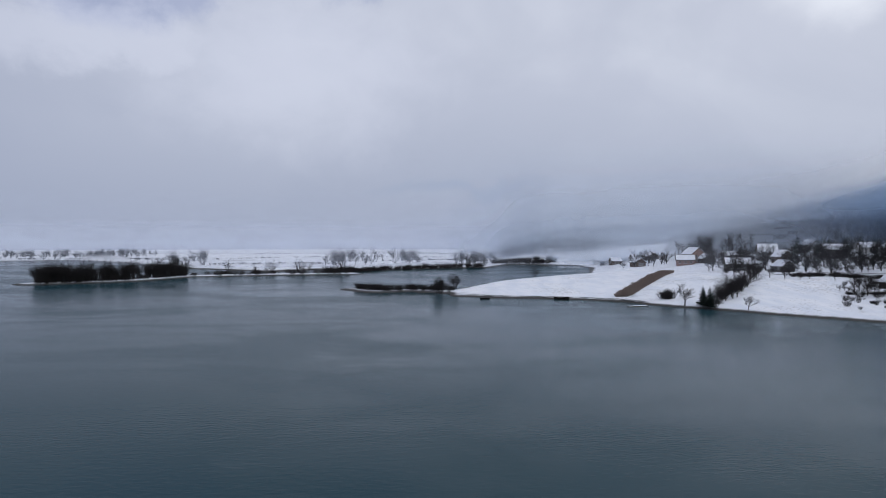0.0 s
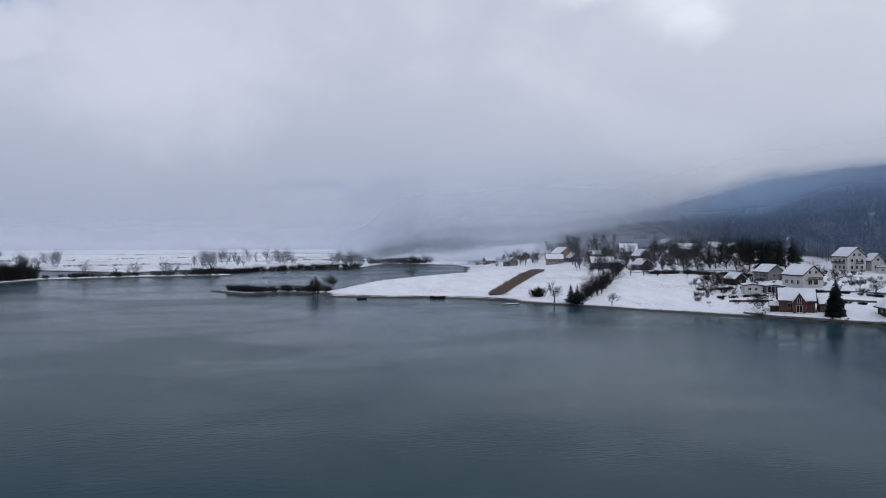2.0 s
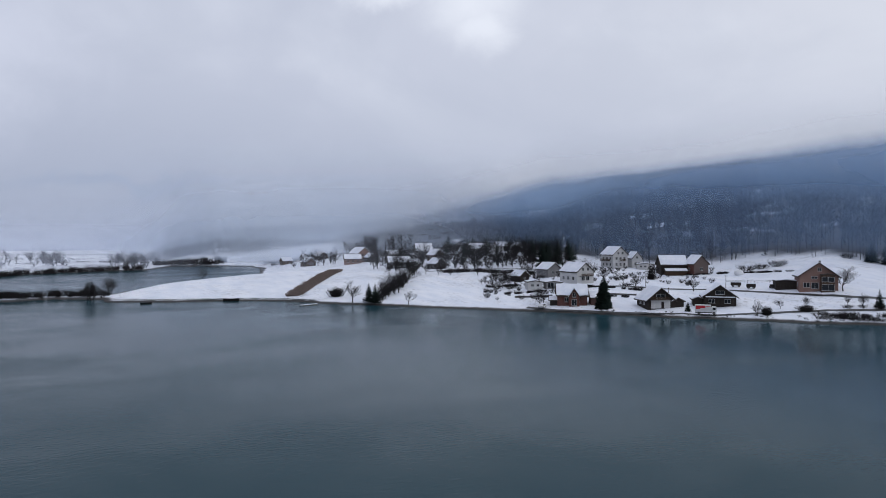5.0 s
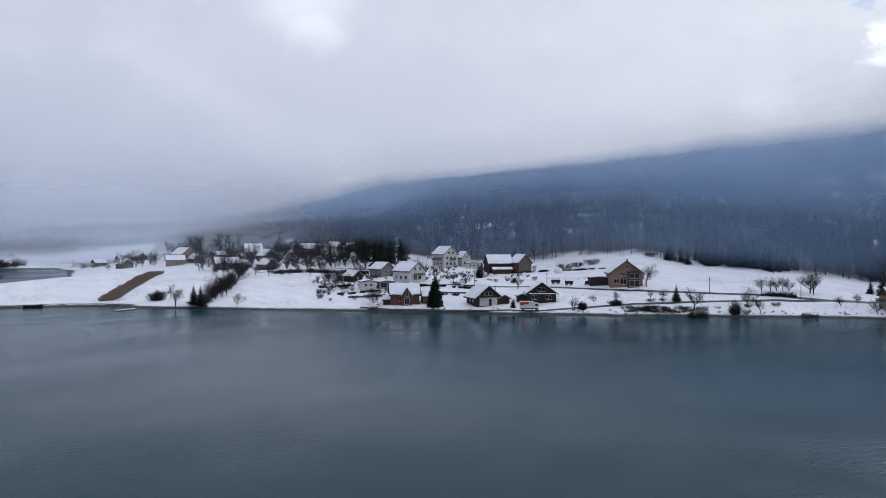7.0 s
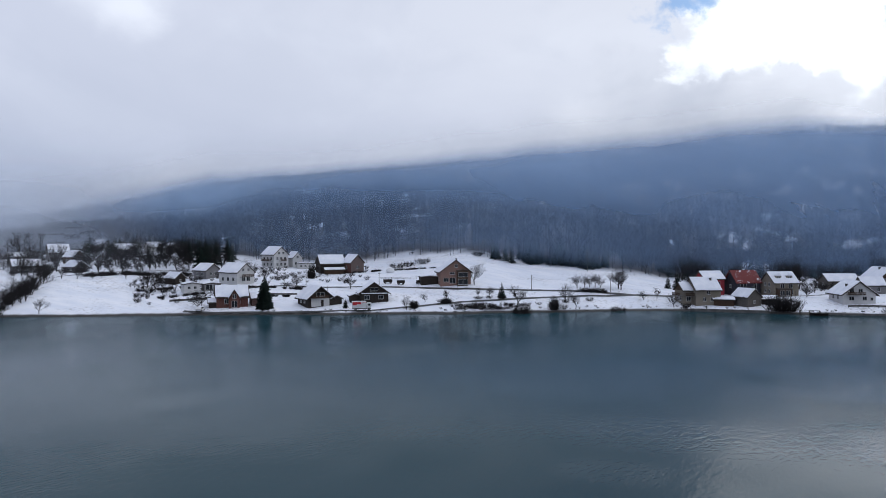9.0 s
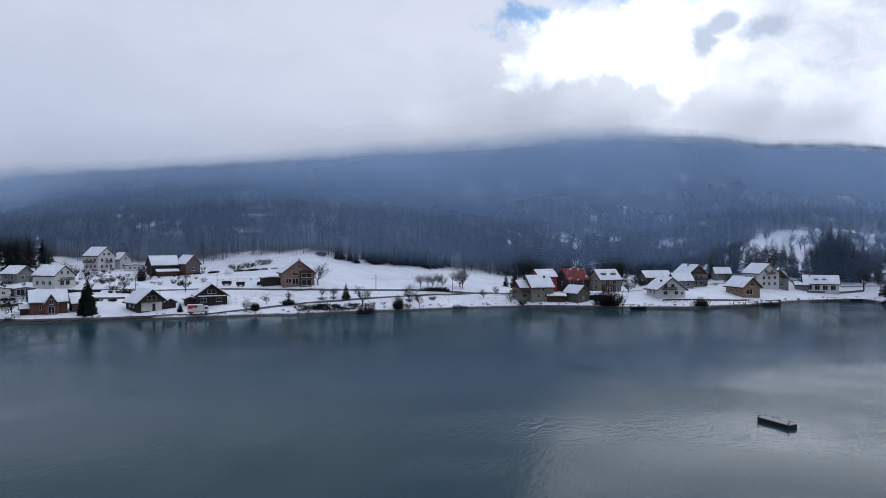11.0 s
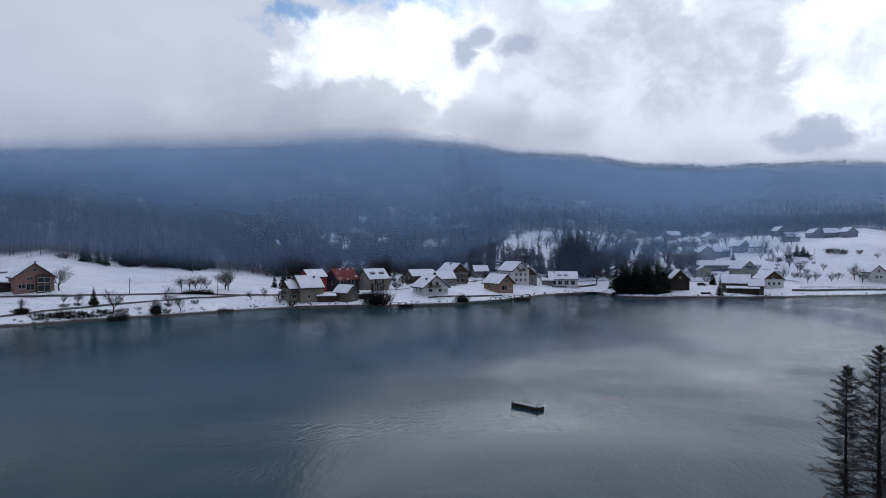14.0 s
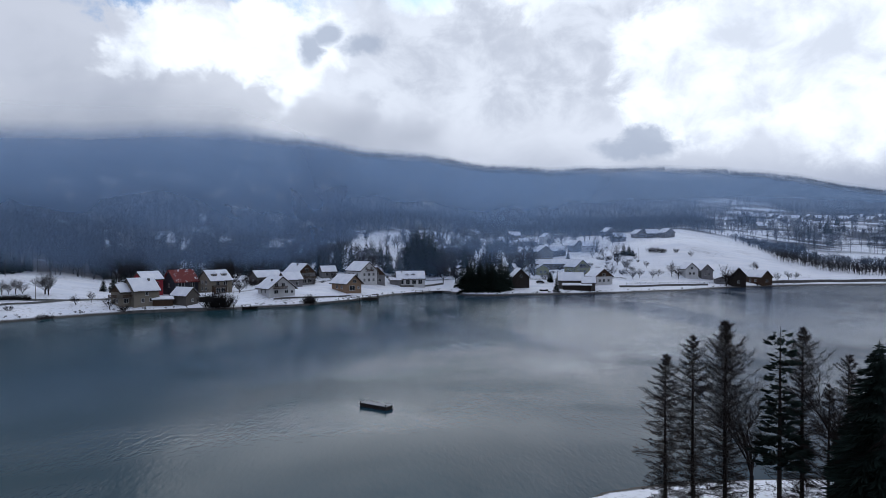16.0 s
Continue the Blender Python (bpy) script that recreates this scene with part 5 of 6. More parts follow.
BARE_MORE = [(-0.3, 321, 10.8), (-0.1, 323, 10), (-0.5, 324, 8.5), (0.9, 345, 9.5), (1.1, 347, 8), (7.4, 470, 8.0), (27.7, 388, 9.1), (29.0, 386, 9.1), (30.7, 376, 8.8), (32.5, 354, 8.2), (28.3, 400, 9), (26.6, 402, 8), (31.8, 366, 9), (33.4, 350, 9), (30.0, 352, 5), (28.0, 350, 5), (24.8, 340, 6),
             (20.6, 430, 9), (21.6, 440, 8), (23.2, 420, 9), (23.0, 400, 8), (26.9, 440, 10), (28.0, 450, 10), (33.0, 330, 7), (35.8, 340, 9), (37.5, 330, 7), (38.2, 322, 6), (42.9, 325, 7)]
rng = random.Random(77)
for i, (b, r, h) in enumerate(BARE_MEADOW + BARE_VILLAGE + BARE_EAST + BARE_NORTH + BARE_MORE):
    label = "tall leafless tree with bare grey-brown branches in the snow" if h > 7 else "small leafless tree with fine bare twigs in the snow"
    tree_thing("bare_tree", label, "tree", BARE_KINDS[i % 6], stand(b, r, h / 8, rng.uniform(0, 6.28), 0, rng.uniform(0.95, 1.3)), "bare trees")

SPRUCES = [(34.6, 360, 13.5), (35.4, 358, 11.8), (45.3, 246, 3.1), (57.9, 260, 5.5), (58.7, 336, 7.0), (60.3, 338, 9.8), (60.8, 339, 8.8), (61.8, 338, 9.2), (62.4, 340, 10.2), (63.0, 338, 9.2), (63.6, 338, 10.2), (64.6, 335, 11.5), (65.3, 338, 9.6),
           (70.8, 304, 5.3), (71.5, 307, 6.2), (57.4, 342, 9), (59.4, 346, 8), (60.0, 340, 10.5), (60.6, 344, 11.5), (61.2, 342, 9.5), (62.1, 345, 10), (62.7, 346, 11), (63.3, 344, 9), (64.2, 342, 10), (66.0, 344, 9), (58.2, 340, 8.5)]
SPRUCES_MID = [(81.4, 421, 11.4), (81.9, 419, 12.0), (82.5, 417, 12.6), (83.0, 416, 11.9), (83.5, 416, 10.6), (86.5, 355, 12.9), (87.1, 362, 11.3), (87.9, 366, 13.8), (89.1, 364, 14.8), (90.8, 356, 8.3), (92.1, 368, 11.4), (92.9, 370, 12.6), (93.7, 375, 8.1),
               (100.2, 434, 16.7), (105.6, 330, 7.7), (105.1, 359, 5.6), (106.5, 440, 7.7), (110.8, 453, 7.7), (111.2, 452, 6.3), (111.5, 450, 4.2), (123.8, 780, 10.0), (125.0, 814, 14.9), (125.6, 840, 17.2), (126.0, 840, 11.6)]
SHORE_CLUMP = [(98.5, 326, 14.1), (99.0, 325, 14.9), (99.5, 325, 14.3), (100.0, 325, 14.7), (100.5, 325, 14.2), (101.0, 328, 14.8), (101.5, 332, 13.4), (98.7, 336, 15.0), (100.3, 336, 14.4), (101.2, 340, 15.0), (99.5, 338, 13), (98.0, 340, 12)]
tree_thing("spruce", "tall dense dark green spruce beside the brick cottage", "tree", FULL_SPRUCE, stand(39.0, 249.5, 1.12, 1.0))
for i, (b, r, h) in enumerate(SPRUCES + SPRUCES_MID):
    tree_thing("spruce", "dark green spruce standing in snow", "tree", SPRUCE_KINDS[i % 3], stand(b, r, h / 9.3, rng.uniform(0, 6.28), 0, rng.uniform(1.25, 1.6)), "spruces")
for i, (b, r, h) in enumerate(SHORE_CLUMP):
    tree_thing("spruce", "nearly black spruce in the dense clump on the shore", "tree", SPRUCE_KINDS[(2, 0)[i % 2]], stand(b, r, h / 10, rng.uniform(0, 6.28), 0, 1.5), "shore clump")
for i, (b, r, h) in enumerate([(94.0, 372, 24.9), (94.5, 375, 27.7), (94.9, 380, 24.0), (95.4, 374, 26.0), (95.9, 376, 20.3), (95.0, 390, 25), (94.3, 386, 24), (95.6, 388, 23), (93.6, 380, 18), (96.4, 384, 17), (98.2, 400, 14), (101.9, 372, 12), (27.1, 512, 9.7), (28.6, 490, 10.0), (34.2, 352, 13.7), (25.0, 484, 7.7), (33.4, 380, 13), (36.2, 372, 13), (29.6, 500, 12), (31.4, 480, 12)]):
    tree_thing("pine", "tall ragged dark pine above the houses", "tree", PINE_KINDS[i % 2], stand(b, r, h / 20, rng.uniform(0, 6.28)), "pines")
for b, r, h in [(20.2, 274, 7.9), (20.7, 271, 8.2)]:
    tree_thing("pine", "leaning dark pine at the water's edge", "tree", PINE_KINDS[1], stand(b, r, h / 20, b, 0, 1.6))

BUSHES = [(62.9, 250, 2.0, 1.2), (50.8, 244, 2.7, 1), (53.4, 250, 2.0, 2.2), (57.9, 258, 1.6, 1.6), (66.8, 254, 2.3, 1), (67.4, 255, 1.9, 1.3), (65.6, 276, 1.9, 2), (65.0, 274, 1.9, 2),
          (64.4, 274, 1.9, 2), (56.8, 245, 1.7, 2), (55.5, 245, 1.5, 2.4), (56.9, 258, 1.4, 1.5), (56.0, 256, 1.4, 1.8), (63.0, 258, 1.6, 1.6), (64.9, 262, 1.8, 1.3), (30.6, 294, 2.3, 1.6), (31.6, 292, 2.3, 1.6), (40.7, 291, 1.9, 2), (41.6, 284, 1.8, 2), (42.5, 282, 1.8, 2)]
BUSHES_MORE = [(78.8, 267, 6.8, 1.2), (78.2, 267, 5.5, 1.2), (79.5, 267, 4.5, 1.2), (85.8, 276, 4.4, 1.1), (72.2, 266, 2.1, 1.5), (17.8, 293, 4.7, 1), (17.4, 294, 3.8, 1.2), (21.1, 282, 3.1, 1.3), (21.6, 287, 3.7, 1.2), (22.0, 298, 3.8, 1.2), (22.5, 308, 3.9, 1.2),
               (22.9, 318, 4.1, 1.2), (112.8, 462, 3.5, 1.2), (113.2, 460, 3.9, 1), (113.6, 458, 3.5, 1), (113.8, 458, 3.1, 1), (114.7, 458, 2.8, 1), (20.9, 277, 2.5, 1.6), (56.0, 345, 3, 1.5), (51.5, 340, 3.5, 1.6), (50.4, 338, 3, 1.8), (49.4, 336, 3, 2)]
for i, (b, r, h, w) in enumerate(BUSHES + BUSHES_MORE):
    tree_thing("bush", "dark leafless bush with dense thin stems", "bush", BUSH_KINDS[i % 3], stand(b, r, h / 3, rng.uniform(0, 6.28), 0, w), "bushes")


for b, r, h, w in ((59.5, 241.2, 4.6, 8.6), (62.1, 249, 5.0, 4.6), (42.6, 314, 5.5, 4.6), (78.8, 267, 6.0, 7.0), (50.8, 244, 2.8, 3.6), (53.4, 250, 2.2, 5.0), (17.6, 293, 4.4, 5.5), (85.8, 276, 4.4, 4.8)):
    tree_thing("bush", "large rounded dark bush, dense and leafless, near the water", "bush", [("crown", seg_mesh("crown", dense_bush(int(b * 10), h, w), BARK))], stand(b, r, 1.0), "rounded bushes")


# ---- reeds, islands, woods by the water ----
def along(line, n, spread, rng):
    pts = []
    for _ in range(n):
        k = rng.randrange(len(line) - 1)
        s = rng.random()
        b = line[k][0] + (line[k + 1][0] - line[k][0]) * s
        r = line[k][1] + (line[k + 1][1] - line[k][1]) * s + rng.uniform(-spread, spread)
        pts.append((b, r))
    return pts


def placed(points, rng, low, high):
    a, r = np.radians([p[0] for p in points]), np.array([p[1] for p in points], float)
    x, y = r * np.sin(a), r * np.cos(a)
    return [(*p, rng.uniform(low, high), rng.uniform(0, 6.28)) for p in zip(x, y, ground_height(x, y))]


def thicket_templates(seed, high, wide, n):
    return [tubes(bush_segs(seed + i, high, wide, n)) for i in range(4)]


rw = random.Random(9)
TALL = [tubes([(*s[:6], s[6] * 1.2 + 0.012, s[7] * 1.2 + 0.012) for s in bare_segs(random.Random(60 + i), 9, 2, 0.12, 0.7)]) for i in range(5)]
LOW = thicket_templates(70, 3.2, 3.6, 40)
scatter("island_trees", "dark leafless trees crowding a narrow island", TALL, placed([(b, r) for b, r in along(ISLAND[:4], 190, 7, rw)], rw, 0.55, 1.35), BARK)
scatter("island_scrub", "dark leafless scrub along the narrow island", LOW, placed(along(ISLAND, 260, 8, rw), rw, 0.35, 1.25), BARK)
scatter("island_tail_trees", "sparse bare trees on the island's low tail", TALL, placed([(-16.9, 512), (-14.9, 515), (-14.0, 515), (-13.6, 516), (-11.6, 517), (-11.2, 518), (-10.7, 517), (-8.2, 519)], rw, 0.7, 1.2), BARK)
scatter("spit_scrub", "dark scrub and reeds on a low spit", LOW, placed(along(SPIT[:4], 120, 6, rw), rw, 0.3, 1.15), BARK)
PLAIN_LINE = [(-9.5, 575), (-6.5, 560), (-2, 612), (3.2, 638)]
scatter("plain_scrub", "brownish reed belt on the flood plain's edge", LOW, placed(along(PLAIN_LINE, 260, 14, rw), rw, 0.6, 1.5), TWIGS)
scatter("plain_trees", "hazy bare trees scattered over the flood plain", TALL, placed([(rw.choice((-20.5, -19.2, -8.8, -8, -6.8, -5.6, -3.4, -2.6, 1.5, 2.6, 3.6)) + rw.uniform(-0.7, 0.7), rw.uniform(640, 860)) for _ in range(110)], rw, 0.7, 1.7), BARK_HAZED)
scatter("far_plain_woods", "dim bare woods on the far side of the lake", TALL, placed([(b, rw.uniform(975, 1250)) for b in [rw.choice((-31, -28.5, -26, -23.8)) + rw.gauss(0, 0.7) for _ in range(170)]], rw, 0.4, 1.25), BARK_HAZED)
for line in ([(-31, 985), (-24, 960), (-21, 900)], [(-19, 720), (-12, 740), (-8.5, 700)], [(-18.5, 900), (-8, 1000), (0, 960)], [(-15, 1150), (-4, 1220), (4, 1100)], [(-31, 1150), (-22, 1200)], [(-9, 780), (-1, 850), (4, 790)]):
    scatter("ditch_scrub", "thin dark scrub line along a ditch on the plain", LOW, placed(along(line, 90, 3, rw), rw, 0.3, 0.8), BARK_HAZED)
scatter("bay_scrub", "hazy scrub beyond the bay", LOW, placed([(rw.uniform(4, 9), rw.uniform(715, 740)) for _ in range(110)], rw, 0.9, 1.8), TWIGS)


def field_strip():
    pts = []
    for _ in range(900):
        s, t = rw.random(), rw.random()
        b = 13.7 + (17.0 - 13.7) * s + t * (1.05 - 0.0 * s)
        pts.append((b, 303 + 78 * s + rw.uniform(-1, 1)))
    scatter("dry_crop_strip", "strip of dry brown stalks left on the snowy field", thicket_templates(80, 1.7, 2.2, 22), placed(pts, rw, 0.7, 1.2), REED)


field_strip()
scatter("shore_scrub", "dark weeds and scrub along the snowy bank", thicket_templates(90, 1.1, 1.6, 16),
        placed([(b, ramp(b, SHORE) + rw.uniform(1.0, 5.0)) for b in [rw.uniform(38, 124) for _ in range(300)]], rw, 0.2, 0.75), BARK)
scatter("bank_scrub", "dark brambles on the snowy bank below the road", thicket_templates(94, 1.4, 2.2, 22),
        placed([(b, ramp(b, SHORE) + rw.uniform(3, 9)) for b in [rw.gauss(56.5, 1.6) for _ in range(70)]], rw, 0.5, 1.3), BARK)
HEDGE = [(26.2, 345), (29, 352), (31.5, 340), (33.5, 325)]
scatter("orchard_hedge", "dark bare hedge along the orchard fence", LOW, placed(along(HEDGE, 110, 2, rw), rw, 0.45, 0.8), BARK)
scatter("hamlet_scrub", "dark bare scrub and gardens between the hazy houses", LOW, placed([(rw.uniform(20.5, 35), rw.uniform(365, 470)) for _ in range(260)], rw, 0.25, 1.1), BARK)
scatter("hamlet_trees", "dark bare trees crowding the gardens of the hazy hamlet", TALL, placed([(rw.gauss(c, 1.0), rw.uniform(362, 480)) for c in (22.3, 23.6, 26.8, 28.6, 30.2, 31.8, 33.6) for _ in range(13)] + [(rw.uniform(15, 21), rw.uniform(452, 520)) for _ in range(26)], rw, 0.7, 1.3), BARK)
scatter("hedge_row", "dense dark hedgerow running down to the lake", TALL, placed(along([(20.6, 276), (21.6, 286), (22.6, 300), (23.6, 330), (24.2, 350)], 22, 9, rw), rw, 0.3, 1.0), BARK)
scatter("garden_scrub", "bare garden shrubs between the lakeside houses", LOW, placed([(rw.uniform(79.5, 112), 0) for _ in range(1)] and [(b, ramp(b, TERRACE_R) + rw.uniform(15, 90)) for b in [rw.uniform(76, 112) for _ in range(300)]], rw, 0.4, 1.1), BARK)
scatter("village_trees", "bare trees scattered through the upper village", TALL, placed([(b, ramp(b, EDGE_R) + rw.uniform(-90, 120)) for b in [rw.uniform(84, 111) for _ in range(190)]], rw, 0.6, 1.25), BARK)
scatter("garden_trees", "dark bare garden trees behind the lakeside houses", TALL, placed([(rw.uniform(66, 76), rw.uniform(345, 470)) for _ in range(110)] + [(rw.uniform(93, 104), rw.uniform(372, 520)) for _ in range(150)] + [(rw.uniform(78, 92), rw.uniform(350, 440)) for _ in range(70)], rw, 0.7, 1.45), BARK)
FIRS = [(v * np.array([1.35, 1.35, 1.0]), f) for v, f in [conifer_arrays(130 + i, 10, 2.2, 16, 0.4, 0.05, 0.09, 4) for i in range(3)]]
scatter("village_firs", "dark bluish firs mixed into the wood's edge above the houses", FIRS, placed([(rw.uniform(69, 74), rw.uniform(350, 420)) for _ in range(14)] + [(rw.uniform(76, 92.5), rw.uniform(372, 450)) for _ in range(80)] + [(rw.uniform(93, 100), rw.uniform(385, 480)) for _ in range(16)], rw, 0.55, 1.25), NEEDLES)
scatter("hamlet_firs", "dark firs below the wooded knoll behind the hamlet", FIRS, placed([(rw.gauss(c, 0.5), rw.uniform(400, 500)) for c in (26.3, 28.2, 30.6, 32.6, 34.4) for _ in range(6)] + [(rw.uniform(34, 37), rw.uniform(352, 400)) for _ in range(9)], rw, 0.8, 1.5), NEEDLES)
scatter("meadow_scrub", "dark shrubs and hedges between the meadow houses", LOW, placed([(rw.uniform(29.5, 36), rw.uniform(268, 335)) for _ in range(90)] + [(rw.uniform(36, 47), rw.uniform(296, 362)) for _ in range(110)], rw, 0.25, 0.75), BARK)
for line, n in (([(37.6, 291), (39.5, 288), (41.8, 282)], 34), ([(37.8, 272), (41.2, 268)], 22), ([(31, 279), (34.5, 281)], 22), ([(29.8, 300), (33, 298)], 24), ([(63.8, 273), (66.2, 276)], 26), ([(45.2, 331), (48.5, 330), (52.5, 322)], 46)):
    scatter("garden_hedge", "low dark clipped hedge half buried in snow", thicket_templates(98, 1.3, 1.8, 40), placed(along(line, n, 0.5, rw), rw, 0.6, 1.0), BARK)
SHRUBBY = [bare_template(random.Random(200 + i), 8, 14, 3, 1.6) for i in range(5)]
VALLEY = [(rw.uniform(118.2, 131), rw.uniform(500, 632)) for _ in range(3000)]
scatter("valley_woods", "dark leafless woods filling the small valley", SHRUBBY, placed([(b, r) for b, r in VALLEY if r > 505 + max(0.0, 122 - b) * 34 and not (123.6 < b < 129 and 575 < r < 632)], rw, 0.35, 0.75), BARK_HAZED)
scatter("plateau_scrub", "hazy hedges and trees between the high snowy fields", TALL, placed([(rw.uniform(112, 130), rw.uniform(680, 1150)) for _ in range(50)], rw, 0.3, 0.7), BARK_HAZED)


# ---- larches on the near bank ----
def larch_segs(seed, high, wide, boughs, up_lo, up_hi, low=0.05):
    rng = random.Random(seed)
    segs = [(0, 0, -0.6, 0.05, 0.03, high * 0.45, high * 0.0125, high * 0.009, 9), (0.05, 0.03, high * 0.45, 0, 0.04, high * 0.8, high * 0.009, high * 0.004, 9), (0, 0.04, high * 0.8, 0, 0, high, high * 0.004, 0.012, 9)]
    for i in range(boughs):
        s = (i + rng.random()) / boughs
        z = high * (low + (0.985 - low) * s)
        reach = wide * min(1.0, (1 - s) * 3.0) ** 0.85 * (0.9 + 0.1 * (1 - s)) * rng.uniform(0.4, 1.15) + 0.12
        a = i * 2.4 + rng.uniform(-0.5, 0.5)
        n = 5
        p = Vector((0, 0, z))
        up = rng.uniform(up_lo, up_hi) * (0.35 + 0.9 * s) - 0.15 * (1 - s)
        r = 0.009 + 0.009 * reach
        for k in range(n):
            f = (k + 1) / n
            up += rng.uniform(-0.12, 0.16)
            q = p + Vector((math.cos(a), math.sin(a), up)).normalized() * (reach / n) * (1 + 0.3 * abs(up))
            segs.append((*p, *q, r, r * 0.74, 1))
            for _ in range(5):
                b = a + rng.choice((-1, 1)) * rng.uniform(0.3, 1.2)
                c = p.lerp(q, rng.random())
                l = (0.12 + reach * rng.uniform(0.10, 0.34)) * (1.15 - 0.6 * f)
                e = c + Vector((math.cos(b) * l, math.sin(b) * l, rng.uniform(-0.35, 0.45) * l + up * l * 0.5))
                segs.append((*c, *e, 0.012, 0.007, 0))
                for _ in range(3):
                    g = c.lerp(e, rng.uniform(0.25, 1))
                    t = 0.12 + 0.35 * l
                    h2 = g + Vector((rng.uniform(-t, t), rng.uniform(-t, t), rng.uniform(-t, t) * 0.8))
                    segs.append((*g, *h2, 0.009, 0.006, 0))
            p, r = q, r * 0.74
            a += rng.uniform(-0.2, 0.2)
    return segs


def larch(bearing, dist, top, seed, wide, boughs, up_lo, up_hi, label, low=0.02, name="larch"):
    x, y, z = ground(bearing, dist)
    segs = larch_segs(seed, top - z, wide, boughs, up_lo, up_hi, low)
    tree_thing(name, label, "tree", [("trunk", seg_mesh("trunk", [s for s in segs if s[8] == 9], BARK_NEAR, 8)), ("crown", seg_mesh("crown", [s for s in segs if s[8] < 9], BARK_NEAR))],
               pose(x, y, z), "near bank trees")


larch(114.0, 64, 15.2, 101, 2.4, 170, 0.05, 0.6, "slim leafless larch on the snowy near bank")
larch(116.0, 64.5, 16.9, 102, 2.5, 180, 0.0, 0.7, "leafless larch with drooping twigs on the near bank")
larch(118.3, 65, 18.2, 103, 2.9, 240, 0.4, 1.2, "broad leafless larch with upswept branches", 0.06)
larch(123.5, 66, 17.8, 105, 2.6, 190, 0.2, 0.9, "leafless larch with long level branches")
larch(125.2, 63, 13.6, 106, 1.9, 90, 0.2, 0.9, "thin leafless larch between taller trees")
larch(126.4, 67, 15.6, 107, 2.4, 120, 0.2, 1.0, "leafless larch standing behind the others")
larch(131.0, 62, 18.0, 108, 2.8, 160, 0.1, 0.7, "leafless larch at the end of the row")


def near_spruce(bearing, dist, top, seed, wide, levels, label, ragged=0.35, bare=0.1, blade=0.016, sprays=26, droops=(0.1, 0.45), inner=0.05, taper=0.6):
    x, y, z = ground(bearing, dist)
    v, f = conifer_arrays(seed, top - z, wide, levels, ragged, bare, blade, sprays, droops, inner, taper)
    h = top - z
    trunk = [(0, 0, -0.6, 0, 0, h * 0.6, h * 0.013, h * 0.008), (0, 0, h * 0.6, 0, 0, h, h * 0.008, 0.015)]
    tree_thing("pine" if ragged > 0.6 else "spruce", label, "tree", [("trunk", seg_mesh("trunk", trunk, BARK_NEAR, 8)), ("crown", mesh_from("crown", v, f, NEEDLES))], pose(x, y, z), "near bank trees")


near_spruce(122.0, 64.5, 17.9, 111, 2.0, 34, "dark ragged pine with tufted boughs on the near bank", 0.95, 0.28, 0.02, 28, (-0.55, 0.15), 0.45, 0.3)
near_spruce(128.2, 62, 17.6, 112, 4.4, 110, "dense black-green spruce on the near bank", 0.5)


def near_bare(bearing, dist, top, seed, label, spread=0.4):
    x, y, z = ground(bearing, dist)
    segs = bare_segs(random.Random(seed), top - z, 3, 0.3, spread)
    k = (top - z) / max(s[5] for s in segs)
    segs = [(*[c * k for c in s[:6]], s[6] * 0.7, s[7] * 0.7, s[8]) for s in segs]
    tree_thing("bare_tree", label, "tree", [("trunk", seg_mesh("trunk", [s for s in segs if s[8] >= 3], BARK_NEAR, 6)), ("crown", seg_mesh("crown", [s for s in segs if s[8] < 3], BARK_NEAR))], pose(x, y, z), "near bank trees")


near_bare(120.1, 65, 14.2, 121, "thin leafless tree with upright twigs on the near bank", 0.28)
near_bare(126.6, 63, 17.8, 122, "leafless broad-crowned tree behind the spruce", 0.45)


# ---- roads, walls ----
def ribbon(name, label, line, width, material, lift=0.12, step_m=3.0):
    """A strip of road laid on the ground."""
    pts = [Vector((*spot(b, r), 0)) for b, r in line]
    path = []
    for a, b in zip(pts, pts[1:]):
        n = max(1, int((b - a).length / step_m))
        path += [a.lerp(b, i / n) for i in range(n)]
    path.append(pts[-1])
    bm, prev = bmesh.new(), None
    for i, p in enumerate(path):
        d = (path[min(i + 1, len(path) - 1)] - path[max(i - 1, 0)]).normalized()
        side = Vector((-d.y, d.x, 0)) * width / 2
        mid = float(ground_height(np.array([p.x]), np.array([p.y]))[0])
        cur = []
        for k in (-1, -0.4, 0.4, 1):
            q = p + side * k
            z = float(ground_height(np.array([q.x]), np.array([q.y]))[0])
            cur.append(bm.verts.new((q.x, q.y, max(z, mid * 0.5 + z * 0.5) + lift - (0.1 if abs(k) == 1 else 0))))
        if prev:
            for j in range(3):
                bm.faces.new((prev[j], prev[j + 1], cur[j + 1], cur[j]))
        prev = cur
    bmesh.ops.recalc_face_normals(bm, faces=bm.faces)
    tagged(part(name, bm, material, None), label, "road", kind="structure")


def slush():
    m, nt, b = surface("slushy_road", 0.5, 0.0, 0.4)
    v = world_vec(nt)
    n = grain(nt, v, 0.5, 6, 0.7)
    feed(nt, b.inputs["Base Color"], blend(nt, step(nt, n, 0.42, 0.62), (0.045, 0.043, 0.045), (0.45, 0.46, 0.50)))
    return m


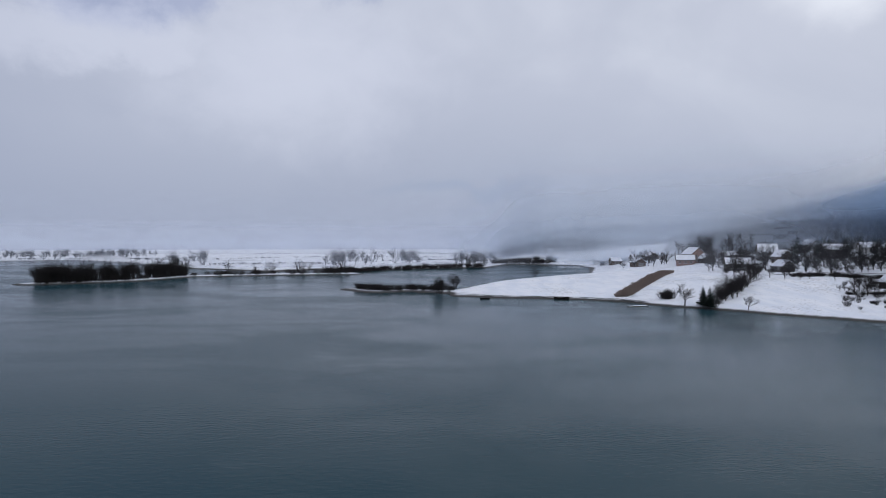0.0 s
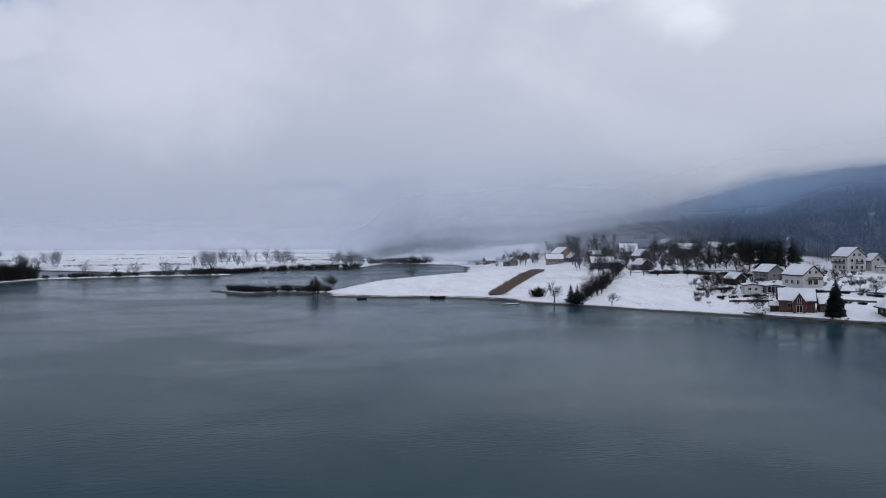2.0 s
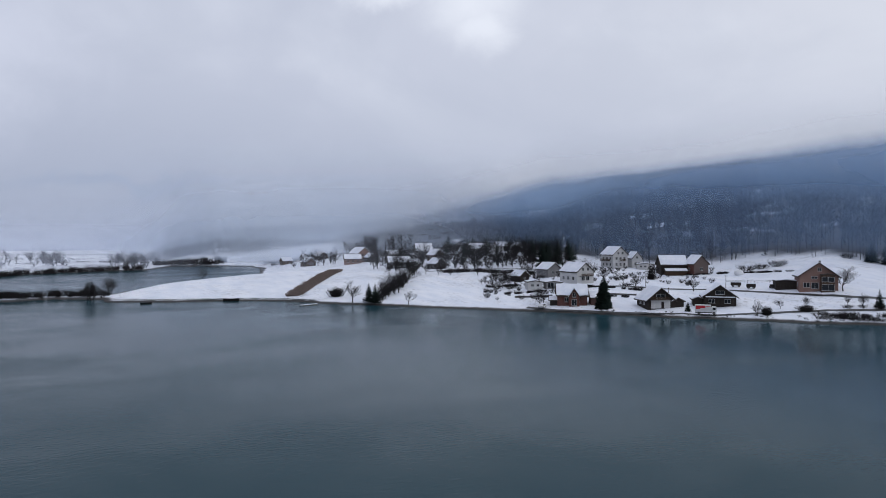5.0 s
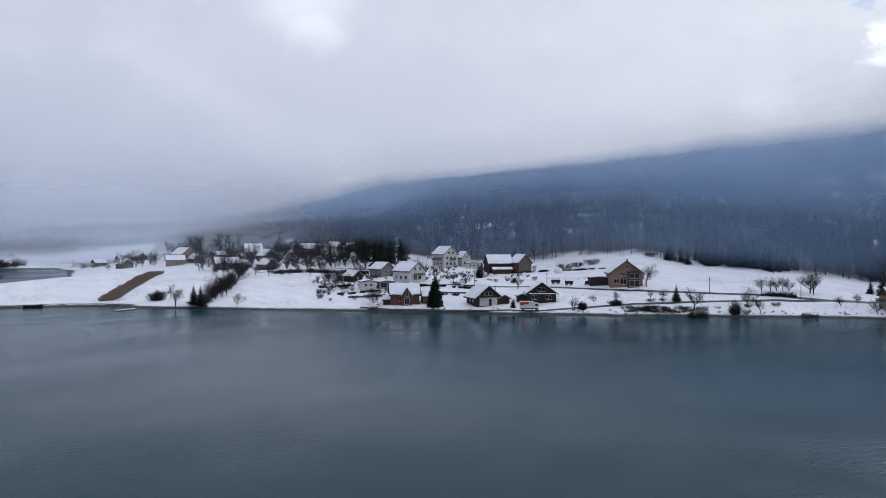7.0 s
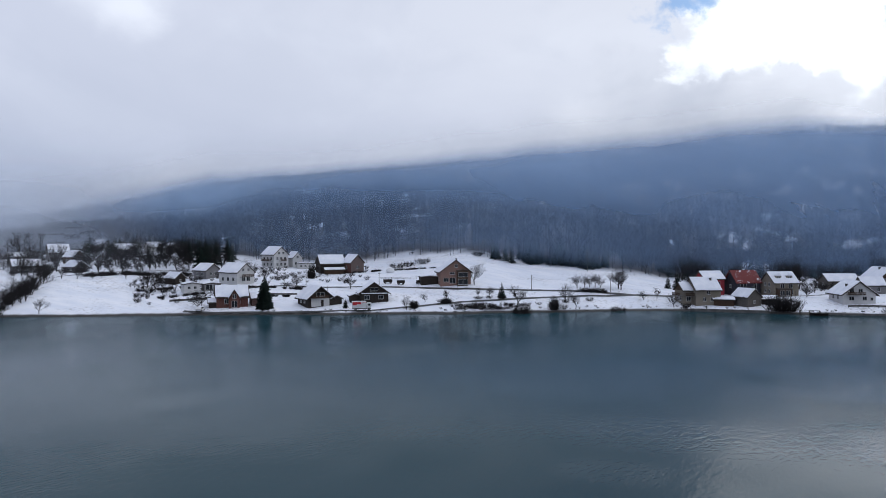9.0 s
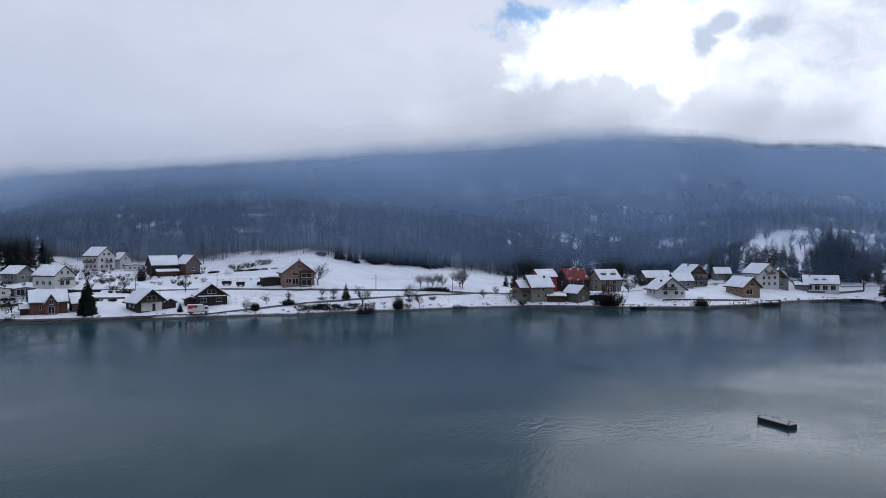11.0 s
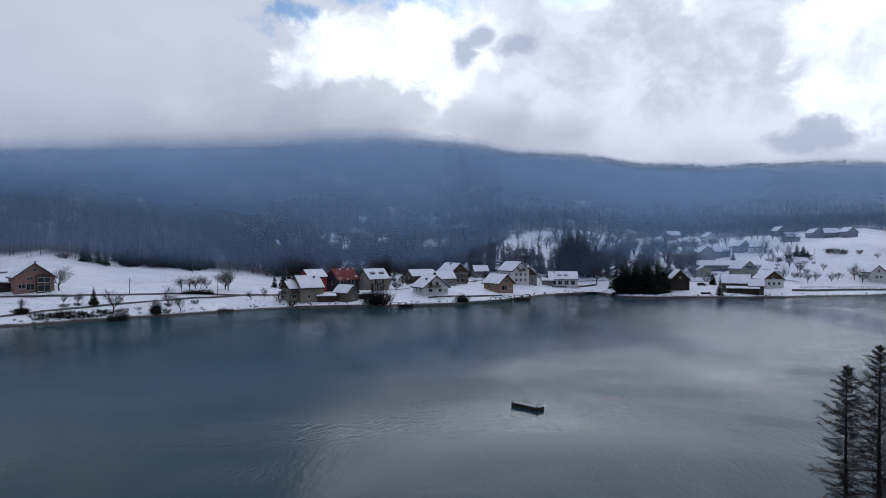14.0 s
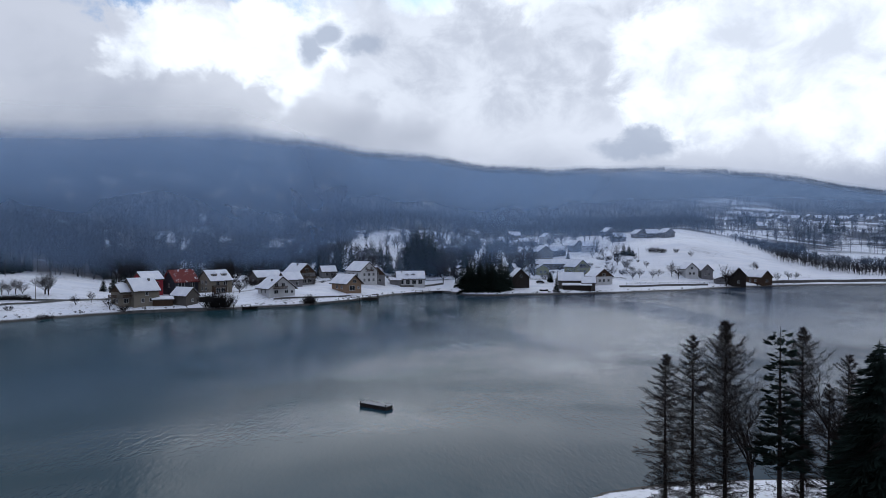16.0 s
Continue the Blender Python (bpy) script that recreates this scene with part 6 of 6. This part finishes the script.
SLUSH = slush()
ribbon("road", "narrow wet road with slush crossing the snowy meadow", [(36.5, 285), (38.5, 291), (40.3, 292), (42.5, 288.5), (45.3, 286), (48.3, 282), (51.7, 274.5), (54.4, 270), (57.5, 271.5), (61, 274), (64.8, 275), (68.4, 276), (70.7, 279), (72.5, 287)], 2.6, ASPHALT)
ribbon("road", "lakeside lane with wheel tracks in the snow", [(33.0, 252), (36.2, 246.5), (39.8, 243.5), (43.5, 241.8), (47.1, 241.8), (49.4, 244), (52.6, 248.5), (56.2, 254), (59.3, 260), (62.3, 265), (66, 271), (68.4, 276)], 2.2, ASPHALT)
ribbon("road", "slushy garden track above the meadow", [(24.5, 352), (27, 362), (29.5, 366), (32, 358), (34, 340), (35, 326), (36.2, 308)], 2.6, SLUSH)
ribbon("road", "trodden path on top of the flat shore", [(1.2, 316), (5, 306), (9.8, 304.5), (14, 297), (16, 288)], 1.3, SLUSH)
ribbon("road", "slushy village street behind the lakeside houses", [(72.5, 287), (75, 290), (78, 296), (81, 302), (84, 322), (88, 338), (92, 360), (97, 366), (103, 366), (107, 372), (111, 378)], 3.0, SLUSH)


def shore_wall(lo, hi, out, high, material, label):
    bm, prev = bmesh.new(), None
    for b in np.arange(lo, hi + 0.01, 0.4):
        r = ramp(b, SHORE) + out
        cur = []
        for dr, z in ((0.5, -1.2), (0.5, high), (-0.0, high), (-0.15, -1.2)):
            x, y = spot(b, r + dr)
            cur.append(bm.verts.new((x, y, z)))
        if prev:
            for j in range(3):
                bm.faces.new((prev[j], cur[j], cur[j + 1], prev[j + 1]))
        else:
            bm.faces.new(cur[::-1])
        prev = cur
    bm.faces.new(prev)
    bmesh.ops.recalc_face_normals(bm, faces=bm.faces)
    tagged(part("shore_wall", bm, material, None), label, "wall", kind="structure")


shore_wall(72.4, 78.2, -1.2, 1.0, STONE, "dark stone shore wall below the old houses")
shore_wall(81.6, 90.2, -1.0, 0.7, STONE, "low grey stone shore wall of the gardens")
shore_wall(93.2, 97.4, -1.4, 0.8, STONE, "dark stone landing wall")
shore_wall(101.8, 110.5, -1.0, 0.45, STONE, "low stone edge of the flat shore")


def low_wall(line, high, material, label):
    """A low wall that follows the ground."""
    pts = [Vector((*spot(b, r), 0)) for b, r in line]
    bm, prev = bmesh.new(), None
    for a, b in zip(pts, pts[1:]):
        n = max(1, int((b - a).length / 3))
        side = Vector((-(b - a).y, (b - a).x, 0)).normalized() * 0.2
        for i in range(n + 1):
            p = a.lerp(b, i / n)
            z = float(ground_height(np.array([p.x]), np.array([p.y]))[0])
            cur = [bm.verts.new((*(p + side * k).xy, z + h)) for k, h in ((-1, -0.5), (-1, high), (1, high), (1, -0.5))]
            if prev:
                for j in range(3):
                    bm.faces.new((prev[j], prev[j + 1], cur[j + 1], cur[j]))
            else:
                bm.faces.new(cur)
            prev = cur
    bm.faces.new(prev[::-1])
    bmesh.ops.recalc_face_normals(bm, faces=bm.faces)
    tagged(part("garden_wall", bm, material, None), label, "wall", kind="structure")


low_wall([(110.5, 352), (113.5, 370), (117.0, 392)], 0.9, STONE, "dark stone wall along the eastern shore road")
low_wall([(121.2, 424), (124.5, 449), (129.5, 482)], 1.5, STONE, "long dark wall on the far eastern shore")
low_wall([(83.0, 281), (86.0, 287), (89.0, 297)], 0.5, STONE, "low dark garden terrace wall")
low_wall([(93.0, 338), (96.5, 352)], 0.8, STONE, "dark landing wall below the dormer house")
low_wall([(32.0, 272), (35.0, 270)], 0.7, STONE, "dark retaining wall below the flat-roofed house")
low_wall([(36.8, 277), (41.5, 272)], 0.6, STONE, "dark retaining wall behind the brick cottage")


# ---- vehicles and small things ----
def wheel(parent, x, y, z, r, wide):
    bm = bmesh.new()
    bmesh.ops.create_cone(bm, cap_ends=True, segments=16, radius1=r, radius2=r, depth=wide, matrix=pose(x, y, z, 90))
    t = part("wheel", bm, DARKWOOD, parent)
    bm = bmesh.new()
    bmesh.ops.create_cone(bm, cap_ends=True, segments=12, radius1=r * 0.55, radius2=r * 0.5, depth=wide + 0.03, matrix=pose(x, y, z, 90))
    part("hub", bm, GREY, t)


def bevel_box(bm, b, size):
    vs = box(bm, *b)
    es = {e for v in vs for e in v.link_edges}
    bmesh.ops.bevel(bm, geom=list(es), offset=size, segments=2, affect="EDGES")


def solid(name, b, size, material, parent, label=""):
    bm = bmesh.new()
    bevel_box(bm, b, size)
    return part(name, bm, material, parent, label)


def root_at(name, label, category, bearing, dist, turn, lift=0.0, group=""):
    x, y, z = ground(bearing, dist)
    root = new(name)
    root.matrix_basis = pose(x, y, max(z, 0) + lift, 0, 0, turn - bearing)
    return tagged(root, label, category, group)


RED_PAINT = plain("red_paint", (0.50, 0.03, 0.04), (0.62, 0.05, 0.06), 1.0, 0.4)
TRUCK_WHITE = plain("truck_white", (0.62, 0.62, 0.63), (0.76, 0.76, 0.76), 1.0, 0.35)
truck = root_at("box_truck", "white box truck with red stripe parked on the lane", "truck", 46.6, 241.8, 2, 0.22)
solid("cargo_box", (-3.3, 1.5, -1.15, 1.15, 0.75, 3.05), 0.06, TRUCK_WHITE, truck)
block("stripe", RED_PAINT, truck, [(-3.1, -0.2, -1.165, -1.152, 2.05, 2.85), (-3.1, -1.7, -1.165, -1.152, 1.75, 2.05)], "red panel on the side")
block("stripe", RED_PAINT, truck, [(-0.1, 1.3, -1.165, -1.152, 2.5, 2.65)], "thin red line")
cab = solid("cab", (1.58, 3.2, -1.05, 1.05, 0.6, 2.55), 0.16, TRUCK_WHITE, truck)
block("windscreen", GLASS, cab, [(3.185, 3.215, -0.85, 0.85, 1.6, 2.3)])
block("side_window", GLASS, cab, [(2.0, 2.9, -1.07, -1.03, 1.6, 2.25)])
block("chassis", DARKWOOD, truck, [(-3.2, 3.1, -0.5, 0.5, 0.45, 0.74)])
for wx in (-2.1, 2.4):
    for wy in (-0.98, 0.98):
        wheel(truck, wx, wy, 0.42, 0.44, 0.28)

for b, r, turn, w in ((48.7, 289, 4, 3.6), (49.75, 284, -10, 3.0)):
    wagon = root_at("farm_wagon", "dark high-sided farm wagon standing in the snow", "wagon", b, r, turn, 0.0, "farm wagons")
    solid("body", (-w / 2, w / 2, -0.9, 0.9, 0.6, 1.75), 0.03, DARKWOOD, wagon)
    block("snow", ROOF_SNOW, wagon, [(-w / 2 + 0.1, w / 2 - 0.1, -0.8, 0.8, 1.754, 1.86)], "thin snow on the load")
    for wx in (-w * 0.3, w * 0.3):
        for wy in (-0.8, 0.8):
            wheel(wagon, wx, wy, 0.36, 0.38, 0.2)
tractor = root_at("tractor", "dark old tractor parked beside the pink house", "tractor", 51.3, 283, 15)
solid("bonnet", (-1.5, 0.1, -0.4, 0.4, 0.7, 1.4), 0.08, DARKWOOD, tractor)
solid("cab", (0.12, 1.2, -0.65, 0.65, 0.8, 2.2), 0.08, GREYWOOD, tractor)
for wx, wr in ((-1.1, 0.42), (0.8, 0.68)):
    for wy in (-0.8, 0.8):
        wheel(tractor, wx, wy, wr, wr, 0.3)


def car(bearing, dist, turn, paint, label):
    c = root_at("car", label, "car", bearing, dist, turn)
    bm = bmesh.new()
    prism(bm, [(-2.1, 0.35), (2.1, 0.35), (2.1, 0.75), (1.4, 0.9), (0.9, 1.42), (-1.2, 1.45), (-1.9, 0.95), (-2.1, 0.85)], -0.85, 0.85)
    body = part("body", bm, paint, c)
    block("side_window", GLASS, c, [(-1.3, 0.7, -0.862, -0.852, 0.95, 1.32)])
    block("snow", ROOF_SNOW, c, [(-1.15, 0.8, -0.75, 0.75, 1.455, 1.53)], "snow on the car roof")
    for wx in (-1.3, 1.3):
        for wy in (-0.78, 0.78):
            wheel(c, wx, wy, 0.31, 0.32, 0.2)


car(34.2, 251.5, 70, TRUCK_WHITE, "small white car parked under a bare tree")
car(102.0, 358, 10, DARKWOOD, "dark car with snowy roof parked by the shore")
car(104.3, 354, -8, DARKWOOD, "dark car under snow beside the yellow cottage")

bale = root_at("wrapped_bale", "white plastic-wrapped hay bale in the meadow", "bale", 48.9, 322, 0)
bm = bmesh.new()
bmesh.ops.create_uvsphere(bm, u_segments=16, v_segments=10, radius=1.6, matrix=Matrix.LocRotScale((0, 0, 0.9), None, (1.2, 1, 0.85)))
part("wrap", bm, TRUCK_WHITE, bale)

for b, r, h in [(48.0, 284, 5.5), (60.3, 274, 5.8), (66.5, 274, 5.8), (42.2, 282, 7.8), (43.9, 262, 5.0), (64.7, 326, 8.9), (111.9, 434, 7.3)]:
    pole = root_at("utility_pole", "slender grey wooden utility pole in the snow", "pole", b, r, 0, 0.0, "utility poles")
    bm = bmesh.new()
    bmesh.ops.create_cone(bm, cap_ends=True, segments=8, radius1=0.13, radius2=0.08, depth=h + 0.8, matrix=pose(0, 0, h / 2 - 0.4))
    part("post", bm, GREYWOOD, pole)
    block("crossarm", GREYWOOD, pole, [(-0.6, 0.6, -0.05, 0.05, h - 0.5, h - 0.38)])

# Raft moored in the lake.
DECK = timber("pale_deck", (0.20, 0.20, 0.20), (0.42, 0.42, 0.43))
raft = new("moored_raft")
tagged(raft, "dark wooden raft with pale deck moored in the lake", "raft")
x, y = spot(91.05, 105.6)
(ax, ay), (bx, by) = spot(89.9, 107.3), spot(92.1, 103.9)
raft.matrix_basis = Matrix.Translation((x, y, 0)) @ Matrix.Rotation(math.atan2(by - ay, bx - ax), 4, "Z")
solid("hull", (-2.55, 2.55, -0.8, 0.8, -0.25, 0.52), 0.06, DARKWOOD, raft)
for i in range(17):
    block("plank", DECK, raft, [(-2.6 + i * 0.306, -2.6 + i * 0.306 + 0.285, -0.84, 0.84, 0.525, 0.59)])
for px, py in ((-2.4, 0.7), (-1.2, 0.7), (-0.3, 0.7), (1.5, 0.7), (2.4, -0.7), (-2.4, -0.7)):
    bm = bmesh.new()
    bmesh.ops.create_cone(bm, cap_ends=True, segments=8, radius1=0.09, radius2=0.12, depth=0.22, matrix=pose(px, py, 0.70))
    part("bollard", bm, DARKWOOD, raft)

dock = root_at("floating_dock", "narrow pale floating dock off the snowy shore", "dock", 15.4, 274, 38, 0.0)
solid("deck", (-4.2, 4.2, -0.75, 0.75, -0.05, 0.3), 0.04, GREYWOOD, dock)
block("snow", ROOF_SNOW, dock, [(-4.1, 4.1, -0.68, 0.68, 0.305, 0.37)], "snow on the deck")


def rowing_boat(bearing, dist, turn, size, label):
    b = root_at("rowing_boat", label, "boat", bearing, dist, turn, -0.05, "moored boats")
    bm, rings = bmesh.new(), []
    for i in range(9):
        s = i / 8 * 2 - 1
        w = 0.75 * (1 - abs(s) ** 2.6) + 0.04
        rings.append([bm.verts.new((s * 2.1 * size, wy * w * size, (0.62 + 0.18 * s * s if abs(wy) == 1 else -0.1) * size)) for wy in (-1, -0.6, 0.6, 1)])
    for a, c in zip(rings, rings[1:]):
        for j in range(3):
            bm.faces.new((a[j], a[j + 1], c[j + 1], c[j]))
    bmesh.ops.solidify(bm, geom=bm.faces[:], thickness=0.06)
    part("hull", bm, DARKWOOD, b)
    for t in (-0.7, 0.5):
        block("thwart", GREYWOOD, b, [(t * size - 0.12, t * size + 0.12, -0.6 * size, 0.6 * size, 0.38 * size, 0.43 * size)])


rowing_boat(3.4, 297, 4, 1.0, "dark rowing boat lying at the field's shore")
rowing_boat(9.5, 299.5, -3, 1.5, "dark flat boat moored at the field's shore")
rowing_boat(81.2, 262.5, 14, 1.3, "dark boat beside the wooden jetty")
rowing_boat(96.0, 333, 6, 1.2, "dark boat moored at the stone landing")
rowing_boat(104.6, 331, 15, 1.0, "dark boat drawn up on the snow")

hut = root_at("boat_shelter", "dark covered boat shelter on posts over the water", "shelter", 90.6, 293, 8, 0.0)
solid("boat_hull", (-2.9, 2.9, -1.2, 1.2, -0.2, 1.1), 0.25, DARKWOOD, hut)
block("canopy", DARKWOOD, hut, [(-3.4, 3.4, -1.5, 1.5, 2.2, 2.36)])
block("snow", ROOF_SNOW, hut, [(-3.3, 0.5, -1.4, 1.4, 2.365, 2.46)], "patch of snow on the canopy")
for px in (-3.2, 0, 3.2):
    for py in (-1.3, 1.3):
        block("post", DARKWOOD, hut, [(px - 0.1, px + 0.1, py - 0.1, py + 0.1, -1.5, 2.196)])


def jetty(bearing, dist, turn, long, wide, label):
    j = root_at("jetty", label, "jetty", bearing, dist, turn, 0.55, "jetties")
    n = int(long / 0.42)
    for i in range(n):
        block("plank", GREYWOOD, j, [(-long / 2 + i * 0.42, -long / 2 + i * 0.42 + 0.39, -wide / 2, wide / 2, 0, 0.08)])
    for px in (-long / 2 + 0.3, 0, long / 2 - 0.3):
        for py in (-wide / 2 + 0.1, wide / 2 - 0.1):
            block("post", DARKWOOD, j, [(px - 0.08, px + 0.08, py - 0.08, py + 0.08, -2.2, 0.9)])
    block("handrail", DARKWOOD, j, [(-long / 2, long / 2, wide / 2 - 0.14, wide / 2 - 0.04, 0.905, 1.0)])


jetty(80.6, 264.0, 8, 6.5, 1.6, "small wooden jetty with dark handrail")
jetty(88.9, 288.5, 6, 9.0, 1.4, "wooden landing stage below the tan house")
jetty(94.8, 327, -4, 7.0, 1.8, "dark wooden landing stage by the stone wall")


def fence(line, gap, high, label):
    f = new("fence")
    x, y, z = ground(*line[0])
    f.matrix_basis = Matrix.Translation((x, y, z))
    tagged(f, label, "fence", "fences")
    pts = [Vector(ground(b, r)) for b, r in line]
    for a, b in zip(pts, pts[1:]):
        n = max(1, int((b - a).length / gap))
        for i in range(n):
            p, q = a.lerp(b, i / n), a.lerp(b, (i + 1) / n)
            p.z, q.z = (float(ground_height(np.array([v.x]), np.array([v.y]))[0]) for v in (p, q))
            o = Vector((x, y, z))
            for name, s in (("post", (*(p - o + Vector((0, 0, -0.3))), *(p - o + Vector((0, 0, high))), 0.07, 0.06)), ("rail", (*(p - o + Vector((0, 0, high * 0.85))), *(q - o + Vector((0, 0, high * 0.85))), 0.04, 0.04)), ("rail", (*(p - o + Vector((0, 0, high * 0.45))), *(q - o + Vector((0, 0, high * 0.45))), 0.04, 0.04))):
                ob = new(name, seg_mesh(name, [s], DARKWOOD, 4))
                ob.parent = f


fence([(26.0, 343), (28, 351), (30.5, 345), (33.3, 322)], 3.0, 1.2, "dark wooden orchard fence in the snow")
fence([(31.5, 285), (33.0, 279), (33.6, 284)], 2.4, 1.0, "dark garden fence beside the flat-roofed house")
fence([(48.0, 300), (51, 296), (52.2, 290)], 2.6, 1.1, "dark paddock fence beside the farm wagons")
fence([(83, 279), (86, 284), (89.5, 298)], 2.6, 0.9, "low garden fence along the shore gardens")
fence([(111, 362), (114.5, 384), (117.5, 400)], 3.0, 1.0, "dark fence along the eastern shore meadow")
fence([(121.5, 424), (124.5, 450), (128.5, 478)], 3.4, 1.4, "dark board fence on the far eastern shore")
